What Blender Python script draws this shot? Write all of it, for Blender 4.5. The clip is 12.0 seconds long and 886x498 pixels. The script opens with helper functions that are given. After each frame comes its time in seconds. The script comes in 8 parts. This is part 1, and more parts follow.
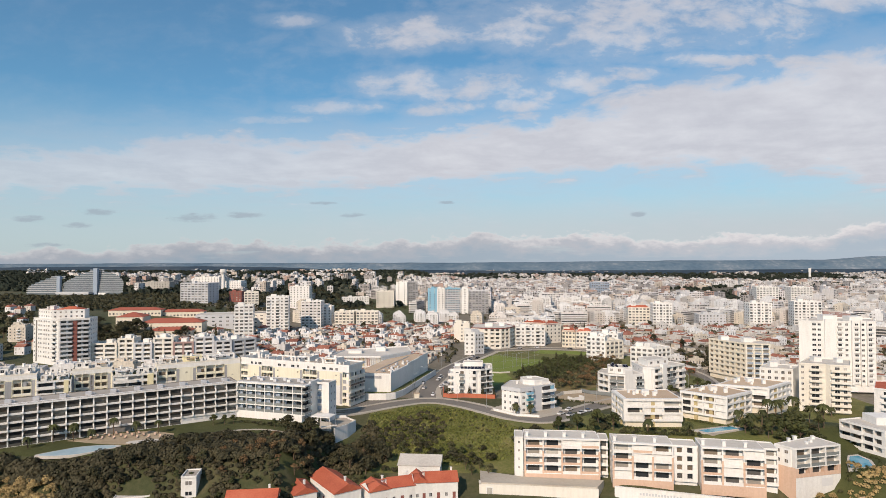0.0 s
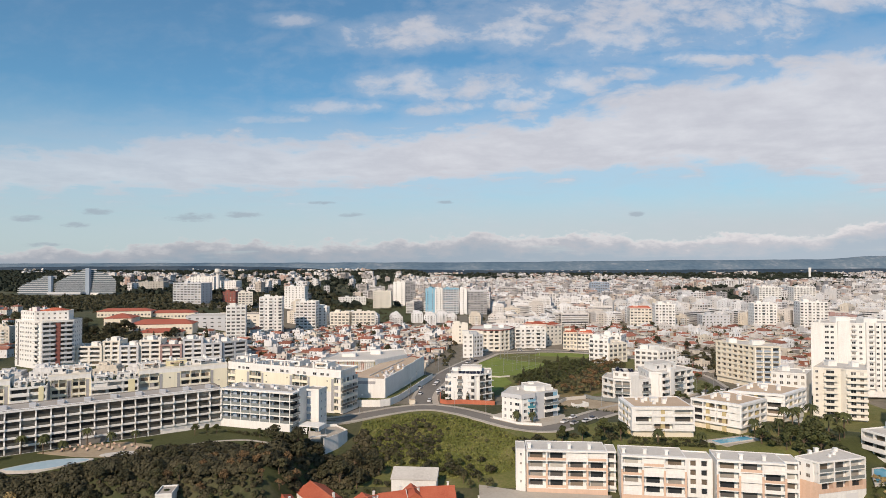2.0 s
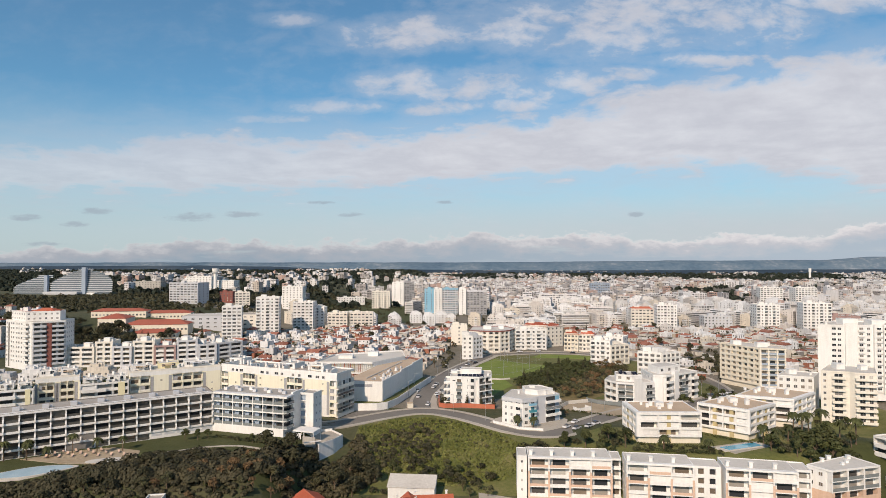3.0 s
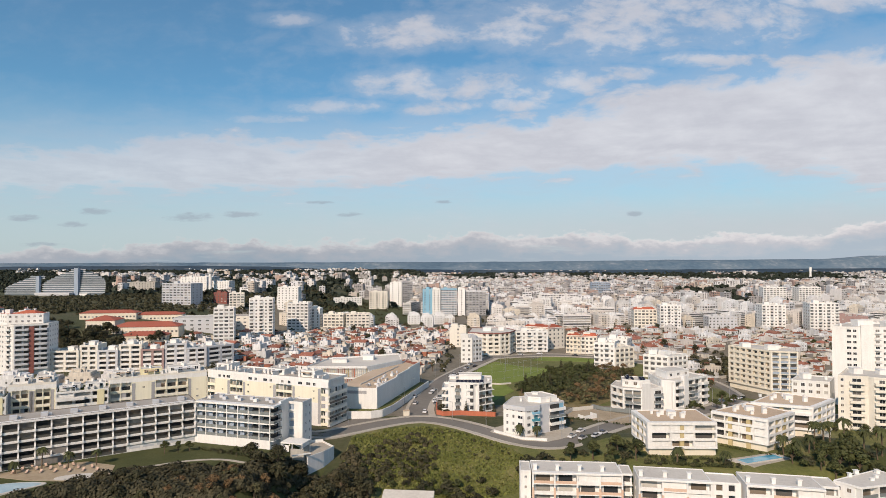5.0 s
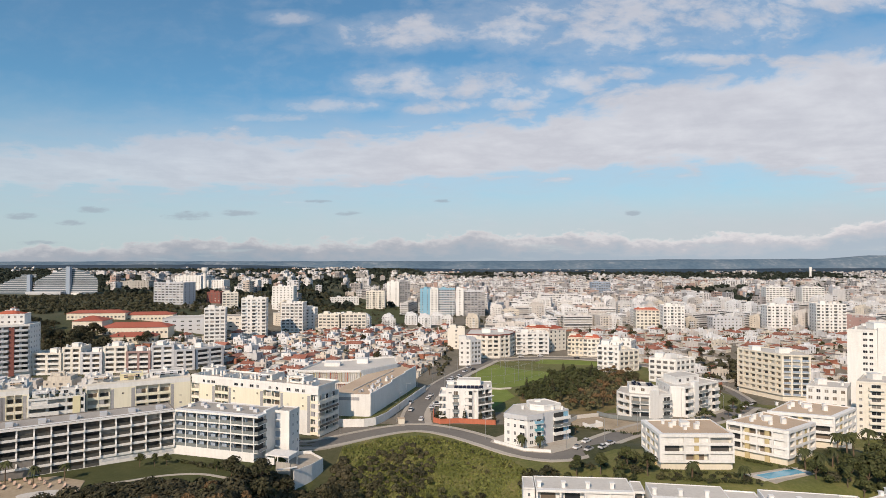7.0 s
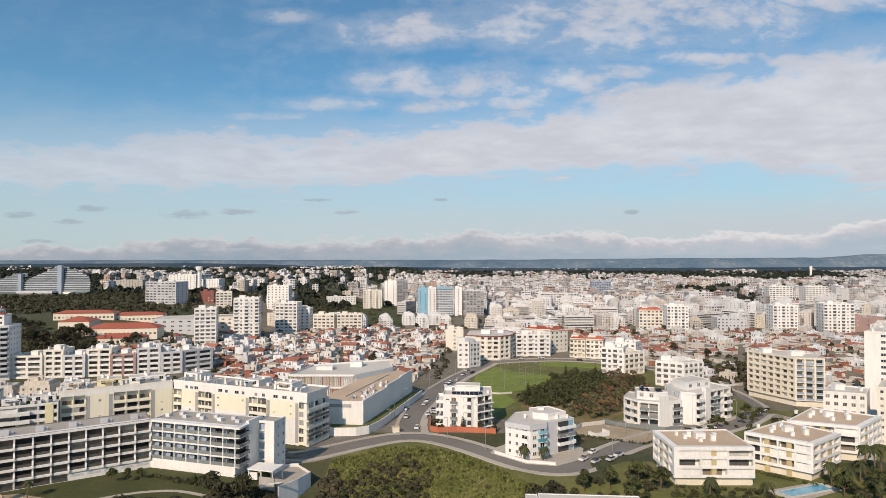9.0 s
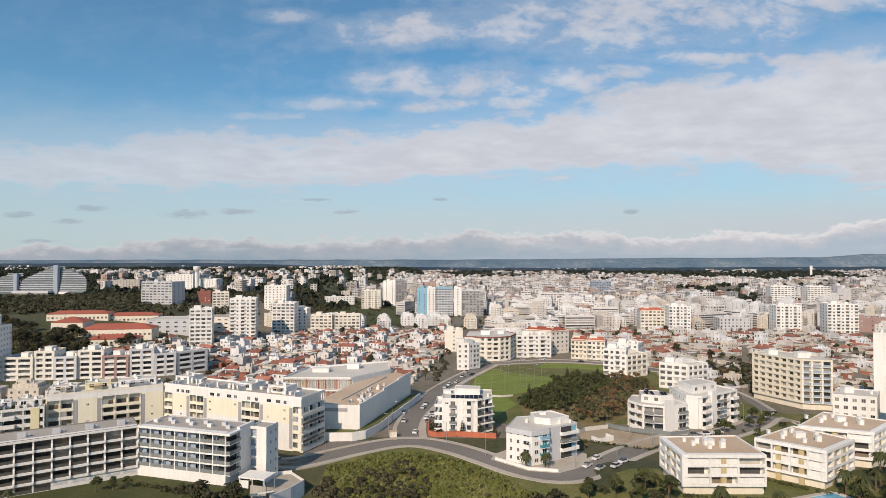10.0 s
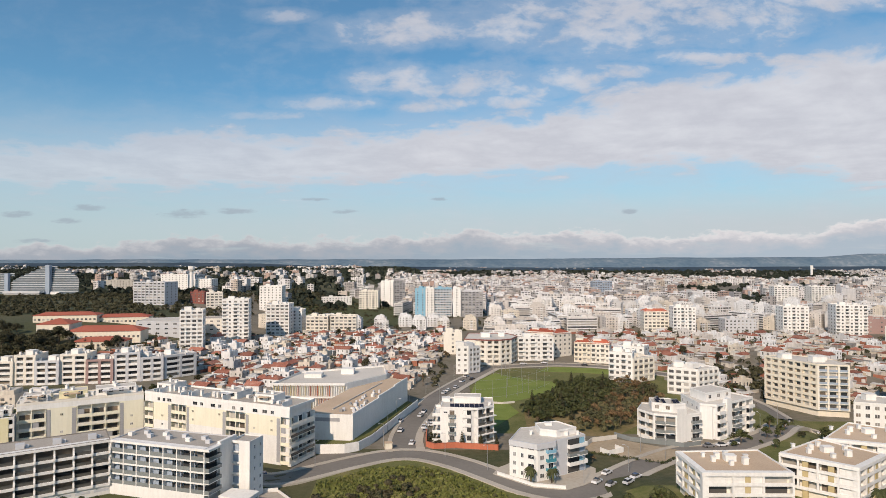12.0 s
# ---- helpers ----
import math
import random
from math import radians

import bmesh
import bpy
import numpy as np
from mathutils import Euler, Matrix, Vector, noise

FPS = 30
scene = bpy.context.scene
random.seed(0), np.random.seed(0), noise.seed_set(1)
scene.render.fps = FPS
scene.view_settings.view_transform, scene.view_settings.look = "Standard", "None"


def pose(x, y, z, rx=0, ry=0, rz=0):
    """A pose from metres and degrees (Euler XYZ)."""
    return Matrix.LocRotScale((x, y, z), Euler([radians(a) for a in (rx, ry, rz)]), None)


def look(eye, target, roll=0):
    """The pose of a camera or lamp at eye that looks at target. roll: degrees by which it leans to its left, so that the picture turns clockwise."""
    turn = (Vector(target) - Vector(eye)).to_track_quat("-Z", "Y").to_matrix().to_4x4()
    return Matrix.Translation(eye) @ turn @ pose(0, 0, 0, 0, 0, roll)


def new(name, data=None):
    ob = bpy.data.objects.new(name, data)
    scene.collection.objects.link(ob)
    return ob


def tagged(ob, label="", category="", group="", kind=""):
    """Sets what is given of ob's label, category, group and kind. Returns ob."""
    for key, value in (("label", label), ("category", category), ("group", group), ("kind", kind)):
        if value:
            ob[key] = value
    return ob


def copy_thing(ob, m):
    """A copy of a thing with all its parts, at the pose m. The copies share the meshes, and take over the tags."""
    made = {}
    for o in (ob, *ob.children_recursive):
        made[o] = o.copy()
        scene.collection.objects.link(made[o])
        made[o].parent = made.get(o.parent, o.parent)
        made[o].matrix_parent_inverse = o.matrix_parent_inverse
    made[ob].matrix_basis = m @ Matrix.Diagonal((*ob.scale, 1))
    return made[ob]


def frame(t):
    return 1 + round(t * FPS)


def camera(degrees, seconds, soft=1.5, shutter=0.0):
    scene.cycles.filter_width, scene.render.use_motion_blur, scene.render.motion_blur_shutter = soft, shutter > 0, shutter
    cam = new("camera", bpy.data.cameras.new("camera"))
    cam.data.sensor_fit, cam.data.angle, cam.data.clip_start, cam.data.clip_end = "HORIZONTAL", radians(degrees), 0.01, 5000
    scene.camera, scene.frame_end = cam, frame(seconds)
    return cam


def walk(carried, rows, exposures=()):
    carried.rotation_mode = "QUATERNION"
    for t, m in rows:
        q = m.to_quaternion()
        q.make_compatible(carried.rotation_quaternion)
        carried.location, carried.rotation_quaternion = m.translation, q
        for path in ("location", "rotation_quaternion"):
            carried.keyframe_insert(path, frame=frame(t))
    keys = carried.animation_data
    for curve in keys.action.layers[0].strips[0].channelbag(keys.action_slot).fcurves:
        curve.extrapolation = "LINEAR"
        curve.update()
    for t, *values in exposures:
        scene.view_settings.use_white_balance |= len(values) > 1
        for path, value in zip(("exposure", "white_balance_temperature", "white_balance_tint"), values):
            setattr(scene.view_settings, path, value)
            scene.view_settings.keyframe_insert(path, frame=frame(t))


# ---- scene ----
cam = camera(71.9, 12.0, soft=0.6)
PATH = [
    (0, (-0.056, -0.97, 66.216), (-0.111, 1.029, 66.262), -0.1),
    (0.5, (0.014, 2.64, 66.211), (-0.04, 4.639, 66.257), -0.1),
    (1, (0.086, 6.255, 66.203), (0.033, 8.254, 66.249), -0.1),
    (1.5, (0.167, 9.853, 66.2), (0.116, 11.852, 66.245), -0.1),
    (2, (0.226, 13.451, 66.191), (0.176, 15.45, 66.236), -0.1),
    (2.5, (0.239, 17.087, 66.173), (0.189, 19.086, 66.217), -0.1),
    (3, (0.243, 20.7, 66.173), (0.195, 22.699, 66.218), -0.0),
    (5, (0.401, 34.86, 66.295), (0.357, 36.859, 66.339), -0.1),
    (5.5, (0.42, 38.393, 66.323), (0.378, 40.392, 66.367), -0.0),
    (6, (0.416, 41.957, 66.36), (0.374, 43.956, 66.403), -0.0),
    (6.5, (0.462, 45.536, 66.39), (0.422, 47.536, 66.433), -0.0),
    (7, (0.53, 49.2, 66.396), (0.491, 51.199, 66.437), -0.0),
    (9, (0.868, 63.691, 66.376), (0.833, 65.691, 66.413), -0.0),
    (9.5, (0.926, 67.189, 66.365), (0.892, 69.188, 66.4), -0.0),
    (10, (0.953, 70.676, 66.365), (0.92, 72.675, 66.401), 0.0),
    (10.5, (0.953, 74.169, 66.383), (0.921, 76.169, 66.418), -0.0),
    (11, (0.893, 77.765, 66.406), (0.862, 79.764, 66.441), -0.0),
    (11.5, (0.849, 81.322, 66.43), (0.82, 83.321, 66.465), -0.0),
    (12, (0.813, 84.849, 66.46), (0.784, 86.848, 66.495), -0.0),
]
walk(cam, [(t, look(eye, target, roll)) for t, eye, target, roll in PATH])

# ---- light ----
SUN_AZ, SUN_EL = radians(203), radians(35)      # compass turn from +y, clockwise; height over the horizon
SUN_WAY = Vector((math.sin(SUN_AZ) * math.cos(SUN_EL), math.cos(SUN_AZ) * math.cos(SUN_EL), math.sin(SUN_EL)))
sun_data = bpy.data.lights.new("sun", "SUN")
sun_data.energy, sun_data.angle, sun_data.color = 4.5, radians(0.6), (1.0, 0.795, 0.62)
sun = new("sun", sun_data)
sun.matrix_world = look(SUN_WAY * 300, (0, 0, 0))


class Nodes:
    """Short hand for node trees."""

    def __init__(self, tree):
        self.t = tree
        tree.nodes.clear()

    def n(self, kind, ins=None):
        nd = self.t.nodes.new(kind)
        return self.fill(nd, ins)

    def fill(self, nd, ins):
        for k, v in (ins or {}).items():
            s = nd.inputs[k]
            if isinstance(v, bpy.types.NodeSocket):
                self.t.links.new(v, s)
            else:
                s.default_value = v
        return nd

    def math(self, op, a, b=0.0, c=0.0, clamp=False):
        nd = self.t.nodes.new("ShaderNodeMath")
        nd.operation, nd.use_clamp = op, clamp
        return self.fill(nd, {0: a, 1: b, 2: c}).outputs[0]

    def soft(self, value, low, high):
        nd = self.t.nodes.new("ShaderNodeMapRange")
        nd.interpolation_type = "SMOOTHSTEP"
        return self.fill(nd, {"Value": value, "From Min": low, "From Max": high}).outputs[0]

    def noise(self, vec, scale, detail=4.0, rough=0.55, dist=0.0):
        return self.n("ShaderNodeTexNoise", {"Vector": vec, "Scale": scale, "Detail": detail, "Roughness": rough, "Distortion": dist}).outputs[0]

    def ramp(self, fac, stops, interp="LINEAR"):
        nd = self.n("ShaderNodeValToRGB", {"Fac": fac})
        nd.color_ramp.interpolation = interp
        el = nd.color_ramp.elements
        while len(el) < len(stops):
            el.new(0.5)
        for e, (p, c) in zip(el, stops):
            e.position = p
            e.color = (c, c, c, 1) if isinstance(c, (int, float)) else (*c, 1)
        return nd.outputs[0]

    def mix(self, fac, a, b, blend="MIX"):
        nd = self.n("ShaderNodeMix")
        nd.data_type, nd.blend_type = "RGBA", blend
        for i, v in ((0, fac), (6, a), (7, b)):
            s = nd.inputs[i]
            if isinstance(v, bpy.types.NodeSocket):
                self.t.links.new(v, s)
            else:
                s.default_value = v if isinstance(v, (int, float)) else (*v, 1)
        return nd.outputs[2]


def make_world():
    w = bpy.data.worlds.new("sky")
    scene.world = w
    w.use_nodes = True
    k = Nodes(w.node_tree)
    air = k.n("ShaderNodeTexSky")
    air.sky_type, air.sun_disc, air.sun_elevation, air.sun_rotation = "NISHITA", False, SUN_EL, SUN_AZ
    air.air_density, air.dust_density, air.ozone_density = 1.0, 0.6, 2.2
    sky = air.outputs[0]
    d = k.n("ShaderNodeTexCoord").outputs["Generated"]
    sep = k.n("ShaderNodeSeparateXYZ", {0: d})
    dx, dy, dz = sep.outputs
    # place on a far upright screen: side (to the east) and rise, as seen looking north; the sky behind mirrors it
    away = k.math("MAXIMUM", k.math("ABSOLUTE", dy), 0.05)
    side, rise = k.math("DIVIDE", dx, away), k.math("DIVIDE", dz, away)
    east = k.math("MULTIPLY_ADD", side, 0.6, 0.5, clamp=True)
    # grain of the high clouds lies on a level sheet, so that it crowds towards the horizon
    up = k.math("MAXIMUM", k.math("ADD", dz, 0.06), 0.02)
    flat = k.n("ShaderNodeCombineXYZ", {0: k.math("DIVIDE", dx, up), 1: k.math("DIVIDE", dy, up), 2: 0.0}).outputs[0]
    flat = k.n("ShaderNodeMapping", {"Vector": flat, "Rotation": (0, 0, radians(14)), "Location": (4.3, 2.2, 0)}).outputs[0]
    screen = k.n("ShaderNodeCombineXYZ", {0: side, 1: k.math("MULTIPLY", rise, 1.9), 2: 0.0}).outputs[0]
    big = k.noise(flat, 0.8, 4.0, 0.5, 0.2)
    fine = k.noise(flat, 2.6, 9.0, 0.56, 0.15)
    curl = k.noise(screen, 9.0, 8.0, 0.6, 0.35)
    grain = k.math("ADD", k.math("MULTIPLY", k.math("SUBTRACT", fine, 0.5), 0.9), k.math("MULTIPLY", k.math("SUBTRACT", curl, 0.5), 1.1))
    # the long bank: its upper and lower edge from west to east
    crown = k.ramp(east, [(0.0, 0.20), (0.176, 0.217), (0.287, 0.233), (0.36, 0.216), (0.426, 0.222), (0.509, 0.244), (0.592, 0.254), (0.648, 0.278), (0.731, 0.308), (0.814, 0.334), (0.935, 0.372), (1.0, 0.39)], "B_SPLINE")
    foot = k.ramp(east, [(0.0, 0.105), (0.342, 0.108), (0.509, 0.124), (0.62, 0.137), (0.80, 0.146), (0.88, 0.122), (0.935, 0.10), (1.0, 0.10)], "B_SPLINE")
    above = k.math("DIVIDE", k.math("SUBTRACT", crown, rise), 0.040)
    below = k.math("DIVIDE", k.math("SUBTRACT", rise, foot), 0.028)
    bank = k.math("ADD", k.math("MINIMUM", k.math("MINIMUM", above, below), 1.6), k.math("MULTIPLY", grain, 2.6))
    cover = k.soft(bank, -0.15, 0.95)
    wisp = k.math("MULTIPLY", k.soft(bank, -1.5, 0.5), 0.30)
    cover = k.math("MULTIPLY", k.math("MAXIMUM", cover, wisp), k.ramp(east, [(0.06, 0.66), (0.30, 0.84), (0.48, 1.0)]))
    # loose puffs above the bank
    heap = None
    for cx, cz, rx, rz in ((-0.080, 0.378, 0.092, 0.022), (0.120, 0.378, 0.085, 0.020), (0.250, 0.400, 0.155, 0.040), (0.215, 0.372, 0.070, 0.032), (0.480, 0.396, 0.085, 0.036), (0.63, 0.428, 0.11, 0.016),
                           (-0.140, 0.292, 0.040, 0.016), (-0.060, 0.292, 0.055, 0.022), (0.045, 0.292, 0.070, 0.022), (0.125, 0.278, 0.058, 0.012), (0.195, 0.294, 0.055, 0.018), (0.290, 0.308, 0.050, 0.011),
                           (-0.205, 0.258, 0.075, 0.010), (-0.025, 0.254, 0.060, 0.010), (0.085, 0.259, 0.06, 0.010), (-0.33, 0.238, 0.09, 0.007), (0.40, 0.33, 0.08, 0.010), (-0.285, 0.404, 0.040, 0.009)):
        u, v = k.math("DIVIDE", k.math("SUBTRACT", side, cx), rx), k.math("DIVIDE", k.math("SUBTRACT", rise, cz), rz)
        e = k.math("SUBTRACT", 1.0, k.math("ADD", k.math("MULTIPLY", u, u), k.math("MULTIPLY", v, v)))
        heap = e if heap is None else k.math("MAXIMUM", heap, e)
    tuft = k.math("ADD", k.math("MULTIPLY", k.math("SUBTRACT", curl, 0.5), 2.6), k.math("MULTIPLY", k.math("SUBTRACT", k.noise(screen, 26.0, 6.0, 0.6, 0.25), 0.5), 1.5))
    loose = k.math("ADD", k.math("MULTIPLY", k.math("MAXIMUM", heap, -2.5), 0.44), k.math("MULTIPLY", tuft, 1.25))
    puffs = k.math("MAXIMUM", k.math("MULTIPLY", k.soft(loose, -0.65, 0.8), 0.90), k.math("MULTIPLY", k.soft(loose, -1.5, 0.1), 0.30))
    puffs = k.math("MULTIPLY", puffs, k.ramp(east, [(0.20, 0.25), (0.36, 0.75), (0.44, 1.0)]))
    cover = k.math("MAXIMUM", cover, puffs)
    shade = k.ramp(k.math("ADD", k.math("MULTIPLY", fine, 0.55), k.math("MULTIPLY", curl, 0.50)), [(0.36, (0.80, 0.80, 0.845)), (0.50, (0.715, 0.715, 0.77)), (0.60, (0.655, 0.655, 0.715)), (0.72, (0.73, 0.73, 0.785))])
    # heaped clouds standing on the horizon, and small dark scraps above them
    ring = k.n("ShaderNodeCombineXYZ", {0: dx, 1: dy, 2: k.math("MULTIPLY", dz, 2.2)}).outputs[0]
    crest = k.ramp(east, [(0.0, 0.024), (0.17, 0.028), (0.225, 0.040), (0.30, 0.036), (0.42, 0.036), (0.49, 0.044), (0.525, 0.054), (0.56, 0.044), (0.62, 0.048), (0.68, 0.041), (0.77, 0.046), (0.85, 0.050), (0.885, 0.066), (0.915, 0.072), (0.95, 0.064), (1.0, 0.058)])
    crest = k.math("ADD", crest, k.math("MULTIPLY", k.math("SUBTRACT", k.noise(ring, 26.0, 7.0, 0.62), 0.5), 0.055))
    depth = k.math("SUBTRACT", crest, rise)
    heaps = k.soft(depth, 0.0, 0.009)
    heap_shade = k.ramp(k.math("ADD", k.math("MULTIPLY", depth, 24.0), k.math("MULTIPLY", k.noise(ring, 40.0, 5.0, 0.6), 0.20), clamp=True), [(0.10, (1.04, 0.985, 0.955)), (0.27, (0.82, 0.785, 0.795)), (0.52, (0.60, 0.605, 0.65)), (0.95, (0.47, 0.545, 0.625))])
    heap_shade = k.mix(1.0, heap_shade, k.ramp(k.math("ADD", dx, 0.5, clamp=True), [(0.2, (0.76, 0.80, 0.83)), (0.95, (1.05, 1.05, 1.05))]), "MULTIPLY")
    scraps = None
    for cx, cz, rx, rz in ((-0.600, 0.086, 0.030, 0.0065), (-0.635, 0.064, 0.026, 0.0055), (-0.440, 0.076, 0.040, 0.0085), (-0.355, 0.080, 0.036, 0.0055), (-0.225, 0.099, 0.025, 0.0035), (-0.175, 0.079, 0.022, 0.004), (-0.72, 0.075, 0.03, 0.006), (0.29, 0.079, 0.014, 0.005), (-0.02, 0.099, 0.014, 0.003), (-0.69, 0.031, 0.035, 0.004)):
        u, v = k.math("DIVIDE", k.math("SUBTRACT", side, cx), rx), k.math("DIVIDE", k.math("SUBTRACT", rise, cz), rz)
        e = k.math("SUBTRACT", 1.0, k.math("ADD", k.math("MULTIPLY", u, u), k.math("MULTIPLY", v, v)))
        scraps = e if scraps is None else k.math("MAXIMUM", scraps, e)
    ragged = k.noise(k.n("ShaderNodeMapping", {"Vector": screen, "Scale": (40, 70, 1)}).outputs[0], 1.0, 5.0, 0.6, 0.3)
    scraps = k.soft(k.math("ADD", k.math("MAXIMUM", scraps, -2.0), k.math("MULTIPLY", k.math("SUBTRACT", ragged, 0.5), 3.5)), -0.2, 1.2)
    scraps = k.math("MULTIPLY", scraps, 0.75)
    veil = k.ramp(k.math("MULTIPLY", dz, 4.0, clamp=True), [(0.0, 0.72), (0.20, 0.70), (0.42, 0.50), (0.55, 0.44), (0.9, 0.13), (1.0, 0.06)])
    tinted = k.mix(1.0, sky, (0.53, 0.97, 1.09), "MULTIPLY")
    mist = k.math("MULTIPLY", k.soft(rise, 0.135, 0.05), k.ramp(east, [(0.1, 0.15), (0.5, 0.45), (0.9, 0.70)]))
    blue = k.n("ShaderNodeBackground", {"Color": tinted, "Strength": 0.105}).outputs[0]
    haze = k.n("ShaderNodeBackground", {"Color": (0.66, 0.73, 0.79, 1), "Strength": 0.83}).outputs[0]
    white = k.n("ShaderNodeBackground", {"Color": shade, "Strength": 0.90}).outputs[0]
    low = k.n("ShaderNodeBackground", {"Color": heap_shade, "Strength": 0.88}).outputs[0]
    grey = k.n("ShaderNodeBackground", {"Color": (0.40, 0.46, 0.54, 1), "Strength": 0.85}).outputs[0]
    a = k.n("ShaderNodeMixShader", {0: veil, 1: blue, 2: haze}).outputs[0]
    pale = k.n("ShaderNodeBackground", {"Color": (0.70, 0.685, 0.725, 1), "Strength": 0.82}).outputs[0]
    a = k.n("ShaderNodeMixShader", {0: mist, 1: a, 2: pale}).outputs[0]
    b = k.n("ShaderNodeMixShader", {0: k.math("MULTIPLY", cover, 0.94), 1: a, 2: white}).outputs[0]
    b = k.n("ShaderNodeMixShader", {0: k.math("MULTIPLY", scraps, 0.8), 1: b, 2: grey}).outputs[0]
    c = k.n("ShaderNodeMixShader", {0: k.math("MULTIPLY", heaps, k.soft(k.noise(k.n("ShaderNodeMapping", {"Vector": screen, "Scale": (7, 34, 1)}).outputs[0], 1.0, 5.0, 0.6, 0.4), 0.18, 0.46)), 1: b, 2: low}).outputs[0]
    k.n("ShaderNodeOutputWorld", {"Surface": c})


make_world()

# ---- materials ----
def coords(k, scale=1.0):
    """Place in the world, in metres."""
    return k.n("ShaderNodeMapping", {"Vector": k.n("ShaderNodeNewGeometry").outputs["Position"], "Scale": (scale, scale, scale)}).outputs[0]


def material(name, stops, rough=0.8, metal=0.0, big=0.05, small=1.5, bump=0.0, bump_scale=4.0, vary=0.0, island=0.0, streak=0.0, spec=0.35):
    """Plain surface: colour ramp over noise at two scales, variation from object to object or piece to piece, rain streaks, relief."""
    m = bpy.data.materials.new(name)
    m.use_nodes = True
    k = Nodes(m.node_tree)
    p = coords(k)
    f = k.math("ADD", k.math("MULTIPLY", k.noise(p, big, 3.0), 0.55), k.math("MULTIPLY", k.noise(p, small, 5.0, 0.6), 0.45))
    n = len(stops)
    col = k.ramp(f, [(0.3 + 0.4 * i / max(1, n - 1), c) for i, c in enumerate(stops)])
    if streak:
        v = k.n("ShaderNodeMapping", {"Vector": p, "Scale": (0.9, 0.9, 0.09)}).outputs[0]
        s = k.ramp(k.noise(v, 1.0, 4.0, 0.65), [(0.38, 1.0 - streak), (0.6, 1.0)])
        col = k.mix(1.0, col, s, "MULTIPLY")
    if vary:
        r = k.n("ShaderNodeObjectInfo").outputs["Random"]
        col = k.mix(1.0, col, k.ramp(r, [(0.0, 1.0 - vary), (1.0, 1.0)]), "MULTIPLY")
    if island:
        r = k.n("ShaderNodeNewGeometry").outputs["Random Per Island"]
        col = k.mix(1.0, col, k.ramp(r, [(0.0, 1.0 - island), (1.0, 1.0)]), "MULTIPLY")
    ins = {"Base Color": col, "Roughness": rough, "Metallic": metal, "Specular IOR Level": spec}
    if bump:
        ins["Normal"] = k.n("ShaderNodeBump", {"Height": k.noise(p, bump_scale, 4.0, 0.6), "Strength": bump, "Distance": 0.3}).outputs[0]
    k.n("ShaderNodeOutputMaterial", {"Surface": k.n("ShaderNodeBsdfPrincipled", ins).outputs[0]})
    return m


def palette_material(name, colours, rough=0.8, streak=0.15, island=False):
    """Paint whose colour is picked anew for each object (or each island), with stains."""
    m = bpy.data.materials.new(name)
    m.use_nodes = True
    k = Nodes(m.node_tree)
    p = coords(k)
    r = k.n("ShaderNodeNewGeometry").outputs["Random Per Island"] if island else k.n("ShaderNodeObjectInfo").outputs["Random"]
    col = k.ramp(r, [(i / len(colours), c) for i, c in enumerate(colours)], "CONSTANT")
    v = k.n("ShaderNodeMapping", {"Vector": p, "Scale": (0.7, 0.7, 0.08)}).outputs[0]
    s = k.ramp(k.noise(v, 1.0, 4.0, 0.65), [(0.36, 1.0 - streak), (0.6, 1.0)])
    col = k.mix(1.0, col, s, "MULTIPLY")
    s2 = k.ramp(k.noise(p, 0.35, 5.0, 0.6), [(0.3, 1.0 - streak * 0.7), (0.65, 1.0)])
    col = k.mix(1.0, col, s2, "MULTIPLY")
    k.n("ShaderNodeOutputMaterial", {"Surface": k.n("ShaderNodeBsdfPrincipled", {"Base Color": col, "Roughness": rough, "Specular IOR Level": 0.3}).outputs[0]})
    return m


M_WHITE = material("white_render", [(0.68, 0.665, 0.63), (0.78, 0.77, 0.74), (0.82, 0.81, 0.79)], 0.75, streak=0.07, vary=0.05)
M_CREAM = material("cream_render", [(0.68, 0.64, 0.55), (0.75, 0.71, 0.63), (0.78, 0.75, 0.68)], 0.78, streak=0.07)
M_BEIGE = material("beige_render", [(0.66, 0.60, 0.48), (0.72, 0.66, 0.545), (0.74, 0.69, 0.59)], 0.78, streak=0.07)
M_YELLOW = material("yellow_render", [(0.70, 0.63, 0.38), (0.75, 0.69, 0.45), (0.77, 0.71, 0.49)], 0.8, streak=0.06)
M_LEMON = material("pale_yellow_render", [(0.72, 0.67, 0.52), (0.77, 0.73, 0.58), (0.79, 0.76, 0.63)], 0.8, streak=0.06)
M_OCHRE = material("ochre_render", [(0.46, 0.37, 0.19), (0.53, 0.44, 0.25)], 0.8, streak=0.1)
M_SALMON = material("salmon_render", [(0.56, 0.38, 0.28), (0.63, 0.45, 0.34), (0.66, 0.48, 0.38)], 0.8, streak=0.07)
M_GREY = material("grey_render", [(0.30, 0.30, 0.31), (0.38, 0.38, 0.39)], 0.75, streak=0.06)
M_PALEGREY = material("pale_grey_render", [(0.50, 0.51, 0.53), (0.58, 0.59, 0.61)], 0.7, streak=0.06)
M_CONCRETE = material("concrete", [(0.34, 0.32, 0.29), (0.44, 0.42, 0.38), (0.50, 0.48, 0.44)], 0.88, streak=0.2)
M_BRICK = material("terracotta_render", [(0.42, 0.12, 0.07), (0.52, 0.18, 0.10)], 0.85, streak=0.1)
M_MAUVE = material("mauve_render", [(0.30, 0.20, 0.185), (0.38, 0.27, 0.25)], 0.8)
M_MAROON = material("maroon_render", [(0.20, 0.07, 0.06), (0.26, 0.10, 0.08)], 0.8)
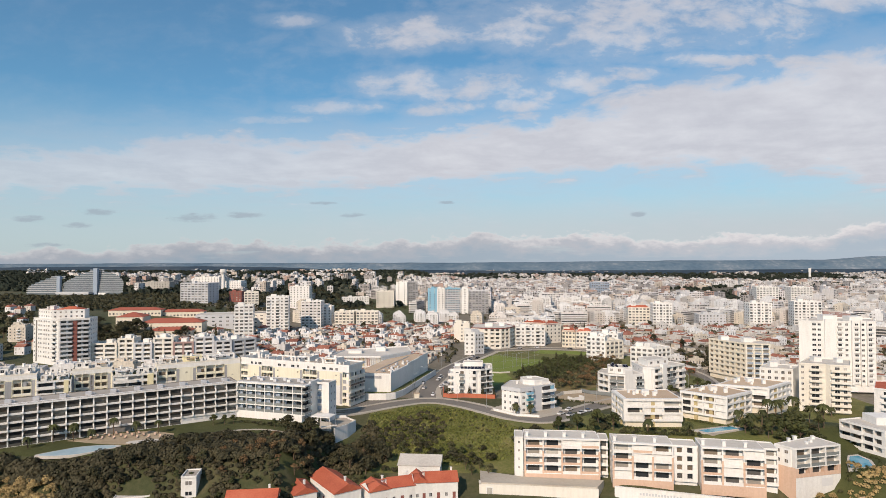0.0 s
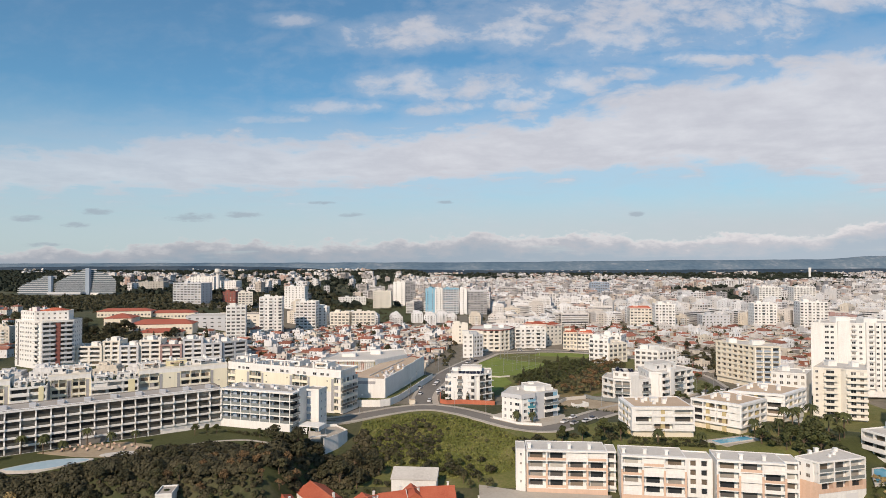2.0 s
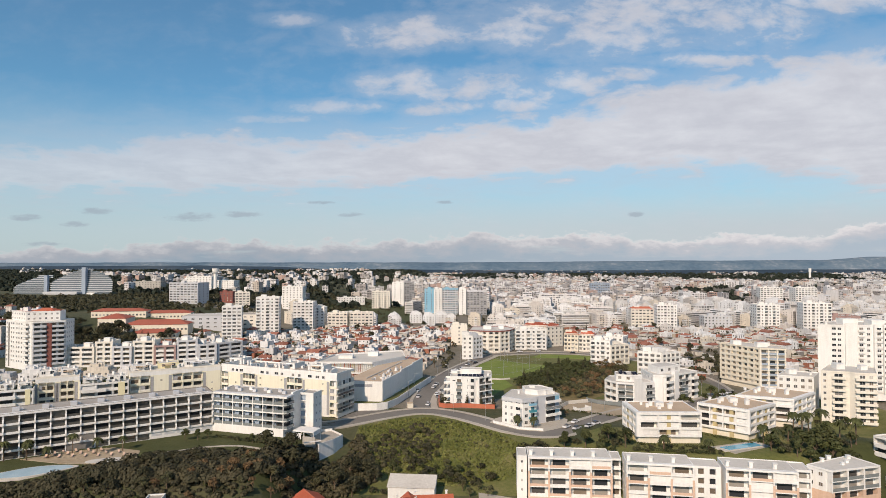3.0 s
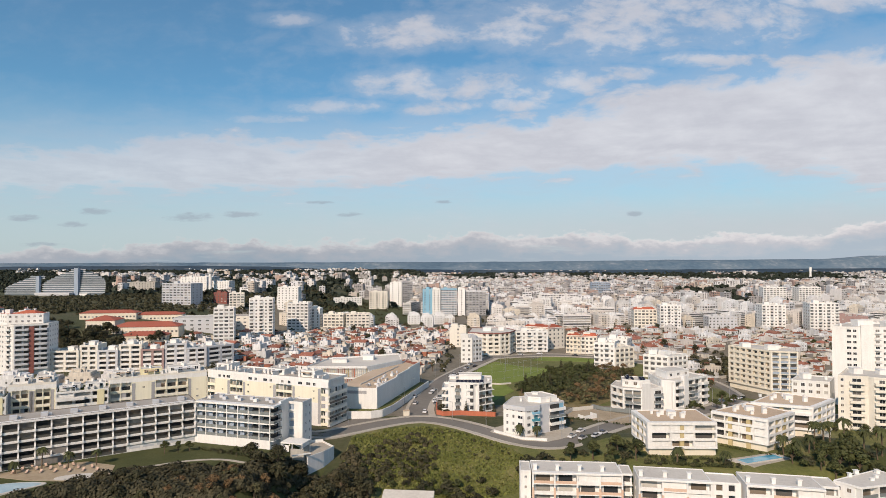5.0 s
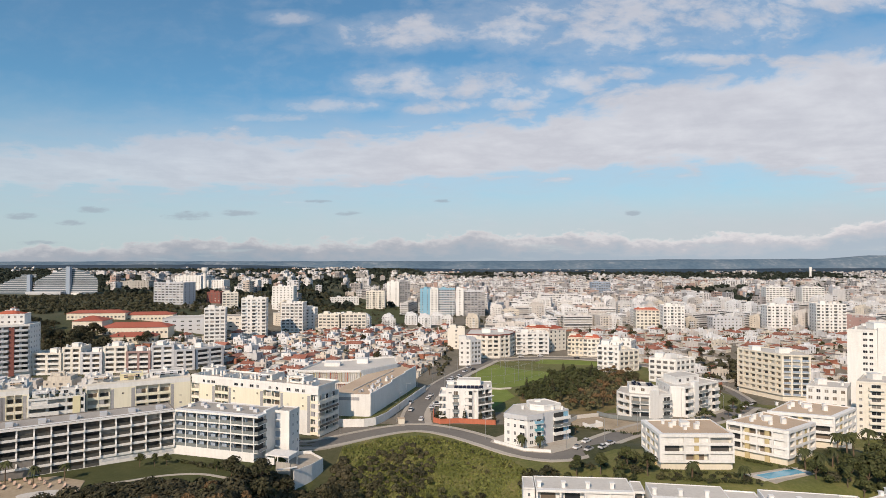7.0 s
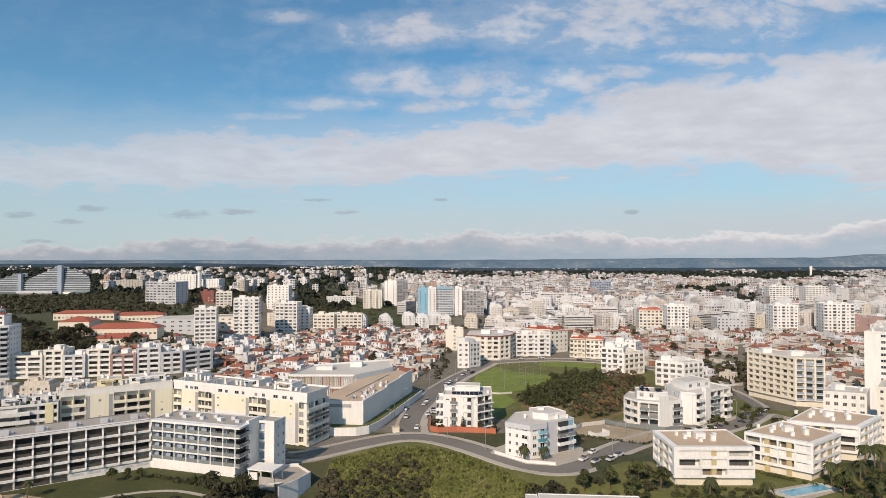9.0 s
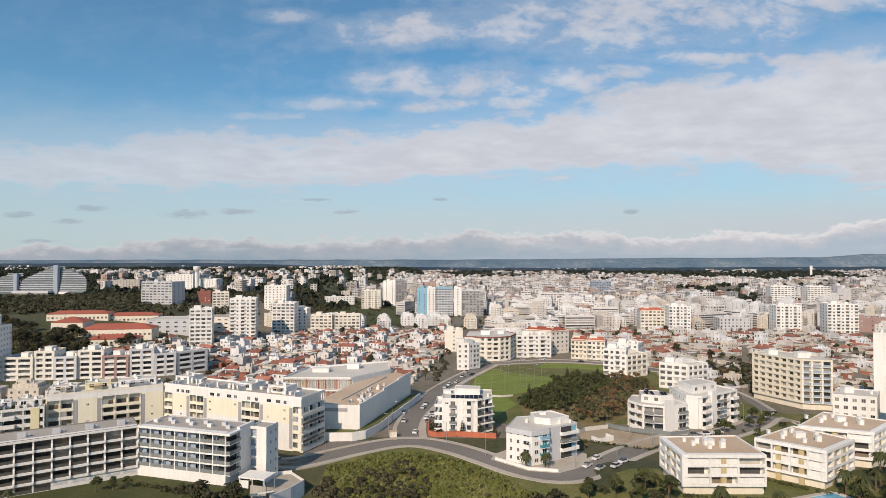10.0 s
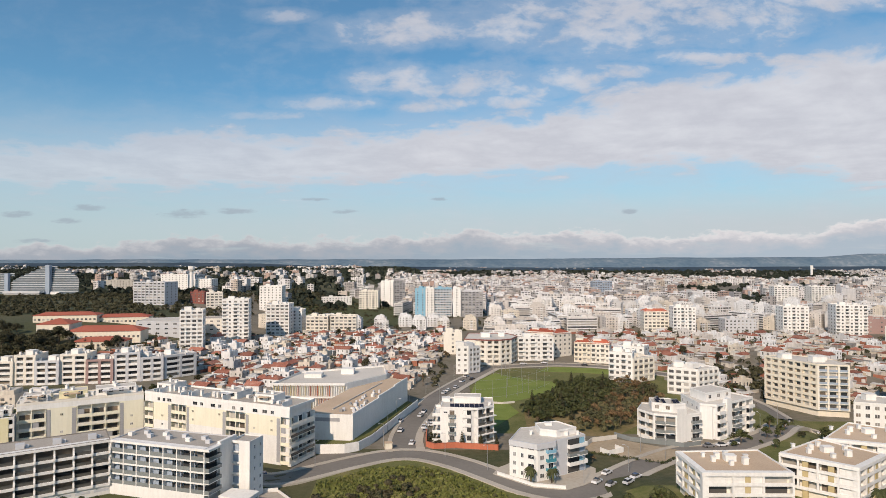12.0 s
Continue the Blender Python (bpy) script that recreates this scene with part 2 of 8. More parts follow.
M_BLUE = material("blue_paint", [(0.18, 0.37, 0.50), (0.25, 0.45, 0.58)], 0.5)
M_TEAL = material("teal_paint", [(0.05, 0.21, 0.26), (0.07, 0.27, 0.33)], 0.5)
M_STEELBLUE = material("pale_blue_cladding", [(0.27, 0.33, 0.41), (0.34, 0.40, 0.48)], 0.5)
M_GLASS = palette_material("window_glass", [(0.025, 0.03, 0.035), (0.055, 0.06, 0.065), (0.035, 0.04, 0.045), (0.11, 0.11, 0.108), (0.03, 0.034, 0.04), (0.22, 0.21, 0.195), (0.07, 0.07, 0.07)], 0.15, 0.1)
M_SHUTTER = palette_material("window_fill", [(0.05, 0.05, 0.055), (0.09, 0.085, 0.08), (0.035, 0.04, 0.045), (0.30, 0.28, 0.25), (0.16, 0.13, 0.10), (0.48, 0.46, 0.42), (0.11, 0.105, 0.10), (0.22, 0.18, 0.14)], 0.3, 0.1)
M_FARGLASS = palette_material("far_window_glass", [(0.06, 0.06, 0.065), (0.10, 0.10, 0.10), (0.15, 0.145, 0.14), (0.08, 0.08, 0.085), (0.28, 0.27, 0.25), (0.12, 0.115, 0.11), (0.44, 0.42, 0.39)], 0.3, 0.1, island=True)
M_RAILGLASS = material("rail_glass", [(0.17, 0.19, 0.19), (0.24, 0.26, 0.26)], 0.15, spec=0.6)
M_DARKRAIL = material("dark_rail_glass", [(0.075, 0.074, 0.068), (0.11, 0.108, 0.10)], 0.15, spec=0.6)
# brown with the shade of the hotel's balcony recesses put into it; also lounger frames
M_SHADEBROWN = material("shaded_brown_render", [(0.19, 0.175, 0.155), (0.26, 0.24, 0.215)], 0.8)
M_RAIL = material("white_metal_rail", [(0.62, 0.62, 0.62), (0.70, 0.70, 0.70)], 0.5)
M_ROOFTAN = material("tan_roof_gravel", [(0.40, 0.30, 0.21), (0.50, 0.385, 0.275), (0.56, 0.445, 0.33)], 0.95, small=3.0, bump=0.15)
M_ROOFGREY = material("grey_roof_felt", [(0.27, 0.24, 0.21), (0.37, 0.34, 0.30), (0.45, 0.42, 0.375)], 0.92, small=2.0, bump=0.1)
M_ROOFLIGHT = material("pale_roof_screed", [(0.42, 0.39, 0.35), (0.55, 0.52, 0.47), (0.62, 0.59, 0.54)], 0.9, small=1.2)
M_TILE = material("clay_roof_tiles", [(0.36, 0.08, 0.045), (0.50, 0.13, 0.07), (0.56, 0.18, 0.10)], 0.85, big=0.15, small=2.5, vary=0.35, bump=0.3, bump_scale=6)
M_OLDTILE = material("weathered_roof_tiles", [(0.22, 0.085, 0.06), (0.36, 0.145, 0.10), (0.50, 0.29, 0.22)], 0.9, big=0.15, small=1.5, vary=0.5, bump=0.3, bump_scale=6)
M_ASPHALT = material("asphalt", [(0.145, 0.132, 0.115), (0.185, 0.17, 0.15), (0.22, 0.203, 0.18)], 0.9, small=0.7, bump=0.1)
M_PAVING = material("pale_paving", [(0.33, 0.29, 0.24), (0.42, 0.38, 0.32), (0.48, 0.44, 0.38)], 0.9, small=1.0, bump=0.1)
M_EARTH = material("bare_earth", [(0.26, 0.20, 0.13), (0.36, 0.29, 0.20), (0.44, 0.37, 0.28)], 0.95, big=0.08, small=0.8, bump=0.3)
M_GRASS = material("grass", [(0.075, 0.085, 0.022), (0.105, 0.115, 0.032), (0.15, 0.145, 0.05), (0.22, 0.18, 0.09)], 0.95, big=0.10, small=0.9, bump=0.6, bump_scale=2.0)
M_LAWN = material("mown_lawn", [(0.115, 0.155, 0.026), (0.16, 0.205, 0.038), (0.225, 0.25, 0.065)], 0.95, big=0.10, small=1.2, bump=0.3, bump_scale=5)
M_SCRUB = material("scrub_ground", [(0.030, 0.038, 0.014), (0.055, 0.062, 0.025), (0.09, 0.085, 0.042), (0.16, 0.125, 0.07)], 0.95, big=0.03, small=0.4, bump=0.6, bump_scale=1.2)
M_TOWN = material("town_ground", [(0.085, 0.085, 0.05), (0.17, 0.15, 0.115), (0.25, 0.22, 0.175)], 0.92, big=0.03, small=0.35)
M_WATER = material("pool_water", [(0.07, 0.30, 0.45), (0.10, 0.38, 0.54)], 0.05, big=0.3, small=2.0, bump=0.05, spec=0.6)
M_PALEWATER = material("pale_pool_water", [(0.36, 0.50, 0.58), (0.46, 0.60, 0.67)], 0.06, big=0.3, small=2.0, bump=0.05, spec=0.5)
M_LEAF = material("dark_leaves", [(0.042, 0.042, 0.018), (0.066, 0.063, 0.027), (0.098, 0.09, 0.04)], 0.7, small=2.0, island=0.5, vary=0.3)
M_LEAFGREEN = material("green_leaves", [(0.048, 0.058, 0.016), (0.082, 0.094, 0.028), (0.125, 0.13, 0.043)], 0.7, small=2.0, island=0.5, vary=0.3)
M_LEAFOLIVE = material("olive_leaves", [(0.07, 0.075, 0.03), (0.12, 0.115, 0.05), (0.17, 0.15, 0.075)], 0.75, small=2.0, island=0.45, vary=0.3)
M_LEAFRUST = material("dry_leaves", [(0.14, 0.08, 0.035), (0.24, 0.15, 0.07), (0.33, 0.23, 0.11)], 0.8, small=2.0, island=0.45, vary=0.3)
M_GOLD = material("straw_bush", [(0.30, 0.20, 0.08), (0.46, 0.34, 0.15), (0.56, 0.44, 0.22)], 0.85, small=2.0, island=0.4)
M_BARK = material("bark", [(0.10, 0.07, 0.045), (0.17, 0.125, 0.085)], 0.95, small=4, bump=0.5)
# the blue of distance haze is painted into both hill colours
M_HILL = material("hazed_hills", [(0.035, 0.055, 0.08), (0.055, 0.08, 0.108), (0.10, 0.125, 0.145)], 1.0, big=0.0022, small=0.012, spec=0.0)
M_HAZEHILL = material("haze_blue_hills", [(0.075, 0.12, 0.17), (0.105, 0.16, 0.215), (0.15, 0.20, 0.245), (0.28, 0.31, 0.34)], 1.0, big=0.004, small=0.03, spec=0.0)
M_WOOD_DARK = material("dark_woodland", [(0.018, 0.026, 0.018), (0.03, 0.04, 0.026), (0.045, 0.055, 0.035)], 0.9, big=0.01, small=0.1, island=0.5)
M_CAR = palette_material("car_paint", [(0.55, 0.55, 0.56), (0.03, 0.03, 0.035), (0.75, 0.75, 0.75), (0.20, 0.20, 0.21), (0.62, 0.62, 0.63), (0.70, 0.70, 0.72), (0.06, 0.09, 0.16)], 0.25, 0.0)
M_TYRE = material("tyre_rubber", [(0.02, 0.02, 0.02), (0.03, 0.03, 0.03)], 0.9)
M_METAL = material("galvanised_steel", [(0.36, 0.36, 0.36), (0.45, 0.45, 0.45)], 0.45, metal=0.6)
M_SCHOOLTILE = material("school_roof_tiles", [(0.30, 0.085, 0.055), (0.38, 0.12, 0.08)], 0.88, bump=0.2)
M_SOLAR = material("solar_panel", [(0.015, 0.017, 0.03), (0.025, 0.028, 0.045)], 0.2)
# town paints in many tones, cooled a little: aerial haze put into the colours
M_CITY = palette_material("hazed_town_render", [(0.75, 0.745, 0.74), (0.70, 0.675, 0.65), (0.77, 0.77, 0.77), (0.65, 0.61, 0.57), (0.74, 0.735, 0.73), (0.59, 0.55, 0.51), (0.77, 0.775, 0.78), (0.71, 0.69, 0.67), (0.57, 0.565, 0.56), (0.75, 0.745, 0.74), (0.67, 0.61, 0.52), (0.76, 0.76, 0.76)], 0.8, 0.2)
M_CITYFAR = palette_material("hazed_far_town_render", [(0.68, 0.665, 0.66), (0.55, 0.52, 0.50), (0.74, 0.73, 0.73), (0.40, 0.375, 0.36), (0.66, 0.645, 0.635), (0.70, 0.685, 0.67), (0.36, 0.355, 0.36), (0.74, 0.735, 0.74), (0.58, 0.51, 0.44), (0.46, 0.33, 0.28)], 0.85, 0.15, island=True)
M_PARK = material("park_ground", [(0.085, 0.085, 0.028), (0.14, 0.12, 0.045), (0.21, 0.16, 0.075), (0.29, 0.21, 0.11)], 0.95, big=0.06, small=0.6, bump=0.5, bump_scale=1.5)
M_THICKET = material("thicket_leaves", [(0.038, 0.038, 0.017), (0.060, 0.056, 0.027), (0.092, 0.080, 0.040), (0.13, 0.105, 0.055)], 0.75, big=0.16, small=1.2, island=0.5)
M_DULLGRASS = material("dull_lawn", [(0.040, 0.048, 0.014), (0.058, 0.066, 0.02), (0.085, 0.088, 0.032)], 0.95, big=0.10, small=0.9, bump=0.5, bump_scale=2.0)
M_YARD = palette_material("yard_walls", [(0.70, 0.67, 0.62), (0.60, 0.55, 0.48), (0.74, 0.72, 0.68), (0.40, 0.17, 0.11), (0.66, 0.61, 0.54), (0.45, 0.42, 0.38), (0.72, 0.70, 0.66), (0.34, 0.14, 0.09), (0.58, 0.50, 0.40), (0.28, 0.26, 0.24)], 0.85, 0.2, island=True)




# ---- tools for meshes ----
class MB:
    """Collects boxes, prisms and strips in lists."""

    def __init__(self):
        self.v, self.f = [], []

    def add(self, verts, faces):
        n = len(self.v)
        self.v.extend(verts)
        self.f.extend([tuple(i + n for i in q) for q in faces])
        return self

    def box(self, x0, x1, y0, y1, z0, z1):
        return self.add([(x0, y0, z0), (x1, y0, z0), (x1, y1, z0), (x0, y1, z0), (x0, y0, z1), (x1, y0, z1), (x1, y1, z1), (x0, y1, z1)],
                        [(0, 3, 2, 1), (4, 5, 6, 7), (0, 1, 5, 4), (1, 2, 6, 5), (2, 3, 7, 6), (3, 0, 4, 7)])

    def fbox(self, fr, u0, u1, d0, d1, z0, z1):
        """Box on a facade frame (origin, along, out): u along it, d outwards."""
        (ox, oy), (ax, ay), (nx, ny) = fr
        pts = [(ox + ax * u + nx * d, oy + ay * u + ny * d) for u, d in ((u0, d1), (u1, d1), (u1, d0), (u0, d0))]
        return self.prism(pts, z0, z1)

    def prism(self, pts, z0, z1):
        n = len(pts)
        v = [(x, y, z0) for x, y in pts] + [(x, y, z1) for x, y in pts]
        f = [tuple(range(n))[::-1], tuple(range(n, 2 * n))] + [(i, (i + 1) % n, (i + 1) % n + n, i + n) for i in range(n)]
        return self.add(v, f)

    def frustum(self, x, y, z0, z1, r0, r1, n=8, dx=0.0, dy=0.0):
        v = [(x + r0 * math.cos(6.2832 * i / n), y + r0 * math.sin(6.2832 * i / n), z0) for i in range(n)]
        v += [(x + dx + r1 * math.cos(6.2832 * i / n), y + dy + r1 * math.sin(6.2832 * i / n), z1) for i in range(n)]
        f = [tuple(range(n))[::-1], tuple(range(n, 2 * n))] + [(i, (i + 1) % n, (i + 1) % n + n, i + n) for i in range(n)]
        return self.add(v, f)

    def quad(self, a, b, c, d):
        return self.add([a, b, c, d], [(0, 1, 2, 3)])

    def mesh(self, name):
        me = bpy.data.meshes.new(name)
        me.from_pydata(self.v, [], self.f)
        me.update()
        return me


def part(name, mb, mat, parent, label="", kind=""):
    """One mesh object under a thing or a part."""
    me = mb.mesh(name) if isinstance(mb, MB) else mb
    if not me.materials:
        me.materials.append(mat)
    ob = new(name, me)
    ob.parent = parent
    if label:
        ob["label"] = label
    if kind:
        ob["kind"] = kind
    return ob


def thing(name, m, label, category, group="", kind=""):
    """An Empty at the thing's base."""
    ob = new(name)
    ob.empty_display_size = 0.5
    ob.matrix_world = m
    return tagged(ob, label, category, group, kind)


def solid(name, mb, mat, label, category="", kind="structure", group=""):
    me = mb.mesh(name)
    me.materials.append(mat)
    return tagged(new(name, me), label, category, group, kind)


def edge(p0, p1):
    """Facade frame from p0 to p1, outwards on the right-hand side."""
    dx, dy = p1[0] - p0[0], p1[1] - p0[1]
    n = math.hypot(dx, dy)
    return (p0, (dx / n, dy / n), (dy / n, -dx / n)), n


def smooth(t):
    t = np.clip(t, 0.0, 1.0)
    return t * t * (3 - 2 * t)


RIM_X = [-60, -53, -37, -20, -10, 1, 13, 20, 30, 45, 57]
RIM_Y = [260, 264, 276, 285, 285, 277, 265, 255, 249, 246, 234]


def ground_z(x, y):
    """Height of the land: a plateau with a dell before it, terraces either side and a rise to the north-west."""
    x, y = np.asarray(x, float), np.asarray(y, float)
    hill = 18 * smooth((-x - 150) / 150) * smooth((y - 420) / 150)
    rim = np.interp(x, RIM_X, RIM_Y)
    dell = -9.0 * smooth((rim - y) / (rim - 218)) ** 0.8 - 4.0 * smooth((222 - y) / 16)
    left = 2.6 * (1 - smooth((y - 262) / 14)) - 12.5 * smooth((203 - y) / 26)
    k = smooth((x - 124) / 8)
    right = 2.5 * (1 - smooth((y - 262) / 14)) - (1 - k) * (12.0 * smooth((226 - y) / 6) + 3.5 * smooth((210 - y) / 6)) - k * (5.5 * smooth((238 - y) / 6) + 7.0 * smooth((205 - y) / 8))
    wl, wr = smooth((-47 - x) / 14), smooth((x - 46) / 10)
    near = dell * (1 - wl) * (1 - wr) + left * wl + right * wr
    east = -8.0 * smooth((x - 130) / 34) * smooth((y - 240) / 40) * (1 - smooth((y - 440) / 80))
    return hill + near * (1 - smooth((y - 300) / 20)) + east


def gz(x, y):
    return float(ground_z(x, y))


# ---- ground, roads ----
def make_ground():
    def axis(lo, hi, step, far0, far1):
        mid = np.arange(lo, hi + 0.1, step)
        out = 1.28 ** np.arange(1, 30) * step
        right = hi + np.cumsum(out)
        left = lo - np.cumsum(out)
        return np.concatenate([[far0], left[left > far0 + 50][::-1], mid, right[right < far1 - 50], [far1]])
    xs, ys = axis(-340, 340, 5, -4950, 4950), axis(150, 640, 5, -1500, 4900)
    X, Y = np.meshgrid(xs, ys)
    Z = ground_z(X, Y)
    nx, ny = len(xs), len(ys)
    v = np.stack([X, Y, Z], -1).reshape(-1, 3).tolist()
    i, j = np.meshgrid(np.arange(nx - 1), np.arange(ny - 1))
    a = (j * nx + i).ravel()
    f = np.stack([a, a + 1, a + nx + 1, a + nx], -1)
    me = bpy.data.meshes.new("ground")
    me.from_pydata(v, [], f.tolist())
    for m in (M_SCRUB, M_TOWN, M_GRASS, M_DULLGRASS):
        me.materials.append(m)
    cx, cy = ((xs[:-1] + xs[1:]) / 2)[i].ravel(), ((ys[:-1] + ys[1:]) / 2)[j].ravel()
    kind = np.where((cy > 300) & (cx > -200), 1, 0)
    kind = np.where((cy > 700) & (cx > -0.42 * cy), 1, kind)
    rim = np.interp(cx, RIM_X, RIM_Y)
    kind = np.where((cx > -42) & (cx < 48) & (cy < rim + 6) & (cy > 222), 2, kind)
    kind = np.where((cx < -45) & (cx > -200) & (cy > 201) & (cy < 262), 3, kind)
    kind = np.where((cx > 50) & (cx < 150) & (cy > 222) & (cy < 262), 2, kind)
    kind = np.where((cx > 2) & (cx < 104 + (cy - 320) * 0.2) & (cy > 322) & (cy < 462) & (cx > -2 + (cy - 322) * 0.16), 2, kind)
    kind = np.where((cx > 100) & (cx < 215) & (cy > 284) & (cy < 372), 2, kind)
    kind = np.where((cx > 120) & (cx < 215) & (cy > 196) & (cy < 262), 3, kind)
    kind = np.where((cy > 1000) & (cx < -0.05 * cy), 0, kind)
    kind = np.where((cy > 690) & (cy < 1080) & (cx > -0.26 * cy) & (cx < -0.06 * cy), 3, kind)
    me.polygons.foreach_set("material_index", kind.astype(np.int32))
    me.polygons.foreach_set("use_smooth", np.ones(len(kind), bool))
    tagged(new("ground", me), "rolling ground of scrub, grass and paved town under the buildings", "ground", kind="structure")


def spline(pts, step=3.0):
    """Smooth line through the points, evenly stepped."""
    p = [Vector((*q, 0)) for q in pts]
    p = [2 * p[0] - p[1]] + p + [2 * p[-1] - p[-2]]
    out = []
    for a, b, c, d in zip(p, p[1:], p[2:], p[3:]):
        n = max(1, int((c - b).length / step))
        for s in range(n):
            t = s / n
            out.append(0.5 * (2 * b + (c - a) * t + (2 * a - 5 * b + 4 * c - d) * t * t + (3 * b - a - 3 * c + d) * t ** 3))
    out.append(p[-2])
    return [(q.x, q.y) for q in out]


def ribbon(mb, line, off0, off1, lift, thick=1.4):
    """Strip along a line from offset off0 to off1 (to the right of it), with its edges turned down."""
    rows = []
    for i, (x, y) in enumerate(line):
        a, b = line[max(0, i - 1)], line[min(len(line) - 1, i + 1)]
        dx, dy = b[0] - a[0], b[1] - a[1]
        n = math.hypot(dx, dy)
        nx, ny = dy / n, -dx / n
        q0, q1 = (x + nx * off0, y + ny * off0), (x + nx * off1, y + ny * off1)
        z = gz(x, y) + lift
        rows.append([(*q0, z - thick), (*q0, z), (*q1, z), (*q1, z - thick)])
    base = len(mb.v)
    for r in rows:
        mb.v.extend(r)
    for i in range(len(rows) - 1):
        for k in range(3):
            a = base + i * 4 + k
            mb.f.append((a, a + 4, a + 5, a + 1))


def patch(name, pts, mat, label, category, lift=0.06, kind="structure"):
    """Level piece of ground with a turned-down edge."""
    z = max(gz(*p) for p in pts) + lift
    return solid(name, MB().prism(pts, min(gz(*p) for p in pts) - 0.5, z), mat, label, category, kind)


def street(name, pts, width, label, walks=(2.2, 2.2), lift=0.05):
    line = spline(pts)
    mb = MB()
    ribbon(mb, line, -width / 2, width / 2, lift)
    solid(name, mb, M_ASPHALT, label, "road")
    pv = MB()
    if walks[0]:
        ribbon(pv, line, -width / 2 - walks[0], -width / 2, lift + 0.14)
    if walks[1]:
        ribbon(pv, line, width / 2, width / 2 + walks[1], lift + 0.14)
    if pv.v:
        solid("pavement", pv, M_PAVING, "pale paved footway with a kerb beside the road", "pavement")


make_ground()
street("road", [(-75, 262), (-58, 266), (-46, 274), (-33, 285), (-20, 293.5), (-9, 293.5), (3, 285.5), (14, 274), (23, 264.5), (33, 259.5), (42, 263), (50, 272), (62, 284), (76, 296), (88, 303)], 8.2,
       "grey asphalt street curving along the top of the grassy slope", (2.0, 2.2))
street("road", [(-15.5, 297), (-17, 312), (-16, 330), (-12.5, 350), (-7.5, 378), (3, 410), (15, 440), (24, 462)], 8.4, "straight grey asphalt street running between the shop and apartments", (1.6, 3.0), 0.07)
street("road", [(84, 300), (98, 303), (112, 312), (124, 322), (138, 338), (150, 346), (172, 338), (196, 326)], 8.0, "asphalt street past white apartment blocks", lift=0.06)
street("road", [(24, 462), (46, 470), (70, 474), (96, 466), (120, 446), (142, 420), (150, 395), (146, 372), (140, 350)], 8.5, "asphalt street around the small park", lift=0.06)
street("road", [(-30, 202), (-14, 204.5), (4, 206.5), (20, 204), (44, 199.5), (66, 196), (90, 191)], 7.0, "dark asphalt lane below the retaining walls", (1.2, 0), 0.05)
street("road", [(-75, 430), (-70, 470), (-63, 520), (-57, 570)], 5.0, "narrow street between small tiled houses", (1, 1))
patch("forecourt", [(-51, 280.5), (-43, 270.5), (-33, 281.5), (-22, 292.5), (-30, 296), (-44, 294.3)], M_ASPHALT, "worn asphalt apron at the street junction", "road", 0.062)
patch("field", [(8, 372), (24, 368), (52, 392), (62, 416), (40, 428), (26, 444), (14, 420)], M_LAWN, "bright green playing field of mown grass", "lawn")
patch("field", [(2, 329), (18, 329), (30, 352), (27, 368), (9, 371), (1, 350)], M_LAWN, "smooth green lawn beside the white apartment block", "lawn")
patch("field", [(52, 450), (78, 446), (96, 440), (104, 448), (86, 462), (60, 466)], M_LAWN, "small green lawn at the street corner", "lawn")
patch("vacant_lot", [(46, 300), (70, 287), (82, 299), (62, 313), (52, 309)], M_EARTH, "bare sandy vacant lot", "lot")
patch("park_ground", [(30, 320), (62, 316), (92, 352), (100, 392), (86, 430), (60, 414), (40, 380), (32, 350)], M_PARK, "brown scrubby ground of the park", "ground", 0.05)
patch("verge", [(97, 297), (112, 305), (126, 316), (128, 300), (120, 290)], M_GRASS, "green verge and garden ground by the street", "lawn", 0.04)


# ---- kit for the near buildings ----
def offset_poly(pts, offs):
    """Corners of the polygon whose edge i is moved inwards by offs[i] (corners run anticlockwise)."""
    n, lines = len(pts), []
    for i in range(n):
        (fr, _), o = edge(pts[i], pts[(i + 1) % n]), offs[i]
        (px, py), a, (nx, ny) = fr
        lines.append(((px - nx * o, py - ny * o), a))
    out = []
    for i in range(n):
        (p, a), (q, b) = lines[i - 1], lines[i]
        den = a[0] * b[1] - a[1] * b[0]
        if abs(den) < 1e-6:
            out.append(q)
            continue
        s = ((q[0] - p[0]) * b[1] - (q[1] - p[1]) * b[0]) / den
        out.append((p[0] + a[0] * s, p[1] + a[1] * s))
    return out


MESHES = {}


def shared(key, make):
    if key not in MESHES:
        MESHES[key] = make()
    return MESHES[key]


def put(name, me, mat, parent, fr, u, d, z, label=""):
    """A piece with a shared mesh on a facade frame; the mesh's x runs along it, its -y outwards."""
    if not me.materials:
        me.materials.append(mat)
    ob = new(name, me)
    ob.parent = parent
    (ox, oy), (ax, ay), (nx, ny) = fr
    ob.location = (ox + ax * u + nx * d, oy + ay * u + ny * d, z)
    ob.rotation_euler = (0, 0, math.atan2(ay, ax))
    if label:
        ob["label"] = label
    return ob


def box_mesh(name, x0, x1, y0, y1, z0, z1, mat):
    key = (name, round(x0, 2), round(x1, 2), round(y0, 2), round(y1, 2), round(z0, 2), round(z1, 2), mat.name)

    def make():
        me = MB().box(x0, x1, y0, y1, z0, z1).mesh(name)
        me.materials.append(mat)
        return me
    return shared(key, make)


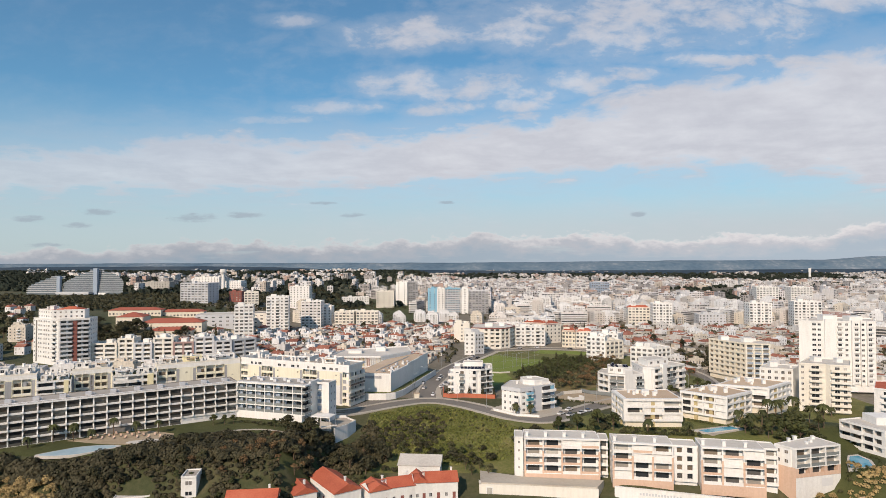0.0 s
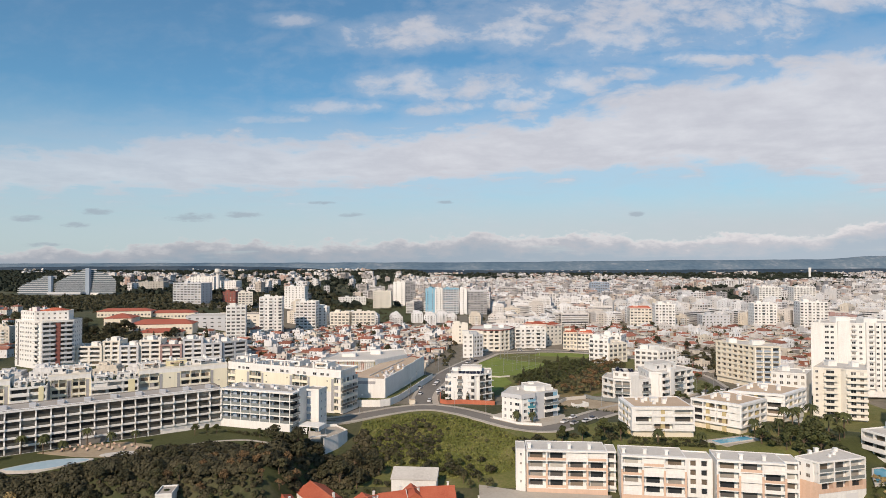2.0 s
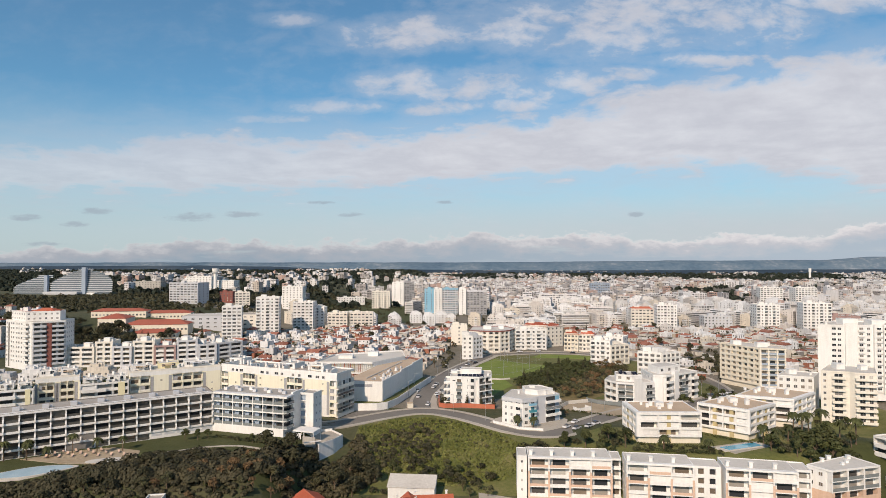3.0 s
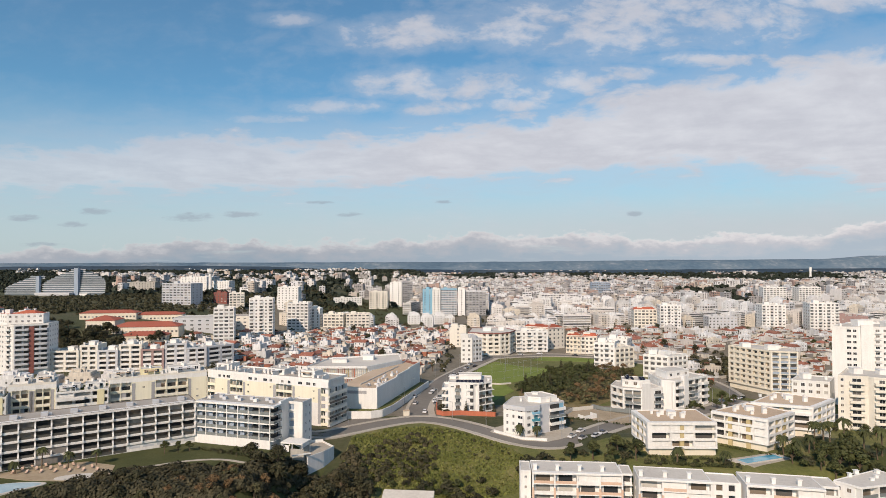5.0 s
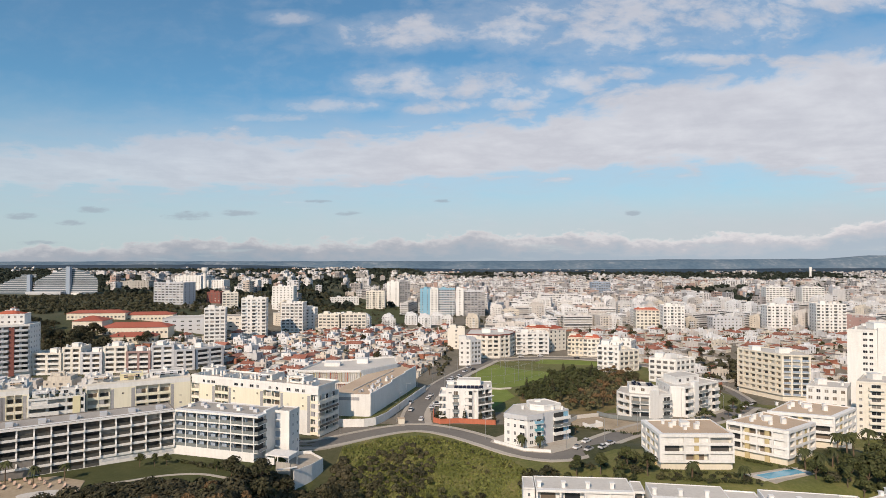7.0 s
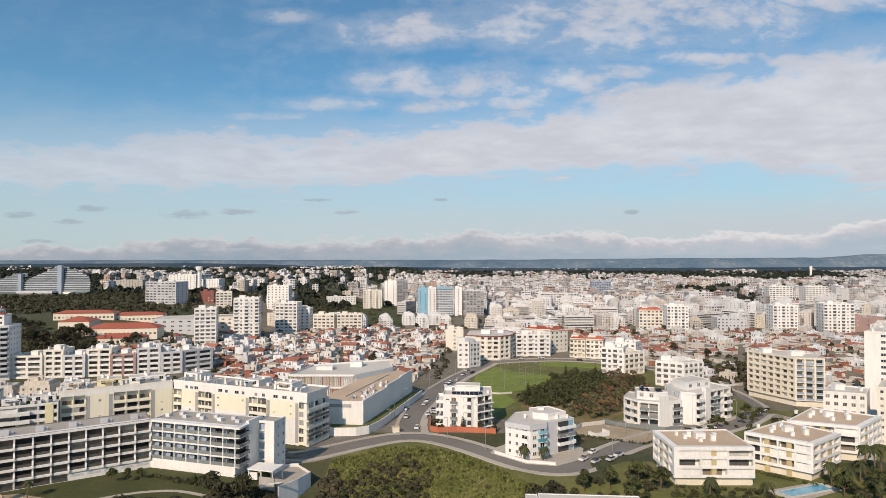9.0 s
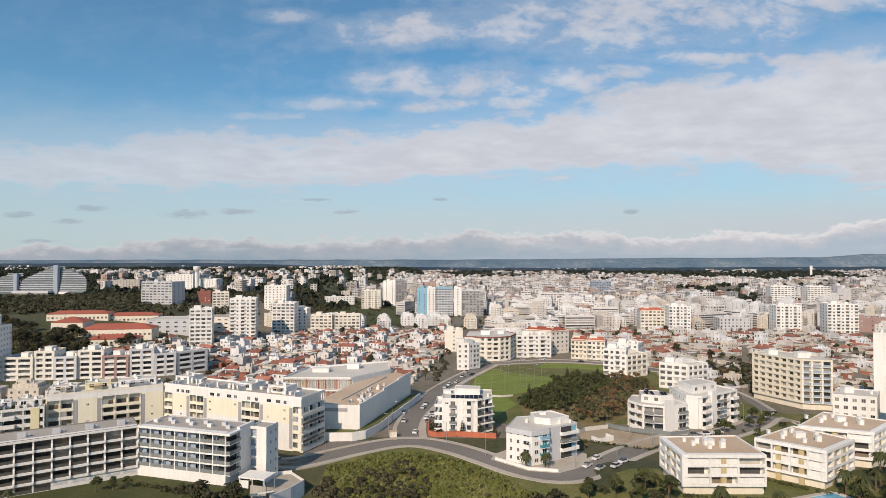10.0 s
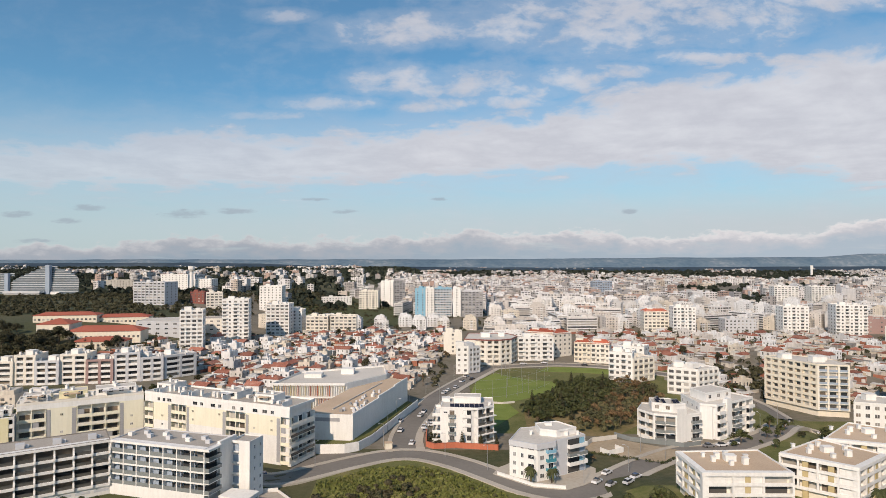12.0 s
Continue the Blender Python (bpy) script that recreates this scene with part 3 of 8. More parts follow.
def window(parent, fr, u, z, w, h, fill=None, surround=None, split=False):
    """Framed window, its frame a little proud of the wall; the pane sits back in the frame."""
    surround, fill = surround or M_RAIL, fill or M_SHUTTER

    def make():
        # one sheet folded into frame, mullion and two set-back panes
        t = 0.07
        xs, zs = [-w / 2, -w / 2 + t, -t / 2, t / 2, w / 2 - t, w / 2], [0, t, h - t, h]
        v, f, kinds, at = [], [], [], {}

        def vert(x, y, z):
            if (x, y, z) not in at:
                at[(x, y, z)] = len(v)
                v.append((x, y, z))
            return at[(x, y, z)]

        def face(kind, *c):
            f.append(tuple(vert(*p) for p in c))
            kinds.append(kind)
        for i in range(5):
            for j in range(3):
                x0, x1, z0, z1 = xs[i], xs[i + 1], zs[j], zs[j + 1]
                if j == 1 and i in (1, 3):
                    if not split:
                        face(1, (x0, -0.02, z0), (x1, -0.02, z0), (x1, -0.02, z1), (x0, -0.02, z1))
                    for (a, c), (b, d) in (((x0, z0), (x1, z0)), ((x1, z0), (x1, z1)), ((x1, z1), (x0, z1)), ((x0, z1), (x0, z0))):
                        face(0, (a, -0.07, c), (b, -0.07, d), (b, -0.02, d), (a, -0.02, c))
                else:
                    face(0, (x0, -0.07, z0), (x1, -0.07, z0), (x1, -0.07, z1), (x0, -0.07, z1))
        for k in range(5):
            face(0, (xs[k], -0.07, 0), (xs[k], 0.02, 0), (xs[k + 1], 0.02, 0), (xs[k + 1], -0.07, 0))
            face(0, (xs[k], -0.07, h), (xs[k + 1], -0.07, h), (xs[k + 1], 0.02, h), (xs[k], 0.02, h))
        for k in range(3):
            face(0, (xs[0], -0.07, zs[k]), (xs[0], -0.07, zs[k + 1]), (xs[0], 0.02, zs[k + 1]), (xs[0], 0.02, zs[k]))
            face(0, (xs[5], -0.07, zs[k]), (xs[5], 0.02, zs[k]), (xs[5], 0.02, zs[k + 1]), (xs[5], -0.07, zs[k + 1]))
        me = bpy.data.meshes.new("window")
        me.from_pydata(v, [], f)
        me.materials.append(surround)
        if not split:
            me.materials.append(fill)
            me.polygons.foreach_set("material_index", kinds)
        return me
    ob = put("window", shared(("win", w, h, surround.name, fill.name, split), make), surround, parent, fr, u, 0, z)
    if split:
        pane = new("pane", box_mesh("pane", -w / 2 + 0.05, w / 2 - 0.05, -0.03, 0.015, 0.05, h - 0.05, fill))
        pane.parent = ob
    return ob


def balcony(parent, fr, u, z, w, out, rail=None, slab=None):
    """Jutting balcony: slab and balustrade on three sides."""
    rail, slab = rail or M_WHITE, slab or M_WHITE
    put("balcony_slab", box_mesh("balcony_slab", -w / 2, w / 2, -out, 0, -0.2, 0, slab), slab, parent, fr, u, 0, z)

    def make():
        mb = MB()
        mb.box(-w / 2, w / 2, -out, -out + 0.08, 0, 1.0).box(-w / 2, -w / 2 + 0.08, -out + 0.08, 0, 0, 1.0).box(w / 2 - 0.08, w / 2, -out + 0.08, 0, 0, 1.0)
        me = mb.mesh("balustrade")
        me.materials.append(rail)
        return me
    put("balustrade", shared(("bal", w, out, rail.name), make), rail, parent, fr, u, 0, z + 0.005)


class House:
    """A building on a polygon of corners (anticlockwise); the faces are dressed one by one."""

    def __init__(self, name, label, pts, z0, storeys, h, wall, roof, insets=None, plinth=0.0, parapet=0.7, category="apartment building", group="", wall_top=None):
        self.o = (sum(p[0] for p in pts) / len(pts), sum(p[1] for p in pts) / len(pts))
        self.t = thing(name, pose(*self.o, z0), label, category, group)
        self.p = [(x - self.o[0], y - self.o[1]) for x, y in pts]
        self.n, self.h, self.pl, self.wall, self.rng = storeys, h, plinth, wall, random.Random(int(self.o[0] * 7 + self.o[1]))
        self.top = plinth + storeys * h
        insets = insets or [0] * len(pts)
        self.ins = insets
        self.core = offset_poly(self.p, insets)
        part("wall", MB().prism(self.core, -4.0, self.top - 0.15), wall, self.t)
        self.roof(roof, parapet, wall_top or wall)

    def roof(self, roof, parapet, wall):
        part("roof", MB().prism(offset_poly(self.p, [0.26] * len(self.p)), self.top - 0.14, self.top + 0.1), roof, self.t)
        inner = offset_poly(self.p, [0.25] * len(self.p))
        n = len(self.p)
        for i in range(n):
            a, b = self.p[i], self.p[(i + 1) % n]
            c, d = inner[(i + 1) % n], inner[i]
            part("parapet", MB().prism([a, b, c, d], self.top - 0.3, self.top + parapet), wall, self.t)

    def face(self, i):
        return edge(self.p[i], self.p[(i + 1) % len(self.p)])

    def core_face(self, i):
        return edge(self.core[i], self.core[(i + 1) % len(self.core)])

    def windows(self, i, cols, w=1.3, h=1.3, sill=0.95, floors=None, fill=None, start=0.0, end=0.0, surround=None):
        fr, n = self.core_face(i)
        for s in floors if floors is not None else range(self.n):
            for c in range(cols):
                u = start + (n - start - end) * (c + 0.5) / cols
                window(self.t, fr, u, self.pl + s * self.h + sill, w, h, fill, surround)

    def loggias(self, i, bays, rail=M_WHITE, slab=M_WHITE, fin=M_WHITE, rails=1.0, door=0.62, fin_w=0.3, floors=None, slab_t=0.3, deep=None, fins=True, closed=0.0, accent=None, accent_share=0.0):
        """Recessed balconies over the whole face: slabs, fins between the bays, a balustrade and a glass door in each bay."""
        fr, n = self.face(i)
        d = self.ins[i] if deep is None else deep
        floors = list(floors if floors is not None else range(self.n))
        for s in floors:
            z = self.pl + s * self.h
            part("balcony_slab", MB().fbox(fr, 0.0, n, -d - 0.01, 0.0, z - slab_t, z), slab, self.t)
        if fins:
            for b in range(bays + 1):
                u = n * b / bays
                u = min(max(u, fin_w / 2), n - fin_w / 2)
                part("fin", MB().fbox(fr, u - fin_w / 2, u + fin_w / 2, -d - 0.01, 0.03, self.pl + floors[0] * self.h - slab_t, self.pl + (floors[-1] + 1) * self.h - 0.32), fin, self.t)
        bw = n / bays
        for s in floors:
            z = self.pl + s * self.h
            for b in range(bays):
                u = bw * (b + 0.5)
                mat = accent if accent and self.rng.random() < accent_share else rail
                put("balustrade", box_mesh("balustrade", -bw / 2 + fin_w / 2, bw / 2 - fin_w / 2, 0.02, 0.12, 0, rails, mat), mat, self.t, fr, u, 0, z + 0.004)
                w = bw * door
                if not door:
                    continue
                if self.rng.random() < closed:
                    put("shutter", box_mesh("shutter", -bw / 2 + fin_w / 2, bw / 2 - fin_w / 2, 0.42, 0.48, 0.0, self.h - slab_t - 0.28, M_WHITE), M_WHITE, self.t, fr, u, 0, z + 0.006)
                    continue
                ob = put("glass_door", box_mesh("glass_door", -w / 2, w / 2, -0.05, 0.0, 0.05, 2.2, M_SHUTTER), M_SHUTTER, self.t, fr, u, -d, z)
        return fr, n

    def boxes(self, items, mat=None):
        """Stair heads, chimneys, plant on the roof: (share along x, share along y, width, depth, height)."""
        xs, ys = [p[0] for p in self.p], [p[1] for p in self.p]
        for sx, sy, w, d, h in items:
            x, y = min(xs) + (max(xs) - min(xs)) * sx, min(ys) + (max(ys) - min(ys)) * sy
            part("roof_box", MB().box(x - w / 2, x + w / 2, y - d / 2, y + d / 2, self.top + 0.05, self.top + 0.1 + h)
                 .box(x - w / 2 - 0.12, x + w / 2 + 0.12, y - d / 2 - 0.12, y + d / 2 + 0.12, self.top + 0.1 + h, self.top + 0.22 + h), mat or M_WHITE, self.t)


def rect(p0, p1, depth):
    """Corners of a rectangle with its front from p0 to p1 (front face is edge 0)."""
    (o, a, n), length = edge(p0, p1)
    return [p0, p1, (p1[0] - n[0] * depth, p1[1] - n[1] * depth), (p0[0] - n[0] * depth, p0[1] - n[1] * depth)]


def hip_roof(parent, x0, x1, y0, y1, z, rise, over=0.4, hip=True, mat=None):
    """Tiled roof with a ridge along the longer side."""
    x0, x1, y0, y1 = x0 - over, x1 + over, y0 - over, y1 + over
    w, d = x1 - x0, y1 - y0
    mb = MB()
    t = 0.18
    if w >= d:
        k = d / 2 if hip else 0.0
        r0, r1 = (x0 + k, (y0 + y1) / 2, z + rise), (x1 - k, (y0 + y1) / 2, z + rise)
        q = [(x0, y0, z), (x1, y0, z), (x1, y1, z), (x0, y1, z)]
        mb.add(q + [r0, r1] + [(a, b, c - t) for a, b, c in q], [(0, 1, 5, 4), (2, 3, 4, 5), (1, 2, 5), (3, 0, 4), (0, 6, 7, 1), (1, 7, 8, 2), (2, 8, 9, 3), (3, 9, 6, 0), (9, 8, 7, 6)])
    else:
        k = w / 2 if hip else 0.0
        r0, r1 = ((x0 + x1) / 2, y0 + k, z + rise), ((x0 + x1) / 2, y1 - k, z + rise)
        q = [(x0, y0, z), (x1, y0, z), (x1, y1, z), (x0, y1, z)]
        mb.add(q + [r0, r1] + [(a, b, c - t) for a, b, c in q], [(1, 2, 5, 4), (3, 0, 4, 5), (0, 1, 4), (2, 3, 5), (0, 6, 7, 1), (1, 7, 8, 2), (2, 8, 9, 3), (3, 9, 6, 0), (9, 8, 7, 6)])
    return part("roof", mb, mat or M_TILE, parent)


# ---- near buildings ----
def orange_block(p0, p1, bays, label, closed=0.15):
    b = House("apartment_building", label, rect(p0, p1, 11), -9.5, 4, 2.95, M_WHITE, M_ROOFLIGHT, [1.7, 0, 0, 0], plinth=2.2, parapet=0.25, group="terraced blocks on the lane")
    fr, n = b.loggias(0, bays, rail=M_WHITE, fin=M_WHITE, fin_w=0.45, closed=closed, accent=M_SALMON, accent_share=0.3, slab=M_WHITE, door=0.62, rails=0.8)
    for k in range(bays + 1):
        u = min(max(n * k / bays, 0.25), n - 0.25)
        part("pier", MB().fbox(fr, u - 0.32, u + 0.32, 0.03, 0.07, 2.0, 2.2 + 2.95 * 2.6), M_SALMON, b.t, "salmon painted pier")
    part("plinth", MB().fbox(fr, 0, n, -1.75, 0.02, -1.5, 1.9), M_SALMON, b.t)
    part("eave", MB().fbox(fr, 0, n, -1.8, 0.15, b.top - 0.3, b.top + 0.12), M_WHITE, b.t)
    for k in range(bays):
        u = n * (k + 0.15) / bays
        part("chimney", MB().fbox(fr, u - 0.5, u + 0.5, -3.2, -2.3, b.top, b.top + 1.6).fbox(fr, u - 0.65, u + 0.65, -3.35, -2.15, b.top + 1.6, b.top + 1.8), M_WHITE, b.t)
    b.windows(3, 1, 0.8, 0.9)
    b.windows(1, 1, 0.8, 0.9)
    return b


orange_block((22.5, 216.0), (48.6, 214.5), 4, "four-storey white and salmon apartment block with recessed balconies")
orange_block((52.1, 211.3), (71.8, 208.6), 3, "white and salmon apartment block with some balcony shutters down", 0.4)
orange_block((80.4, 206.8), (100.0, 203.3), 3, "white and salmon apartment block with chimneys along the eave", 0.2)
link = House("stair_block", "narrow white stair block between two apartment blocks", rect((19.2, 218.0), (22.3, 217.8), 9), -9.5, 4, 2.95, M_WHITE, M_ROOFLIGHT, plinth=2.0, parapet=0.3)
link.windows(0, 1, 0.7, 0.9)
link = House("stair_block", "narrow dark stair gap with landings between white blocks", rect((48.8, 217.0), (51.9, 216.6), 8), -9.5, 4, 2.95, M_WHITE, M_ROOFLIGHT, [1.5, 0, 0, 0], plinth=1.6, parapet=0.3)
link.loggias(0, 1, fins=False, rails=0.9)
link = House("stair_block", "white stair block with a tall recess of landings", rect((72.1, 211.0), (80.2, 209.6), 8), -9.5, 4, 2.9, M_WHITE, M_ROOFLIGHT, [0.8, 0, 0, 0], plinth=1.6, parapet=0.4)
link.loggias(0, 2, fins=True, rails=0.9, fin_w=1.6)
link = House("stair_block", "narrow white stair block with balconies", rect((100.3, 207.6), (105.6, 206.6), 8), -9.5, 4, 2.95, M_WHITE, M_ROOFLIGHT, [1.2, 0, 0, 0], plinth=1.6, parapet=0.4)
link.loggias(0, 1, fins=True, rails=0.9, fin_w=0.4)
villa = House("apartment_building", "white and salmon corner block with a grey roof and corner balconies", [(106.2, 210.4), (110.2, 204.6), (127.9, 209.8), (124.4, 219.5)], -8.5, 4, 3.05, M_WHITE, M_ROOFLIGHT, [0, 1.6, 0, 0], plinth=1.0, parapet=0.3)
villa.loggias(1, 3, rail=M_RAILGLASS, fin=M_WHITE, floors=[2, 3], fin_w=0.5)
villa.loggias(1, 3, rail=M_SALMON, fin=M_SALMON, slab=M_SALMON, floors=[1], fin_w=1.2)
part("plinth", MB().fbox(villa.face(1)[0], 0, villa.face(1)[1], -1.6, 0.02, -4, 3.7), M_WHITE, villa.t)
part("plinth", MB().fbox(villa.face(0)[0], -0.05, villa.face(0)[1], -0.3, 0.06, -4, 6.9), M_SALMON, villa.t)
villa.windows(0, 2, 1.2, 1.2, floors=[2, 3])
part("garage_door", MB().fbox(villa.face(1)[0], 3.0, 7.6, 0.02, 0.08, 0.2, 2.9), M_WHITE, villa.t, "white garage door")
part("garage_door", MB().fbox(villa.face(1)[0], 10.5, 15.0, 0.02, 0.08, 0.2, 2.9), M_RAIL, villa.t, "white garage door")
villa.boxes([(0.3, 0.6, 0.9, 0.9, 1.0), (0.45, 0.75, 1.2, 0.9, 1.1), (0.62, 0.55, 0.9, 0.9, 0.8), (0.75, 0.8, 1.0, 1.0, 1.0), (0.5, 0.4, 0.8, 0.8, 0.7)])


def wall_run(name, pts, z0, z1, t, mat, label, cap=0.0):
    """Free-standing wall along a line of points."""
    mb = MB()
    for a, b in zip(pts, pts[1:]):
        fr, n = edge(a, b)
        mb.fbox(fr, 0, n, -t, 0, z0, z1)
        if cap:
            mb.fbox(fr, -0.05, n + 0.05, -t - 0.08, 0.08, z1, z1 + cap)
    return solid(name, mb, mat, label, "wall", "")


wall_run("retaining_wall", [(6.4, 213.5), (6.4, 209.6), (26, 208.2), (46, 205.6)], -15, -9.4, 0.5, M_CREAM, "long pale yellow retaining wall with a plain coping", 0.15)
gate = edge((6.4, 209.6), (26, 208.2))[0]
yard_door = thing("yard_door", pose(0, 0, 0), "old grey arched double door in the yellow wall", "door")
part("door_leaf", MB().fbox(gate, 2.6, 3.5, 0.0, 0.06, -12.6, -10.3), M_CONCRETE, yard_door)
part("door_leaf", MB().fbox(gate, 3.54, 4.44, 0.0, 0.06, -12.6, -10.3), M_CONCRETE, yard_door)
part("surround", MB().fbox(gate, 2.35, 2.6, 0.0, 0.1, -12.6, -10.0).fbox(gate, 4.44, 4.69, 0.0, 0.1, -12.6, -10.0).fbox(gate, 2.6, 4.44, 0.0, 0.1, -10.3, -10.0), M_WHITE, yard_door)
patch("forecourt", [(6.9, 210.2), (45.8, 206.3), (49.5, 213), (22, 216), (7, 222)], M_PAVING, "weathered concrete forecourt above the retaining wall", "terrace", 0.1)
white_wall = wall_run("retaining_wall", [(51.5, 206.5), (74, 200.5), (100, 192.8)], -15, -8.6, 0.5, M_WHITE, "long white retaining wall with faded painted marks", 0.12)
for k in range(14):
    fr, n = edge((51.5, 206.5), (74, 200.5))
    part("painted_mark", MB().fbox(fr, 8 + k * 0.95, 8.55 + k * 0.95, 0.0, 0.01, -10.6, -9.9 + 0.15 * (k % 3)), M_PALEGREY, white_wall)
wall_run("retaining_wall", [(100.3, 192.8), (112, 193.5), (124, 197), (136, 203), (146, 211)], -15, -8.9, 0.5, M_SALMON, "curved salmon garden wall", 0.1)


def hotel():
    z0 = 2.7
    a, knee, c = (-160.5, 205.5), (-92.6, 251.6), (-63.3, 243.2)
    label = "long white five-storey hotel wing with a grid of deep balconies"
    # core of the white wing is brown: recess shade put into the wall colour
    b = House("hotel_building", label, rect(a, knee, 12), z0, 5, 2.86, M_SHADEBROWN, M_ROOFGREY, [2.0, 0, 0, 0], parapet=0.35, category="hotel", group="hotel wings")
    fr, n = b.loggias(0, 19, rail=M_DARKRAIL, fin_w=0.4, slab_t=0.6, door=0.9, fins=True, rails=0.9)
    for f in range(1, 5):
        part("slab_edge", MB().fbox(fr, 0, n, 0.0, 0.4, f * 2.86 - 0.62, f * 2.86 + 0.06), M_WHITE, b.t)
    part("end_wall", MB().fbox(b.face(3)[0], -0.3, b.face(3)[1] + 0.3, 0.0, 0.3, -1.5, b.top - 0.3), M_WHITE, b.t)
    part("rear_wall", MB().fbox(b.face(2)[0], 0, b.face(2)[1], 0.0, 0.3, -1.5, b.top - 0.3), M_WHITE, b.t)
    part("eave", MB().fbox(fr, 0, n, -2.1, 0.25, b.top - 0.35, b.top + 0.25), M_WHITE, b.t)

    def wing():
        me = MB().add([(-0.22, -0.03, 0), (0.22, -0.03, 0), (0.22, -0.85, 0), (-0.22, -0.85, 0), (-0.22, -0.03, 1.7), (0.22, -0.03, 1.7), (0.22, -0.72, 0.9), (-0.22, -0.72, 0.9)],
                      [(0, 3, 2, 1), (4, 5, 6, 7), (0, 4, 7, 3), (1, 2, 6, 5), (2, 3, 7, 6)]).mesh("divider")
        me.materials.append(M_WHITE)
        return me
    for f in range(1, 5):
        for k in range(20):
            put("divider", shared("hotel divider", wing), M_WHITE, b.t, fr, min(max(n * k / 19, 0.25), n - 0.25), 0, f * 2.86 - 0.3)
    part("plinth", MB().fbox(fr, n * 14 / 19, n, -2.0, 0.04, -1.5, 2.3), M_WHITE, b.t)
    for k in range(14, 19):
        part("louvre", MB().fbox(fr, n * (k + 0.1) / 19, n * (k + 0.9) / 19, 0.04, 0.07, 0.9, 1.6), M_PALEGREY, b.t)
    part("lobby_glazing", MB().fbox(fr, n * 8 / 19 + 0.4, n * 10 / 19 - 0.4, 0.06, 0.1, 0.0, 5.2), M_GLASS, b.t, "two-storey lobby window")
    rng = random.Random(4)
    for k in range(10):
        u = n * (k + 0.5) / 10
        part("roof_plant", MB().fbox(fr, u - 1.0, u + 1.0, -5.5, -3.6, b.top + 0.1, b.top + 1.3).fbox(fr, u + 1.2, u + 2.0, -5.0, -4.2, b.top + 0.1, b.top + 0.9), M_PALEGREY, b.t)
    b = House("hotel_building", "white five-storey hotel wing with balconies and a tall end wall", rect(knee, c, 12.5), z0, 5, 2.86, M_PALEGREY, M_ROOFGREY, [2.0, 0, 0, 0], parapet=0.35, category="hotel", group="hotel wings")
    fr, n = b.loggias(0, 7, rail=M_RAILGLASS, fin_w=0.3, slab_t=0.45, door=0, floors=[1, 2, 3, 4], rails=1.05)
    for f in range(1, 5):
        for k in range(7):
            wide = 0.46 if k < 5 else 0.82
            part("glass_door", MB().fbox(fr, n * (k + 0.97 - wide) / 7, n * (k + 0.95) / 7, -2.06, -1.98, f * 2.86 + 0.05, f * 2.86 + 2.25), M_GLASS, b.t)
            part("screen", MB().fbox(fr, n * (k + 0.04) / 7, n * (k + 0.94 - wide) / 7, -1.2, -1.1, f * 2.86, f * 2.86 + 2.4), M_STEELBLUE, b.t, "frosted balcony screen")
    side, m = b.face(1)
    for f in range(1, 5):
        balcony(b.t, side, 2.6, f * 2.86, 5.2, 1.4, M_RAILGLASS)
        put("glass_door", box_mesh("glass_door", -2.3, 2.3, -0.05, 0, 0.05, 2.2, M_GLASS), M_GLASS, b.t, side, 2.6, 0.0, f * 2.86)
    part("eave", MB().fbox(side, -0.2, 5.2, -0.3, 1.5, b.top - 0.35, b.top + 0.25), M_WHITE, b.t)
    part("end_wall", MB().fbox(side, 5.2, m, 0.0, 0.9, -2.5, b.top + 0.9), M_WHITE, b.t, "tall blank white end wall")
    part("plinth", MB().fbox(fr, 0, n, -2.1, 0.05, -1.5, 2.45), M_WHITE, b.t)
    part("eave", MB().fbox(fr, 0, n, -2.1, 0.25, b.top - 0.35, b.top + 0.25), M_WHITE, b.t)
    for k in range(9):
        u = n * (k + 0.6) / 9.5
        part("roof_plant", MB().fbox(fr, u - 0.7, u + 0.7, -6 - (k % 2) * 2.5, -4.8 - (k % 2) * 2.5, b.top + 0.1, b.top + 1.1), M_WHITE if k % 3 == 0 else M_PALEGREY, b.t)
    (o, ax, nn), n2 = b.face(1)
    e = House("stair_block", "slim white hotel stair tower with open landings", rect((-60.0, 252.8), (-54.2, 251.2), 6.5), z0 - 1, 5, 2.95, M_WHITE, M_ROOFGREY, [0.9, 0, 0, 0], parapet=0.5)
    fe, me = e.face(0)
    for f in range(5):
        part("landing", MB().fbox(fe, 0.2, 2.6, -0.9, 0.0, f * 2.95 + 0.1, f * 2.95 + 0.4), M_WHITE, e.t)
        part("landing_screen", MB().fbox(fe, 0.3, 2.5, -0.8, -0.7, f * 2.95 + 0.4, f * 2.95 + 2.2), M_STEELBLUE, e.t, "frosted landing screen")
    part("facade", MB().fbox(fe, 2.7, me, -0.9, 0.02, -1.5, e.top + 0.3), M_WHITE, e.t)
    e.windows(1, 2, 0.7, 1.0, fill=M_GLASS)
    canopy = thing("service_canopy", pose(-55, 246, z0 - 0.8, 0, 0, -15), "white canopy and ramp walls at the hotel service entrance", "canopy")
    part("roof", MB().box(-4.5, 4.0, -3.0, 3.0, 2.6, 3.0), M_WHITE, canopy)
    for x in (-4.3, -0.2, 3.6):
        for y in (-2.8, 2.6):
            part("post", MB().box(x, x + 0.25, y, y + 0.25, -1.5, 2.6), M_WHITE, canopy)
    part("gate", MB().box(-3.6, -1.0, -3.2, -3.1, 0.0, 2.2), M_WHITE, canopy)
    part("ramp_wall", MB().box(0.4, 5.5, -4.6, -4.3, -2.0, 1.6), M_CONCRETE, canopy)
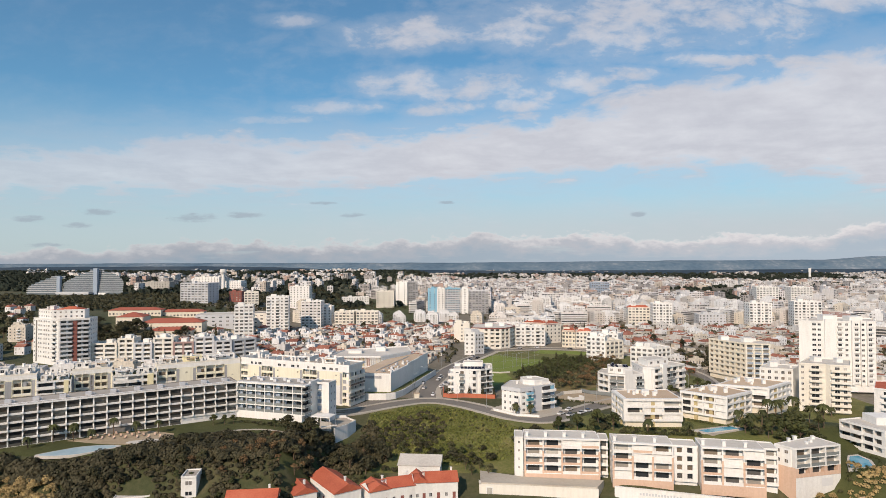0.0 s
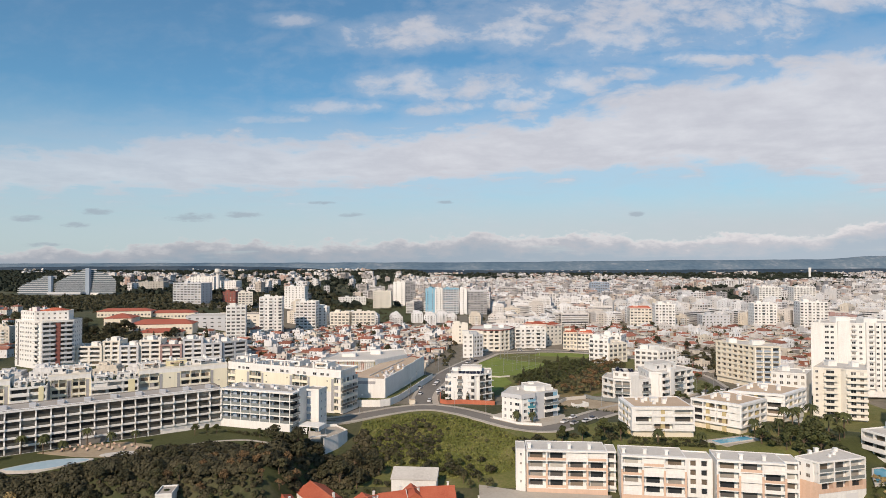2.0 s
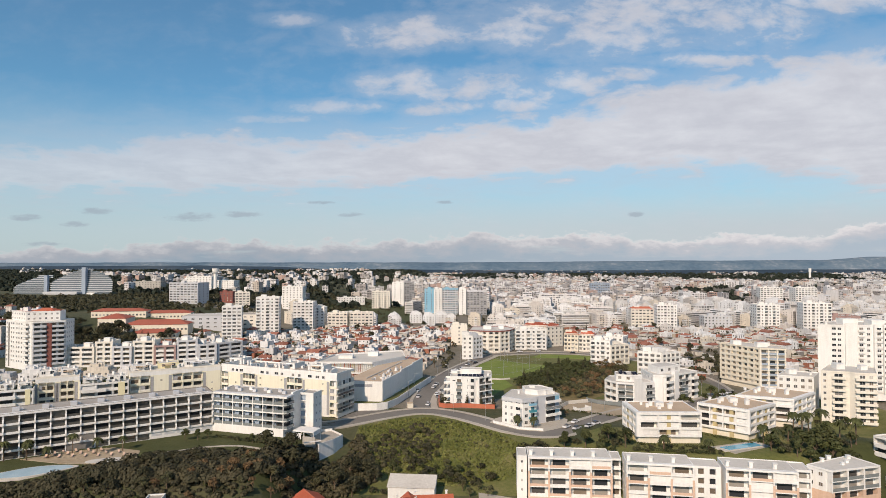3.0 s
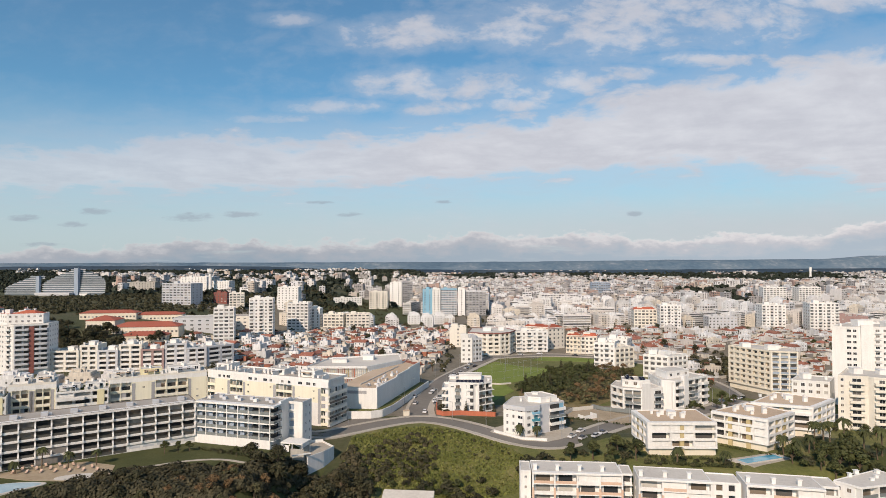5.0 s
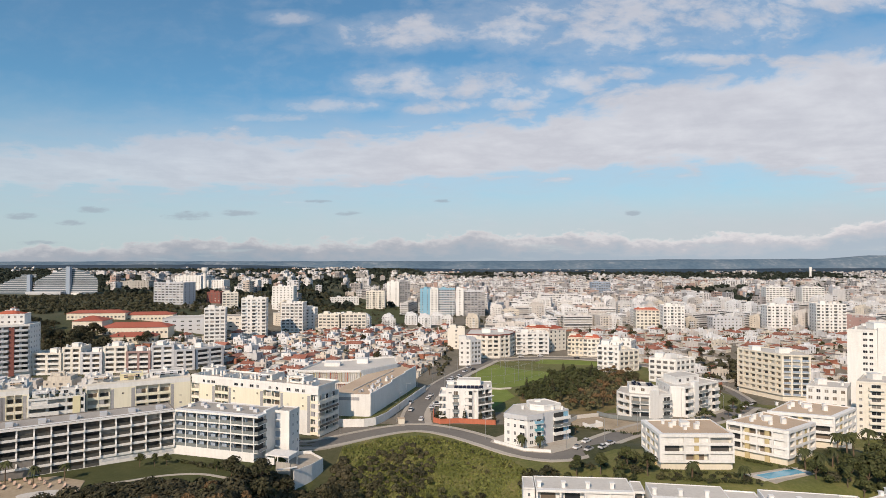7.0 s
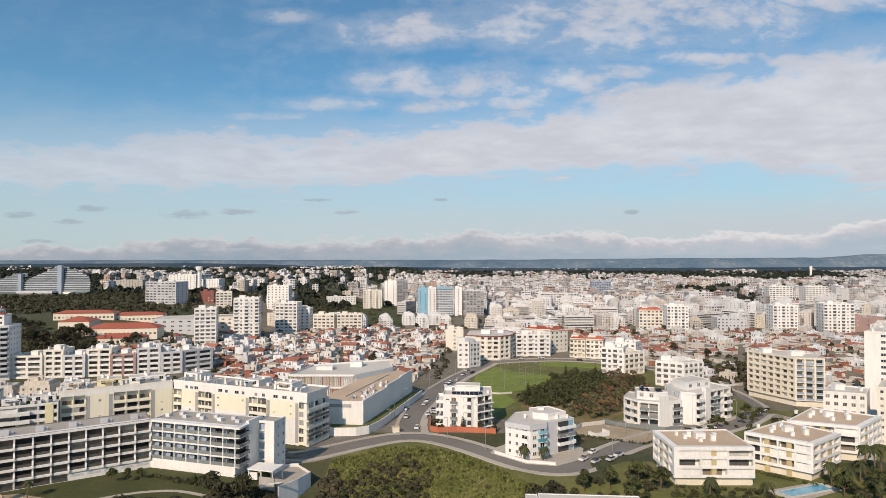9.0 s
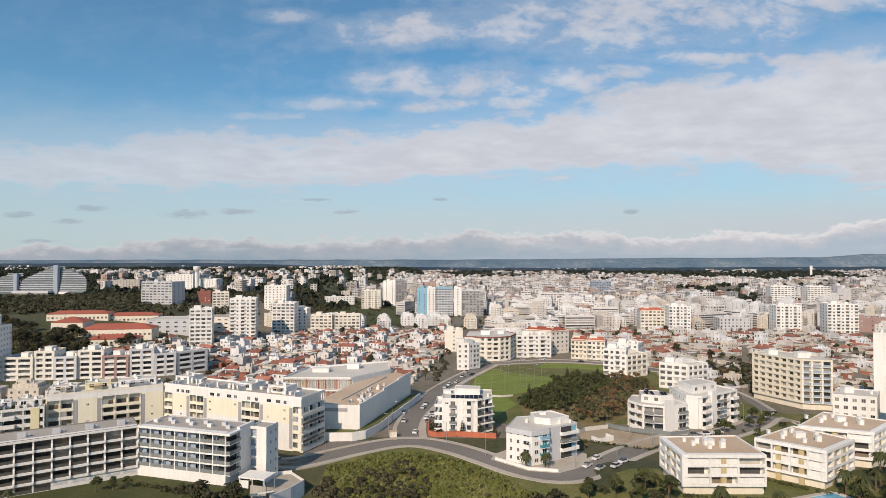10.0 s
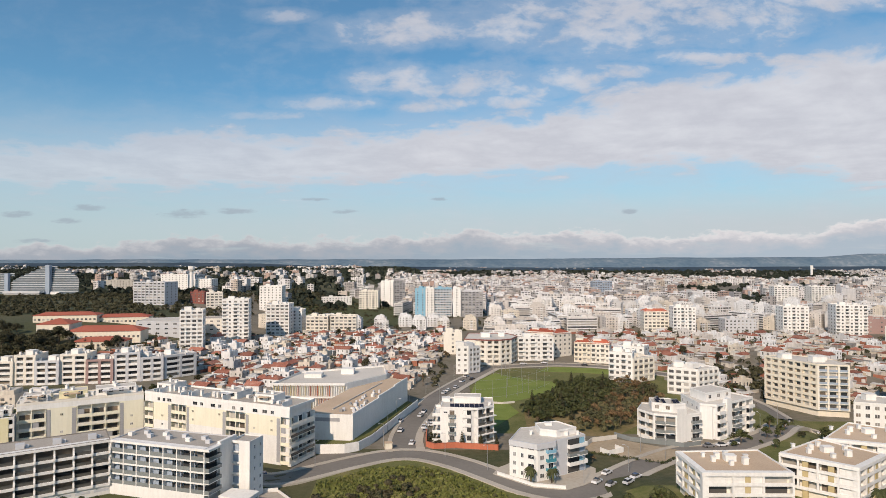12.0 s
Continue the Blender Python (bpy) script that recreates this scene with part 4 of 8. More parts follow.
    patch("pool_terrace", [(-141, 216), (-126, 212.5), (-114, 212), (-104, 218), (-107, 226), (-118, 229.5), (-130, 225)], M_EARTH, "sandy paved sun terrace beside the hotel pool", "terrace", 0.12)
    mb = MB()
    rim = [(-131 + 11 * math.cos(t) * (1 + 0.18 * math.sin(2 * t)) + 1.5, 204.5 + 5.2 * math.sin(t) + 4.0 * math.cos(t)) for t in [6.2832 * i / 28 for i in range(28)]]
    z = max(gz(*p) for p in rim) + 0.1
    pool = thing("swimming_pool", pose(-131, 205, z), "free-form pale blue hotel swimming pool with white edge", "swimming pool")
    loc = [(x + 131, y - 205) for x, y in rim]
    part("edging", MB().prism(loc, -0.8, 0.1), M_ROOFLIGHT, pool)
    part("water", MB().prism([(x * 0.9, y * 0.9) for x, y in loc], -0.5, 0.13), M_PALEWATER, pool)


hotel()


def bay_front(b, i, stacks, d, split, low, high, band):
    """Facade of closed wall stretches and recessed balcony stacks (start, end, bays), each flanked by a louvred strip."""
    fr, n = b.face(i)
    rng = b.rng
    u0 = 0.0
    for a, e, bays in stacks + [(n, n, 0)]:
        if a > u0 + 0.3:
            part("facade", MB().fbox(fr, u0, a, -d - 0.01, 0.0, -1.5, split), low, b.t)
            part("facade", MB().fbox(fr, u0, a, -d - 0.01, 0.0, split, band), high, b.t, "pale yellow facade panel")
            part("facade", MB().fbox(fr, u0, a, -d - 0.01, 0.0, band, b.top - 0.31), M_WHITE, b.t)
            k = max(1, int((a - u0) / 5.5))
            for f in range(b.n - 1):
                for c in range(k):
                    if rng.random() < 0.6:
                        window(b.t, fr, u0 + (a - u0) * (c + 0.5) / k, b.pl + f * b.h + 1.1, 0.9, 0.8, surround=high if f > 2 else M_WHITE)
        if e > a:
            w = (e - a) / bays
            part("facade", MB().fbox(fr, a, e, -d - 0.01, 0.0, band, b.top - 0.31), M_WHITE, b.t)
            for f in range(b.n):
                z = b.pl + f * b.h
                if z > band - 1.0:
                    break
                part("balcony_slab", MB().fbox(fr, a, e, -d, 0.12, z - 0.25, z), high, b.t)
                for k in range(bays):
                    g = a + w * (k + 0.5)
                    if rng.random() < 0.2:
                        put("louvre", box_mesh("louvre", -w * 0.24, w * 0.24, -0.06, 0.0, 0.0, b.h - 0.3, M_GREY), M_GREY, b.t, fr, g - w * 0.24, -0.1, z, "grey louvred balcony screen")
                    put("balustrade", box_mesh("balustrade", -w / 2, w / 2, -0.1, 0.0, 0.0, 0.9, M_CREAM if f % 2 else M_LEMON), M_CREAM, b.t, fr, g, 0.0, z)
                    put("glass_door", box_mesh("glass_door", -w * 0.36, w * 0.36, -0.05, 0, 0.05, 2.2, M_SHUTTER), M_SHUTTER, b.t, fr, g, -d, z)
            for k in range(bays + 1):
                part("fin", MB().fbox(fr, max(a, a + w * k - 0.16), min(e, a + w * k + 0.16), -d, 0.16, b.pl, band), high, b.t)
            part("louvre", MB().fbox(fr, a - 1.5, a - 0.2, 0.0, 0.08, b.pl + 0.3, band - 0.5), M_GREY, b.t, "grey louvred strip")
            if bays > 1:
                part("louvre", MB().fbox(fr, e + 0.2, e + 1.3, 0.0, 0.08, b.pl + 0.3, band - 0.5), M_GREY, b.t, "grey louvred strip")
        u0 = e
    return fr, n


def roof_flats(b, fr, n, back, high, seed, spans, yellow=()):
    """White roof flats, terrace walls and chimneys along a roof."""
    rng = random.Random(seed)
    (ox, oy), (ax, ay), (nx, ny) = fr
    cx, cy = b.o
    for k, (u0, u1) in enumerate(spans):
        q = [(cx + ox + ax * u - nx * dd, cy + oy + ay * u - ny * dd) for u, dd in ((u0, back), (u1, back))]
        top = House("penthouse", "white roof-top flat set back on the terrace", rect(q[0], q[1], rng.uniform(6.0, 8.0)), b.top + 0.12, 1, high * rng.uniform(0.9, 1.1), M_YELLOW if k in yellow else M_WHITE, M_ROOFLIGHT, parapet=0.3, category="roof flat")
        top.windows(0, max(2, int((u1 - u0) / 3.2)), 1.5, 1.3, sill=0.8, fill=M_GLASS)
        if rng.random() < 0.6:
            f2, m2 = top.face(0)
            part("awning", MB().fbox(f2, m2 * 0.15, m2 * 0.75, 0.0, 1.8, high - 0.5, high - 0.35), rng.choice((M_PALEGREY, M_CREAM, M_ROOFTAN)), top.t, "sloping terrace awning")
        top.boxes([(rng.uniform(0.2, 0.4), 0.6, 0.8, 0.8, 1.3), (rng.uniform(0.5, 0.8), 0.4, 0.9, 0.8, 1.0)])
    u = 1.5
    while u < n - 1.5:
        dd, w, hh = rng.uniform(2.0, 11.0), rng.uniform(0.35, 0.6), rng.uniform(0.9, 2.2)
        part("chimney", MB().fbox(fr, u - w, u + w, -dd - w, -dd + w, b.top, b.top + hh).fbox(fr, u - w - 0.1, u + w + 0.1, -dd - w - 0.1, -dd + w + 0.1, b.top + hh, b.top + hh + 0.14), M_WHITE, b.t)
        u += rng.uniform(1.6, 4.0)
    for k in range(int(n / 7)):
        u = rng.uniform(2, n - 2)
        part("terrace_wall", MB().fbox(fr, u - 0.1, u + 0.1, -rng.uniform(4, 6), -0.3, b.top, b.top + rng.uniform(1.3, 2.0)), M_WHITE, b.t)


def yellow_complex():
    label = "large pale yellow and white apartment wing with balcony stacks"
    corner, end, left = (-110.5, 305.5), (-51.3, 281.4), (-203, 252)
    b = House("apartment_building", label, rect(corner, end, 14), 0, 6, 2.95, M_WHITE, M_ROOFGREY, [1.4, 1.6, 0, 0], plinth=0.6, parapet=0.7, group="yellow complex")
    fr, n = bay_front(b, 0, [(0.2, 4.5, 1), (13.0, 20.0, 2), (37.8, 46.0, 2), (n_end(corner, end) - 3.6, n_end(corner, end) - 0.1, 1)], 1.4, 9.3, M_WHITE, M_LEMON, 15.5)
    for u in (7, 9.5, 12, 24, 27, 32, 35, 41, 44.5, 50, 54, 57):
        window(b.t, fr, u, 16.1, 1.3 if u % 2 else 2.0, 1.2, M_GLASS)
    b.loggias(1, 3, rail=M_CREAM, fins=True, fin_w=0.4, door=0.7, floors=range(5))
    fr1, n1 = b.face(1)
    for f in range(5):
        z = 0.6 + f * 2.95
        part("balcony_slab", MB().fbox(fr1, -0.9, n1 * 0.85, 0.0, 1.3, z - 0.25, z), M_CREAM, b.t)
        part("balustrade", MB().fbox(fr1, -0.9, n1 * 0.85, 1.2, 1.3, z, z + 0.9), M_DARKRAIL if f % 2 else M_CREAM, b.t)
    roof_flats(b, fr, n, 4.5, 2.3, 5, [(1, 8), (31, 38.5), (47, 54)])
    # western wing, in steps
    (ox, oy), (ax, ay), (nx, ny) = edge(corner, left)[0]
    nx, ny = -nx, -ny
    for k, (u0, u1, off, kind) in enumerate(((0.3, 38.5, 0.0, "stacks"), (38.6, 57.0, 3.0, "white"), (57.1, 73.0, -2.5, "stacks"), (73.1, 86.0, 3.0, "white"), (86.1, 106.0, 0.0, "stacks"))):
        p0 = (ox + ax * u1 + nx * off, oy + ay * u1 + ny * off)
        p1 = (ox + ax * u0 + nx * off, oy + ay * u0 + ny * off)
        m = u1 - u0
        if kind == "stacks":
            w = House("apartment_building", "pale yellow apartment building with balcony stacks and roof terraces", rect(p0, p1, 14), 0, 6, 2.95, M_CREAM, M_ROOFLIGHT, [1.4, 0, 0, 0], plinth=0.3, parapet=0.5, group="yellow complex")
            bay_front(w, 0, [(0.3, 8.5, 2), (17.5, 30.5, 3)] if m > 30 else [(1.0, m * 0.42, 2), (m * 0.55, m - 2.0, 2)], 1.4, 6.0, M_CREAM, M_LEMON, 16.0)
            fw, m = w.face(0)
        else:
            w = House("apartment_building", "white stepped apartment building with broad balconies and a yellow strip", rect(p0, p1, 15), 0, 5, 2.85, M_WHITE, M_DULLGRASS, [1.4, 0, 0, 0], plinth=0.3, parapet=0.6, group="yellow complex")
            w.loggias(0, 3 if m > 15 else 2, rail=M_WHITE, fin=M_WHITE, fin_w=0.4, door=0.8, closed=0.1)
            fw, m = w.face(0)
            for f in range(1, 5):
                balcony(w.t, fw, m * 0.3, 0.3 + f * 2.85, m * 0.48, 1.5, M_WHITE)
            part("yellow_panel", MB().fbox(fw, m * 0.78, m * 0.92, -1.4, 0.12, 5.5, w.top + 0.3), M_YELLOW, w.t, "bright yellow wall strip")
            for f in range(2, 5):
                window(w.t, (fw[0], fw[1], fw[2]), m * 0.85, 0.3 + f * 2.85 + 1.0, 1.0, 0.8, M_GLASS)
        spans = [(1.5, 9.5), (12, 20.5), (23, 36)] if m > 30 else [(1.0, m * 0.45), (m * 0.55, m - 1.0)]
        roof_flats(w, fw, m, 4.0, 2.1, 31 + k, spans, (1,) if k == 0 else ())


def n_end(p, q):
    return math.dist(p, q)


yellow_complex()


def shop():
    t = thing("supermarket_building", pose(-34, 330, 0), "low white shop building with tan roof and roof plant", "shop")
    pts = [(-0.5, -28.5), (14.5, 32), (7, 42), (-9, 18), (-19, -26.5)]
    part("wall", MB().prism(offset_poly(pts, [0] * 5), -1, 11.2), M_WHITE, t, "white cladding wall")
    inner = offset_poly(pts, [0.3] * 5)
    part("roof", MB().prism(inner, 11.1, 11.3), M_ROOFTAN, t)
    fr, n = edge(pts[0], pts[1])
    for a, b, h in ((0.0, 0.42, 11.9), (0.42, 0.72, 12.7), (0.72, 1.0, 13.2)):
        part("parapet", MB().fbox(fr, n * a, n * b, -0.3, 0.25, 0.0, h), M_WHITE, t)
    fr4, n4 = edge(pts[4], pts[0])
    part("parapet", MB().fbox(fr4, 0, n4, -0.3, 0.02, 11.0, 11.6), M_WHITE, t)
    part("sign_panel", MB().fbox(fr4, 2.5, n4 - 4.5, 0.0, 0.06, 9.0, 10.3), M_GREY, t)
    rng = random.Random(8)
    for i in range(26):
        u, d = rng.uniform(3, n - 22), rng.uniform(-7.5, -1.6)
        w, h = rng.uniform(0.5, 1.8), rng.uniform(0.5, 1.3)
        part("roof_plant", MB().fbox(fr, u, u + w, d, d + rng.uniform(0.5, 1.4), 11.3, 11.3 + h), rng.choice((M_PALEGREY, M_METAL, M_WHITE)), t)
    part("ridge", MB().fbox(edge((-9, -20), (4, 30))[0], 0, 50, -0.2, 0.2, 11.3, 11.75), M_ROOFLIGHT, t)
    wall_run("low_wall", [(-56, 296.5), (-44, 294.5), (-36, 295), (-31.5, 298), (-28, 306), (-14.5, 362)], -0.4, 3.2, 0.35, M_WHITE, "low curved white wall round the shop's green bank", 0.0)
    patch("verge", [(-54, 298), (-44, 296), (-36.5, 297), (-33, 300), (-29, 308), (-17, 360), (-20, 362), (-35, 301), (-55, 303)], M_GRASS, "dark green bank between the low wall and the shop", "lawn", 2.6)
    b = House("school_building", "white building with slanted roofs and a facade of coloured fins", [(-78, 352), (-46, 352), (-30, 374), (-34, 398), (-72, 380)], 0, 4, 2.9, M_WHITE, M_ROOFLIGHT, [1.0, 0, 0, 0, 0], parapet=0.9, category="public building")
    fr, n = b.face(0)
    rng = random.Random(3)
    for i in range(60):
        u = n * (i + 0.5) / 60
        part("fin", MB().fbox(fr, u - 0.13, u + 0.13, -0.6, 0.0, 1.0 + 5.8 * (i % 2), 6.2 + 5.6 * (i % 2)), rng.choice((M_SALMON, M_YELLOW, M_WHITE, M_BEIGE, M_OCHRE, M_WHITE, M_BRICK)), b.t)
    part("eave", MB().fbox(fr, 0, n, -1.1, 0.1, 5.9, 6.6), M_WHITE, b.t)
    b.boxes([(0.3, 0.4, 8, 5, 1.8), (0.6, 0.6, 6, 5, 2.4)])


shop()


def block_wa():
    b = House("apartment_building", "white four-storey block with solar panels and wrap-round balconies", [(-3.4, 306.4), (10.1, 304.7), (16.2, 309.4), (16.6, 322.2), (-2.6, 322.6)], 0.4, 4, 3.05, M_WHITE, M_ROOFLIGHT, [0, 1.8, 1.6, 0, 0], plinth=0.3, parapet=0.5, group="small white blocks")
    fr, n = b.face(0)
    for f in range(4):
        z = 0.3 + f * 3.05
        if f == 3:
            window(b.t, fr, 1.9, z + 1.3, 1.4, 0.6, M_GLASS, split=True)
        window(b.t, fr, 4.3, z + 0.3, 1.9, 2.1, M_SHUTTER, split=True)
        balcony(b.t, fr, 4.3, z, 2.5, 0.9, M_RAILGLASS)
        # flat dark glass sheet stands for the shaded balcony recess
        part("balcony_recess", MB().fbox(fr, 8.2, 11.2, 0.01, 0.03, z + 0.05, z + 2.55), M_GLASS, b.t)
        part("recess_shutter", MB().fbox(fr, 8.3, 9.7, 0.03, 0.07, z + 0.9, z + 2.5), M_WHITE, b.t)
        balcony(b.t, fr, 9.7, z, 3.1, 0.35, M_WHITE)
    fl, m = b.face(4)
    for f in range(4):
        balcony(b.t, fl, m * 0.55, 0.3 + f * 3.05, m * 0.8, 2.9, M_WHITE)
        put("glass_door", box_mesh("glass_door", -4, 4, -0.05, 0, 0.1, 2.4, M_GLASS), M_GLASS, b.t, fl, m * 0.55, 0.0, 0.3 + f * 3.05)
    b.loggias(1, 2, rail=M_DARKRAIL, fin_w=0.25, door=0.85)
    b.loggias(2, 3, rail=M_WHITE, fin_w=0.3, door=0.8)
    for f in range(4):
        part("balcony_slab", MB().fbox(b.face(1)[0], -0.2, b.face(1)[1] + 0.4, 0.0, 0.9, 0.3 + f * 3.05 - 0.3, 0.3 + f * 3.05), M_WHITE, b.t)
    top = House("penthouse", "white set-back roof flat", rect((1.5, 314), (11.5, 313.2), 6), b.top + 0.5, 1, 2.2, M_WHITE, M_ROOFLIGHT, parapet=0.25, category="roof flat")
    for i in range(7):
        part("solar_panel", MB().add([(-7.2 + i * 1.75, -7.0, b.top + 0.35), (-5.6 + i * 1.75, -7.0, b.top + 0.35), (-5.6 + i * 1.75, -5.4, b.top + 1.35), (-7.2 + i * 1.75, -5.4, b.top + 1.35),
                                      (-7.2 + i * 1.75, -6.95, b.top + 0.28), (-5.6 + i * 1.75, -6.95, b.top + 0.28), (-5.6 + i * 1.75, -5.35, b.top + 1.28), (-7.2 + i * 1.75, -5.35, b.top + 1.28)],
                                     [(0, 1, 2, 3), (7, 6, 5, 4), (0, 4, 5, 1), (1, 5, 6, 2), (2, 6, 7, 3), (3, 7, 4, 0)]), M_SOLAR, b.t)
    b.boxes([(0.9, 0.35, 0.9, 0.9, 1.0), (0.1, 0.7, 3.0, 3.0, 1.2), (0.55, 0.9, 1, 1, 1.2)])
    wall_run("garden_wall", [(-9, 318), (-8.5, 303), (-5.5, 300.5), (2, 301.8), (10.5, 300.2), (17, 299.2)], -0.3, 1.9, 0.3, M_BRICK, "terracotta red garden wall in front of the white block", 0.06)


block_wa()


def block_wb():
    pts = [(18.5, 273.7), (26.4, 268.8), (32.2, 271.7), (32.9, 273.3), (43.0, 279.7), (36.3, 291.0), (23.2, 287.0)]
    b = House("apartment_building", "white four-storey corner block with turquoise balcony panels", pts, 0, 4, 2.68, M_WHITE, M_ROOFLIGHT, plinth=0.25, parapet=0.35, group="small white blocks", wall_top=M_PALEGREY)
    fr, n = b.face(0)
    for f in range(4):
        z = 0.25 + f * 2.68
        for u, w in ((1.7, 0.9), (4.3, 0.9), (7.2, 2.0)):
            window(b.t, fr, u, z + 0.95, w, 1.25, M_GLASS, split=True)
        if f == 3:
            part("grey_band", MB().fbox(fr, -0.05, n + 0.05, 0.0, 0.35, b.top - 1.3, b.top + 0.36), M_PALEGREY, b.t, "grey roof band")
            part("grey_band", MB().fbox(b.face(1)[0], -0.35, b.face(1)[1], 0.0, 0.35, b.top - 1.3, b.top + 0.36), M_PALEGREY, b.t, "grey roof band")
        fr1, n1 = b.face(1)
        window(b.t, fr1, 1.6, z + 0.8, 1.5, 1.3, M_GLASS, split=True)
        window(b.t, fr1, 4.8, z + 0.15, 1.7, 2.1, M_GLASS if f % 2 else M_TEAL, split=True)
        if f:
            balcony(b.t, fr1, 4.6, z, 3.2, 1.0, (M_WHITE, M_TEAL, M_TEAL, M_BLUE)[f])
        fr3, n3 = b.face(3)
        window(b.t, fr3, 2.6, z + 1.0, 0.5, 1.0, M_GLASS, split=True)
        # recess has no depth here: a dark sheet draws its shade
        part("balcony_recess", MB().fbox(fr3, 4.6, n3 - 0.4, 0.01, 0.04, z + 0.1, z + 2.35), M_GLASS, b.t)
        part("recess_panel", MB().fbox(fr3, n3 - 2.6, n3 - 0.5, 0.04, 0.1, z + 0.1, z + 2.35), M_BLUE if f in (1, 3) else M_STEELBLUE, b.t, "blue balcony screen")
        if f:
            balcony(b.t, fr3, n3 * 0.5 + 2.0, z, n3 - 4.4, 1.3, (M_WHITE, M_WHITE, M_RAILGLASS, M_WHITE)[f])
    part("grey_panel", MB().fbox(b.face(3)[0], 0.0, 4.2, 0.0, 0.12, -0.5, b.top + 0.2), M_PALEGREY, b.t, "grey blank wall panel")
    top = House("penthouse", "white roof flat with a flat pale roof", [(28.5, 279.0), (33.5, 277.0), (40.5, 281.2), (35.5, 288.5), (28.0, 286.0)], 11.1, 1, 1.7, M_WHITE, M_ROOFLIGHT, parapet=0.4, category="roof flat")
    b.boxes([(0.55, 0.7, 2.2, 1.6, 2.6), (0.75, 0.45, 0.8, 0.8, 1.4), (0.3, 0.5, 0.8, 0.8, 1.2), (0.9, 0.5, 0.7, 0.7, 1.1)])
    patch("forecourt", [(13.5, 275.5), (24.5, 264.5), (34, 262.5), (44, 270), (46.5, 281), (38, 293), (23, 289), (15.5, 281)], M_PAVING, "sandy paved yard around the white corner block", "terrace", 0.2)
    wall_run("garden_wall", [(14.8, 274.7), (24.6, 265), (33.8, 263)], 0.0, 1.1, 0.2, M_WHITE, "low white garden wall with gaps", 0.05)


block_wb()


def yellow_small(pts, label, f0, f1, bays0, bays1):
    b = House("apartment_building", label, pts, 2.5, 4, 2.62, M_CREAM, M_ROOFTAN, [1.5 if i in (f0, f1) else 0 for i in range(4)], plinth=0.1, parapet=0.45, group="cream blocks with frames", wall_top=M_WHITE)
    for i, bays in ((f0, bays0), (f1, bays1)):
        fr, n = b.loggias(i, bays, rail=M_WHITE, fin=M_WHITE, fin_w=0.5, slab_t=0.4, closed=0.42 if i == f0 else 0.3, floors=[1, 2, 3], rails=0.5, door=0.72)
        part("eave", MB().fbox(fr, 0, n, -1.6 if i == f0 else -1.56, 0.1 if i == f0 else 0.12, b.top - (0.5 if i == f0 else 0.48), b.top + (0.42 if i == f0 else 0.39)), M_WHITE, b.t)
        part("ground_floor", MB().fbox(fr, 0.6, n - 0.6, -1.52, -0.9, -1.0, 2.3), M_BEIGE, b.t, "sandy ground floor")
        for q in (0.34, 0.66) if bays > 3 else (0.5,):
            part("ochre_panel", MB().fbox(fr, n * q - 0.7, n * q + 0.7, -1.52, -0.3, 0.0, b.top - 0.5), M_OCHRE, b.t, "ochre wall panel")
    b.boxes([(0.3, 0.5, 1.0, 1.0, 1.3), (0.38, 0.62, 1.2, 1.0, 1.5), (0.5, 0.55, 2.8, 2.0, 1.5), (0.52, 0.75, 1.0, 1.0, 1.2), (0.62, 0.4, 1.4, 1.2, 1.6), (0.7, 0.6, 1.0, 1.0, 1.2), (0.45, 0.35, 1.0, 1.0, 1.1), (0.25, 0.7, 0.8, 0.8, 1.0)])
    return b


yellow_small([(63.2, 238.7), (86.0, 238.9), (86.2, 257.6), (62.8, 255.9)], "cream four-storey block with white frames and ochre panels", 0, 3, 3, 4)
yellow_small([(90.5, 254.8), (104.4, 242.6), (119.2, 253.6), (109.5, 268.5)], "cream four-storey block turned on its corner, many shutters down", 0, 1, 4, 4)
yellow_small([(111.0, 268.6), (129.8, 260.8), (146.0, 274.6), (130.0, 287.0)], "cream four-storey block with white frames behind the pool garden", 0, 1, 3, 5)


def swimming_pool(pts, z, label, water):
    cx, cy = sum(p[0] for p in pts) / len(pts), sum(p[1] for p in pts) / len(pts)
    t = thing("swimming_pool", pose(cx, cy, z), label, "swimming pool")
    loc = [(x - cx, y - cy) for x, y in pts]
    part("edging", MB().prism([(x * 1.25, y * 1.25) for x, y in loc], -0.6, 0.1), M_ROOFLIGHT, t)
    part("water", MB().prism(loc, -0.5, 0.13), water, t)


patch("pool_deck", [(87, 235.5), (105, 242.5), (109, 236.5), (93, 228.5)], M_PAVING, "pale paved deck around the rectangular pool", "terrace", 0.08)
swimming_pool([(90, 234.2), (104.5, 240.0), (106.0, 236.6), (92, 231.0)], 2.75, "rectangular blue swimming pool in a lawn", M_WATER)
swimming_pool([(131, 209.5), (134.5, 216), (138.5, 222), (142, 223), (142.5, 218), (140, 212)], -2.95, "small blue free-form swimming pool behind a hedge", M_WATER)


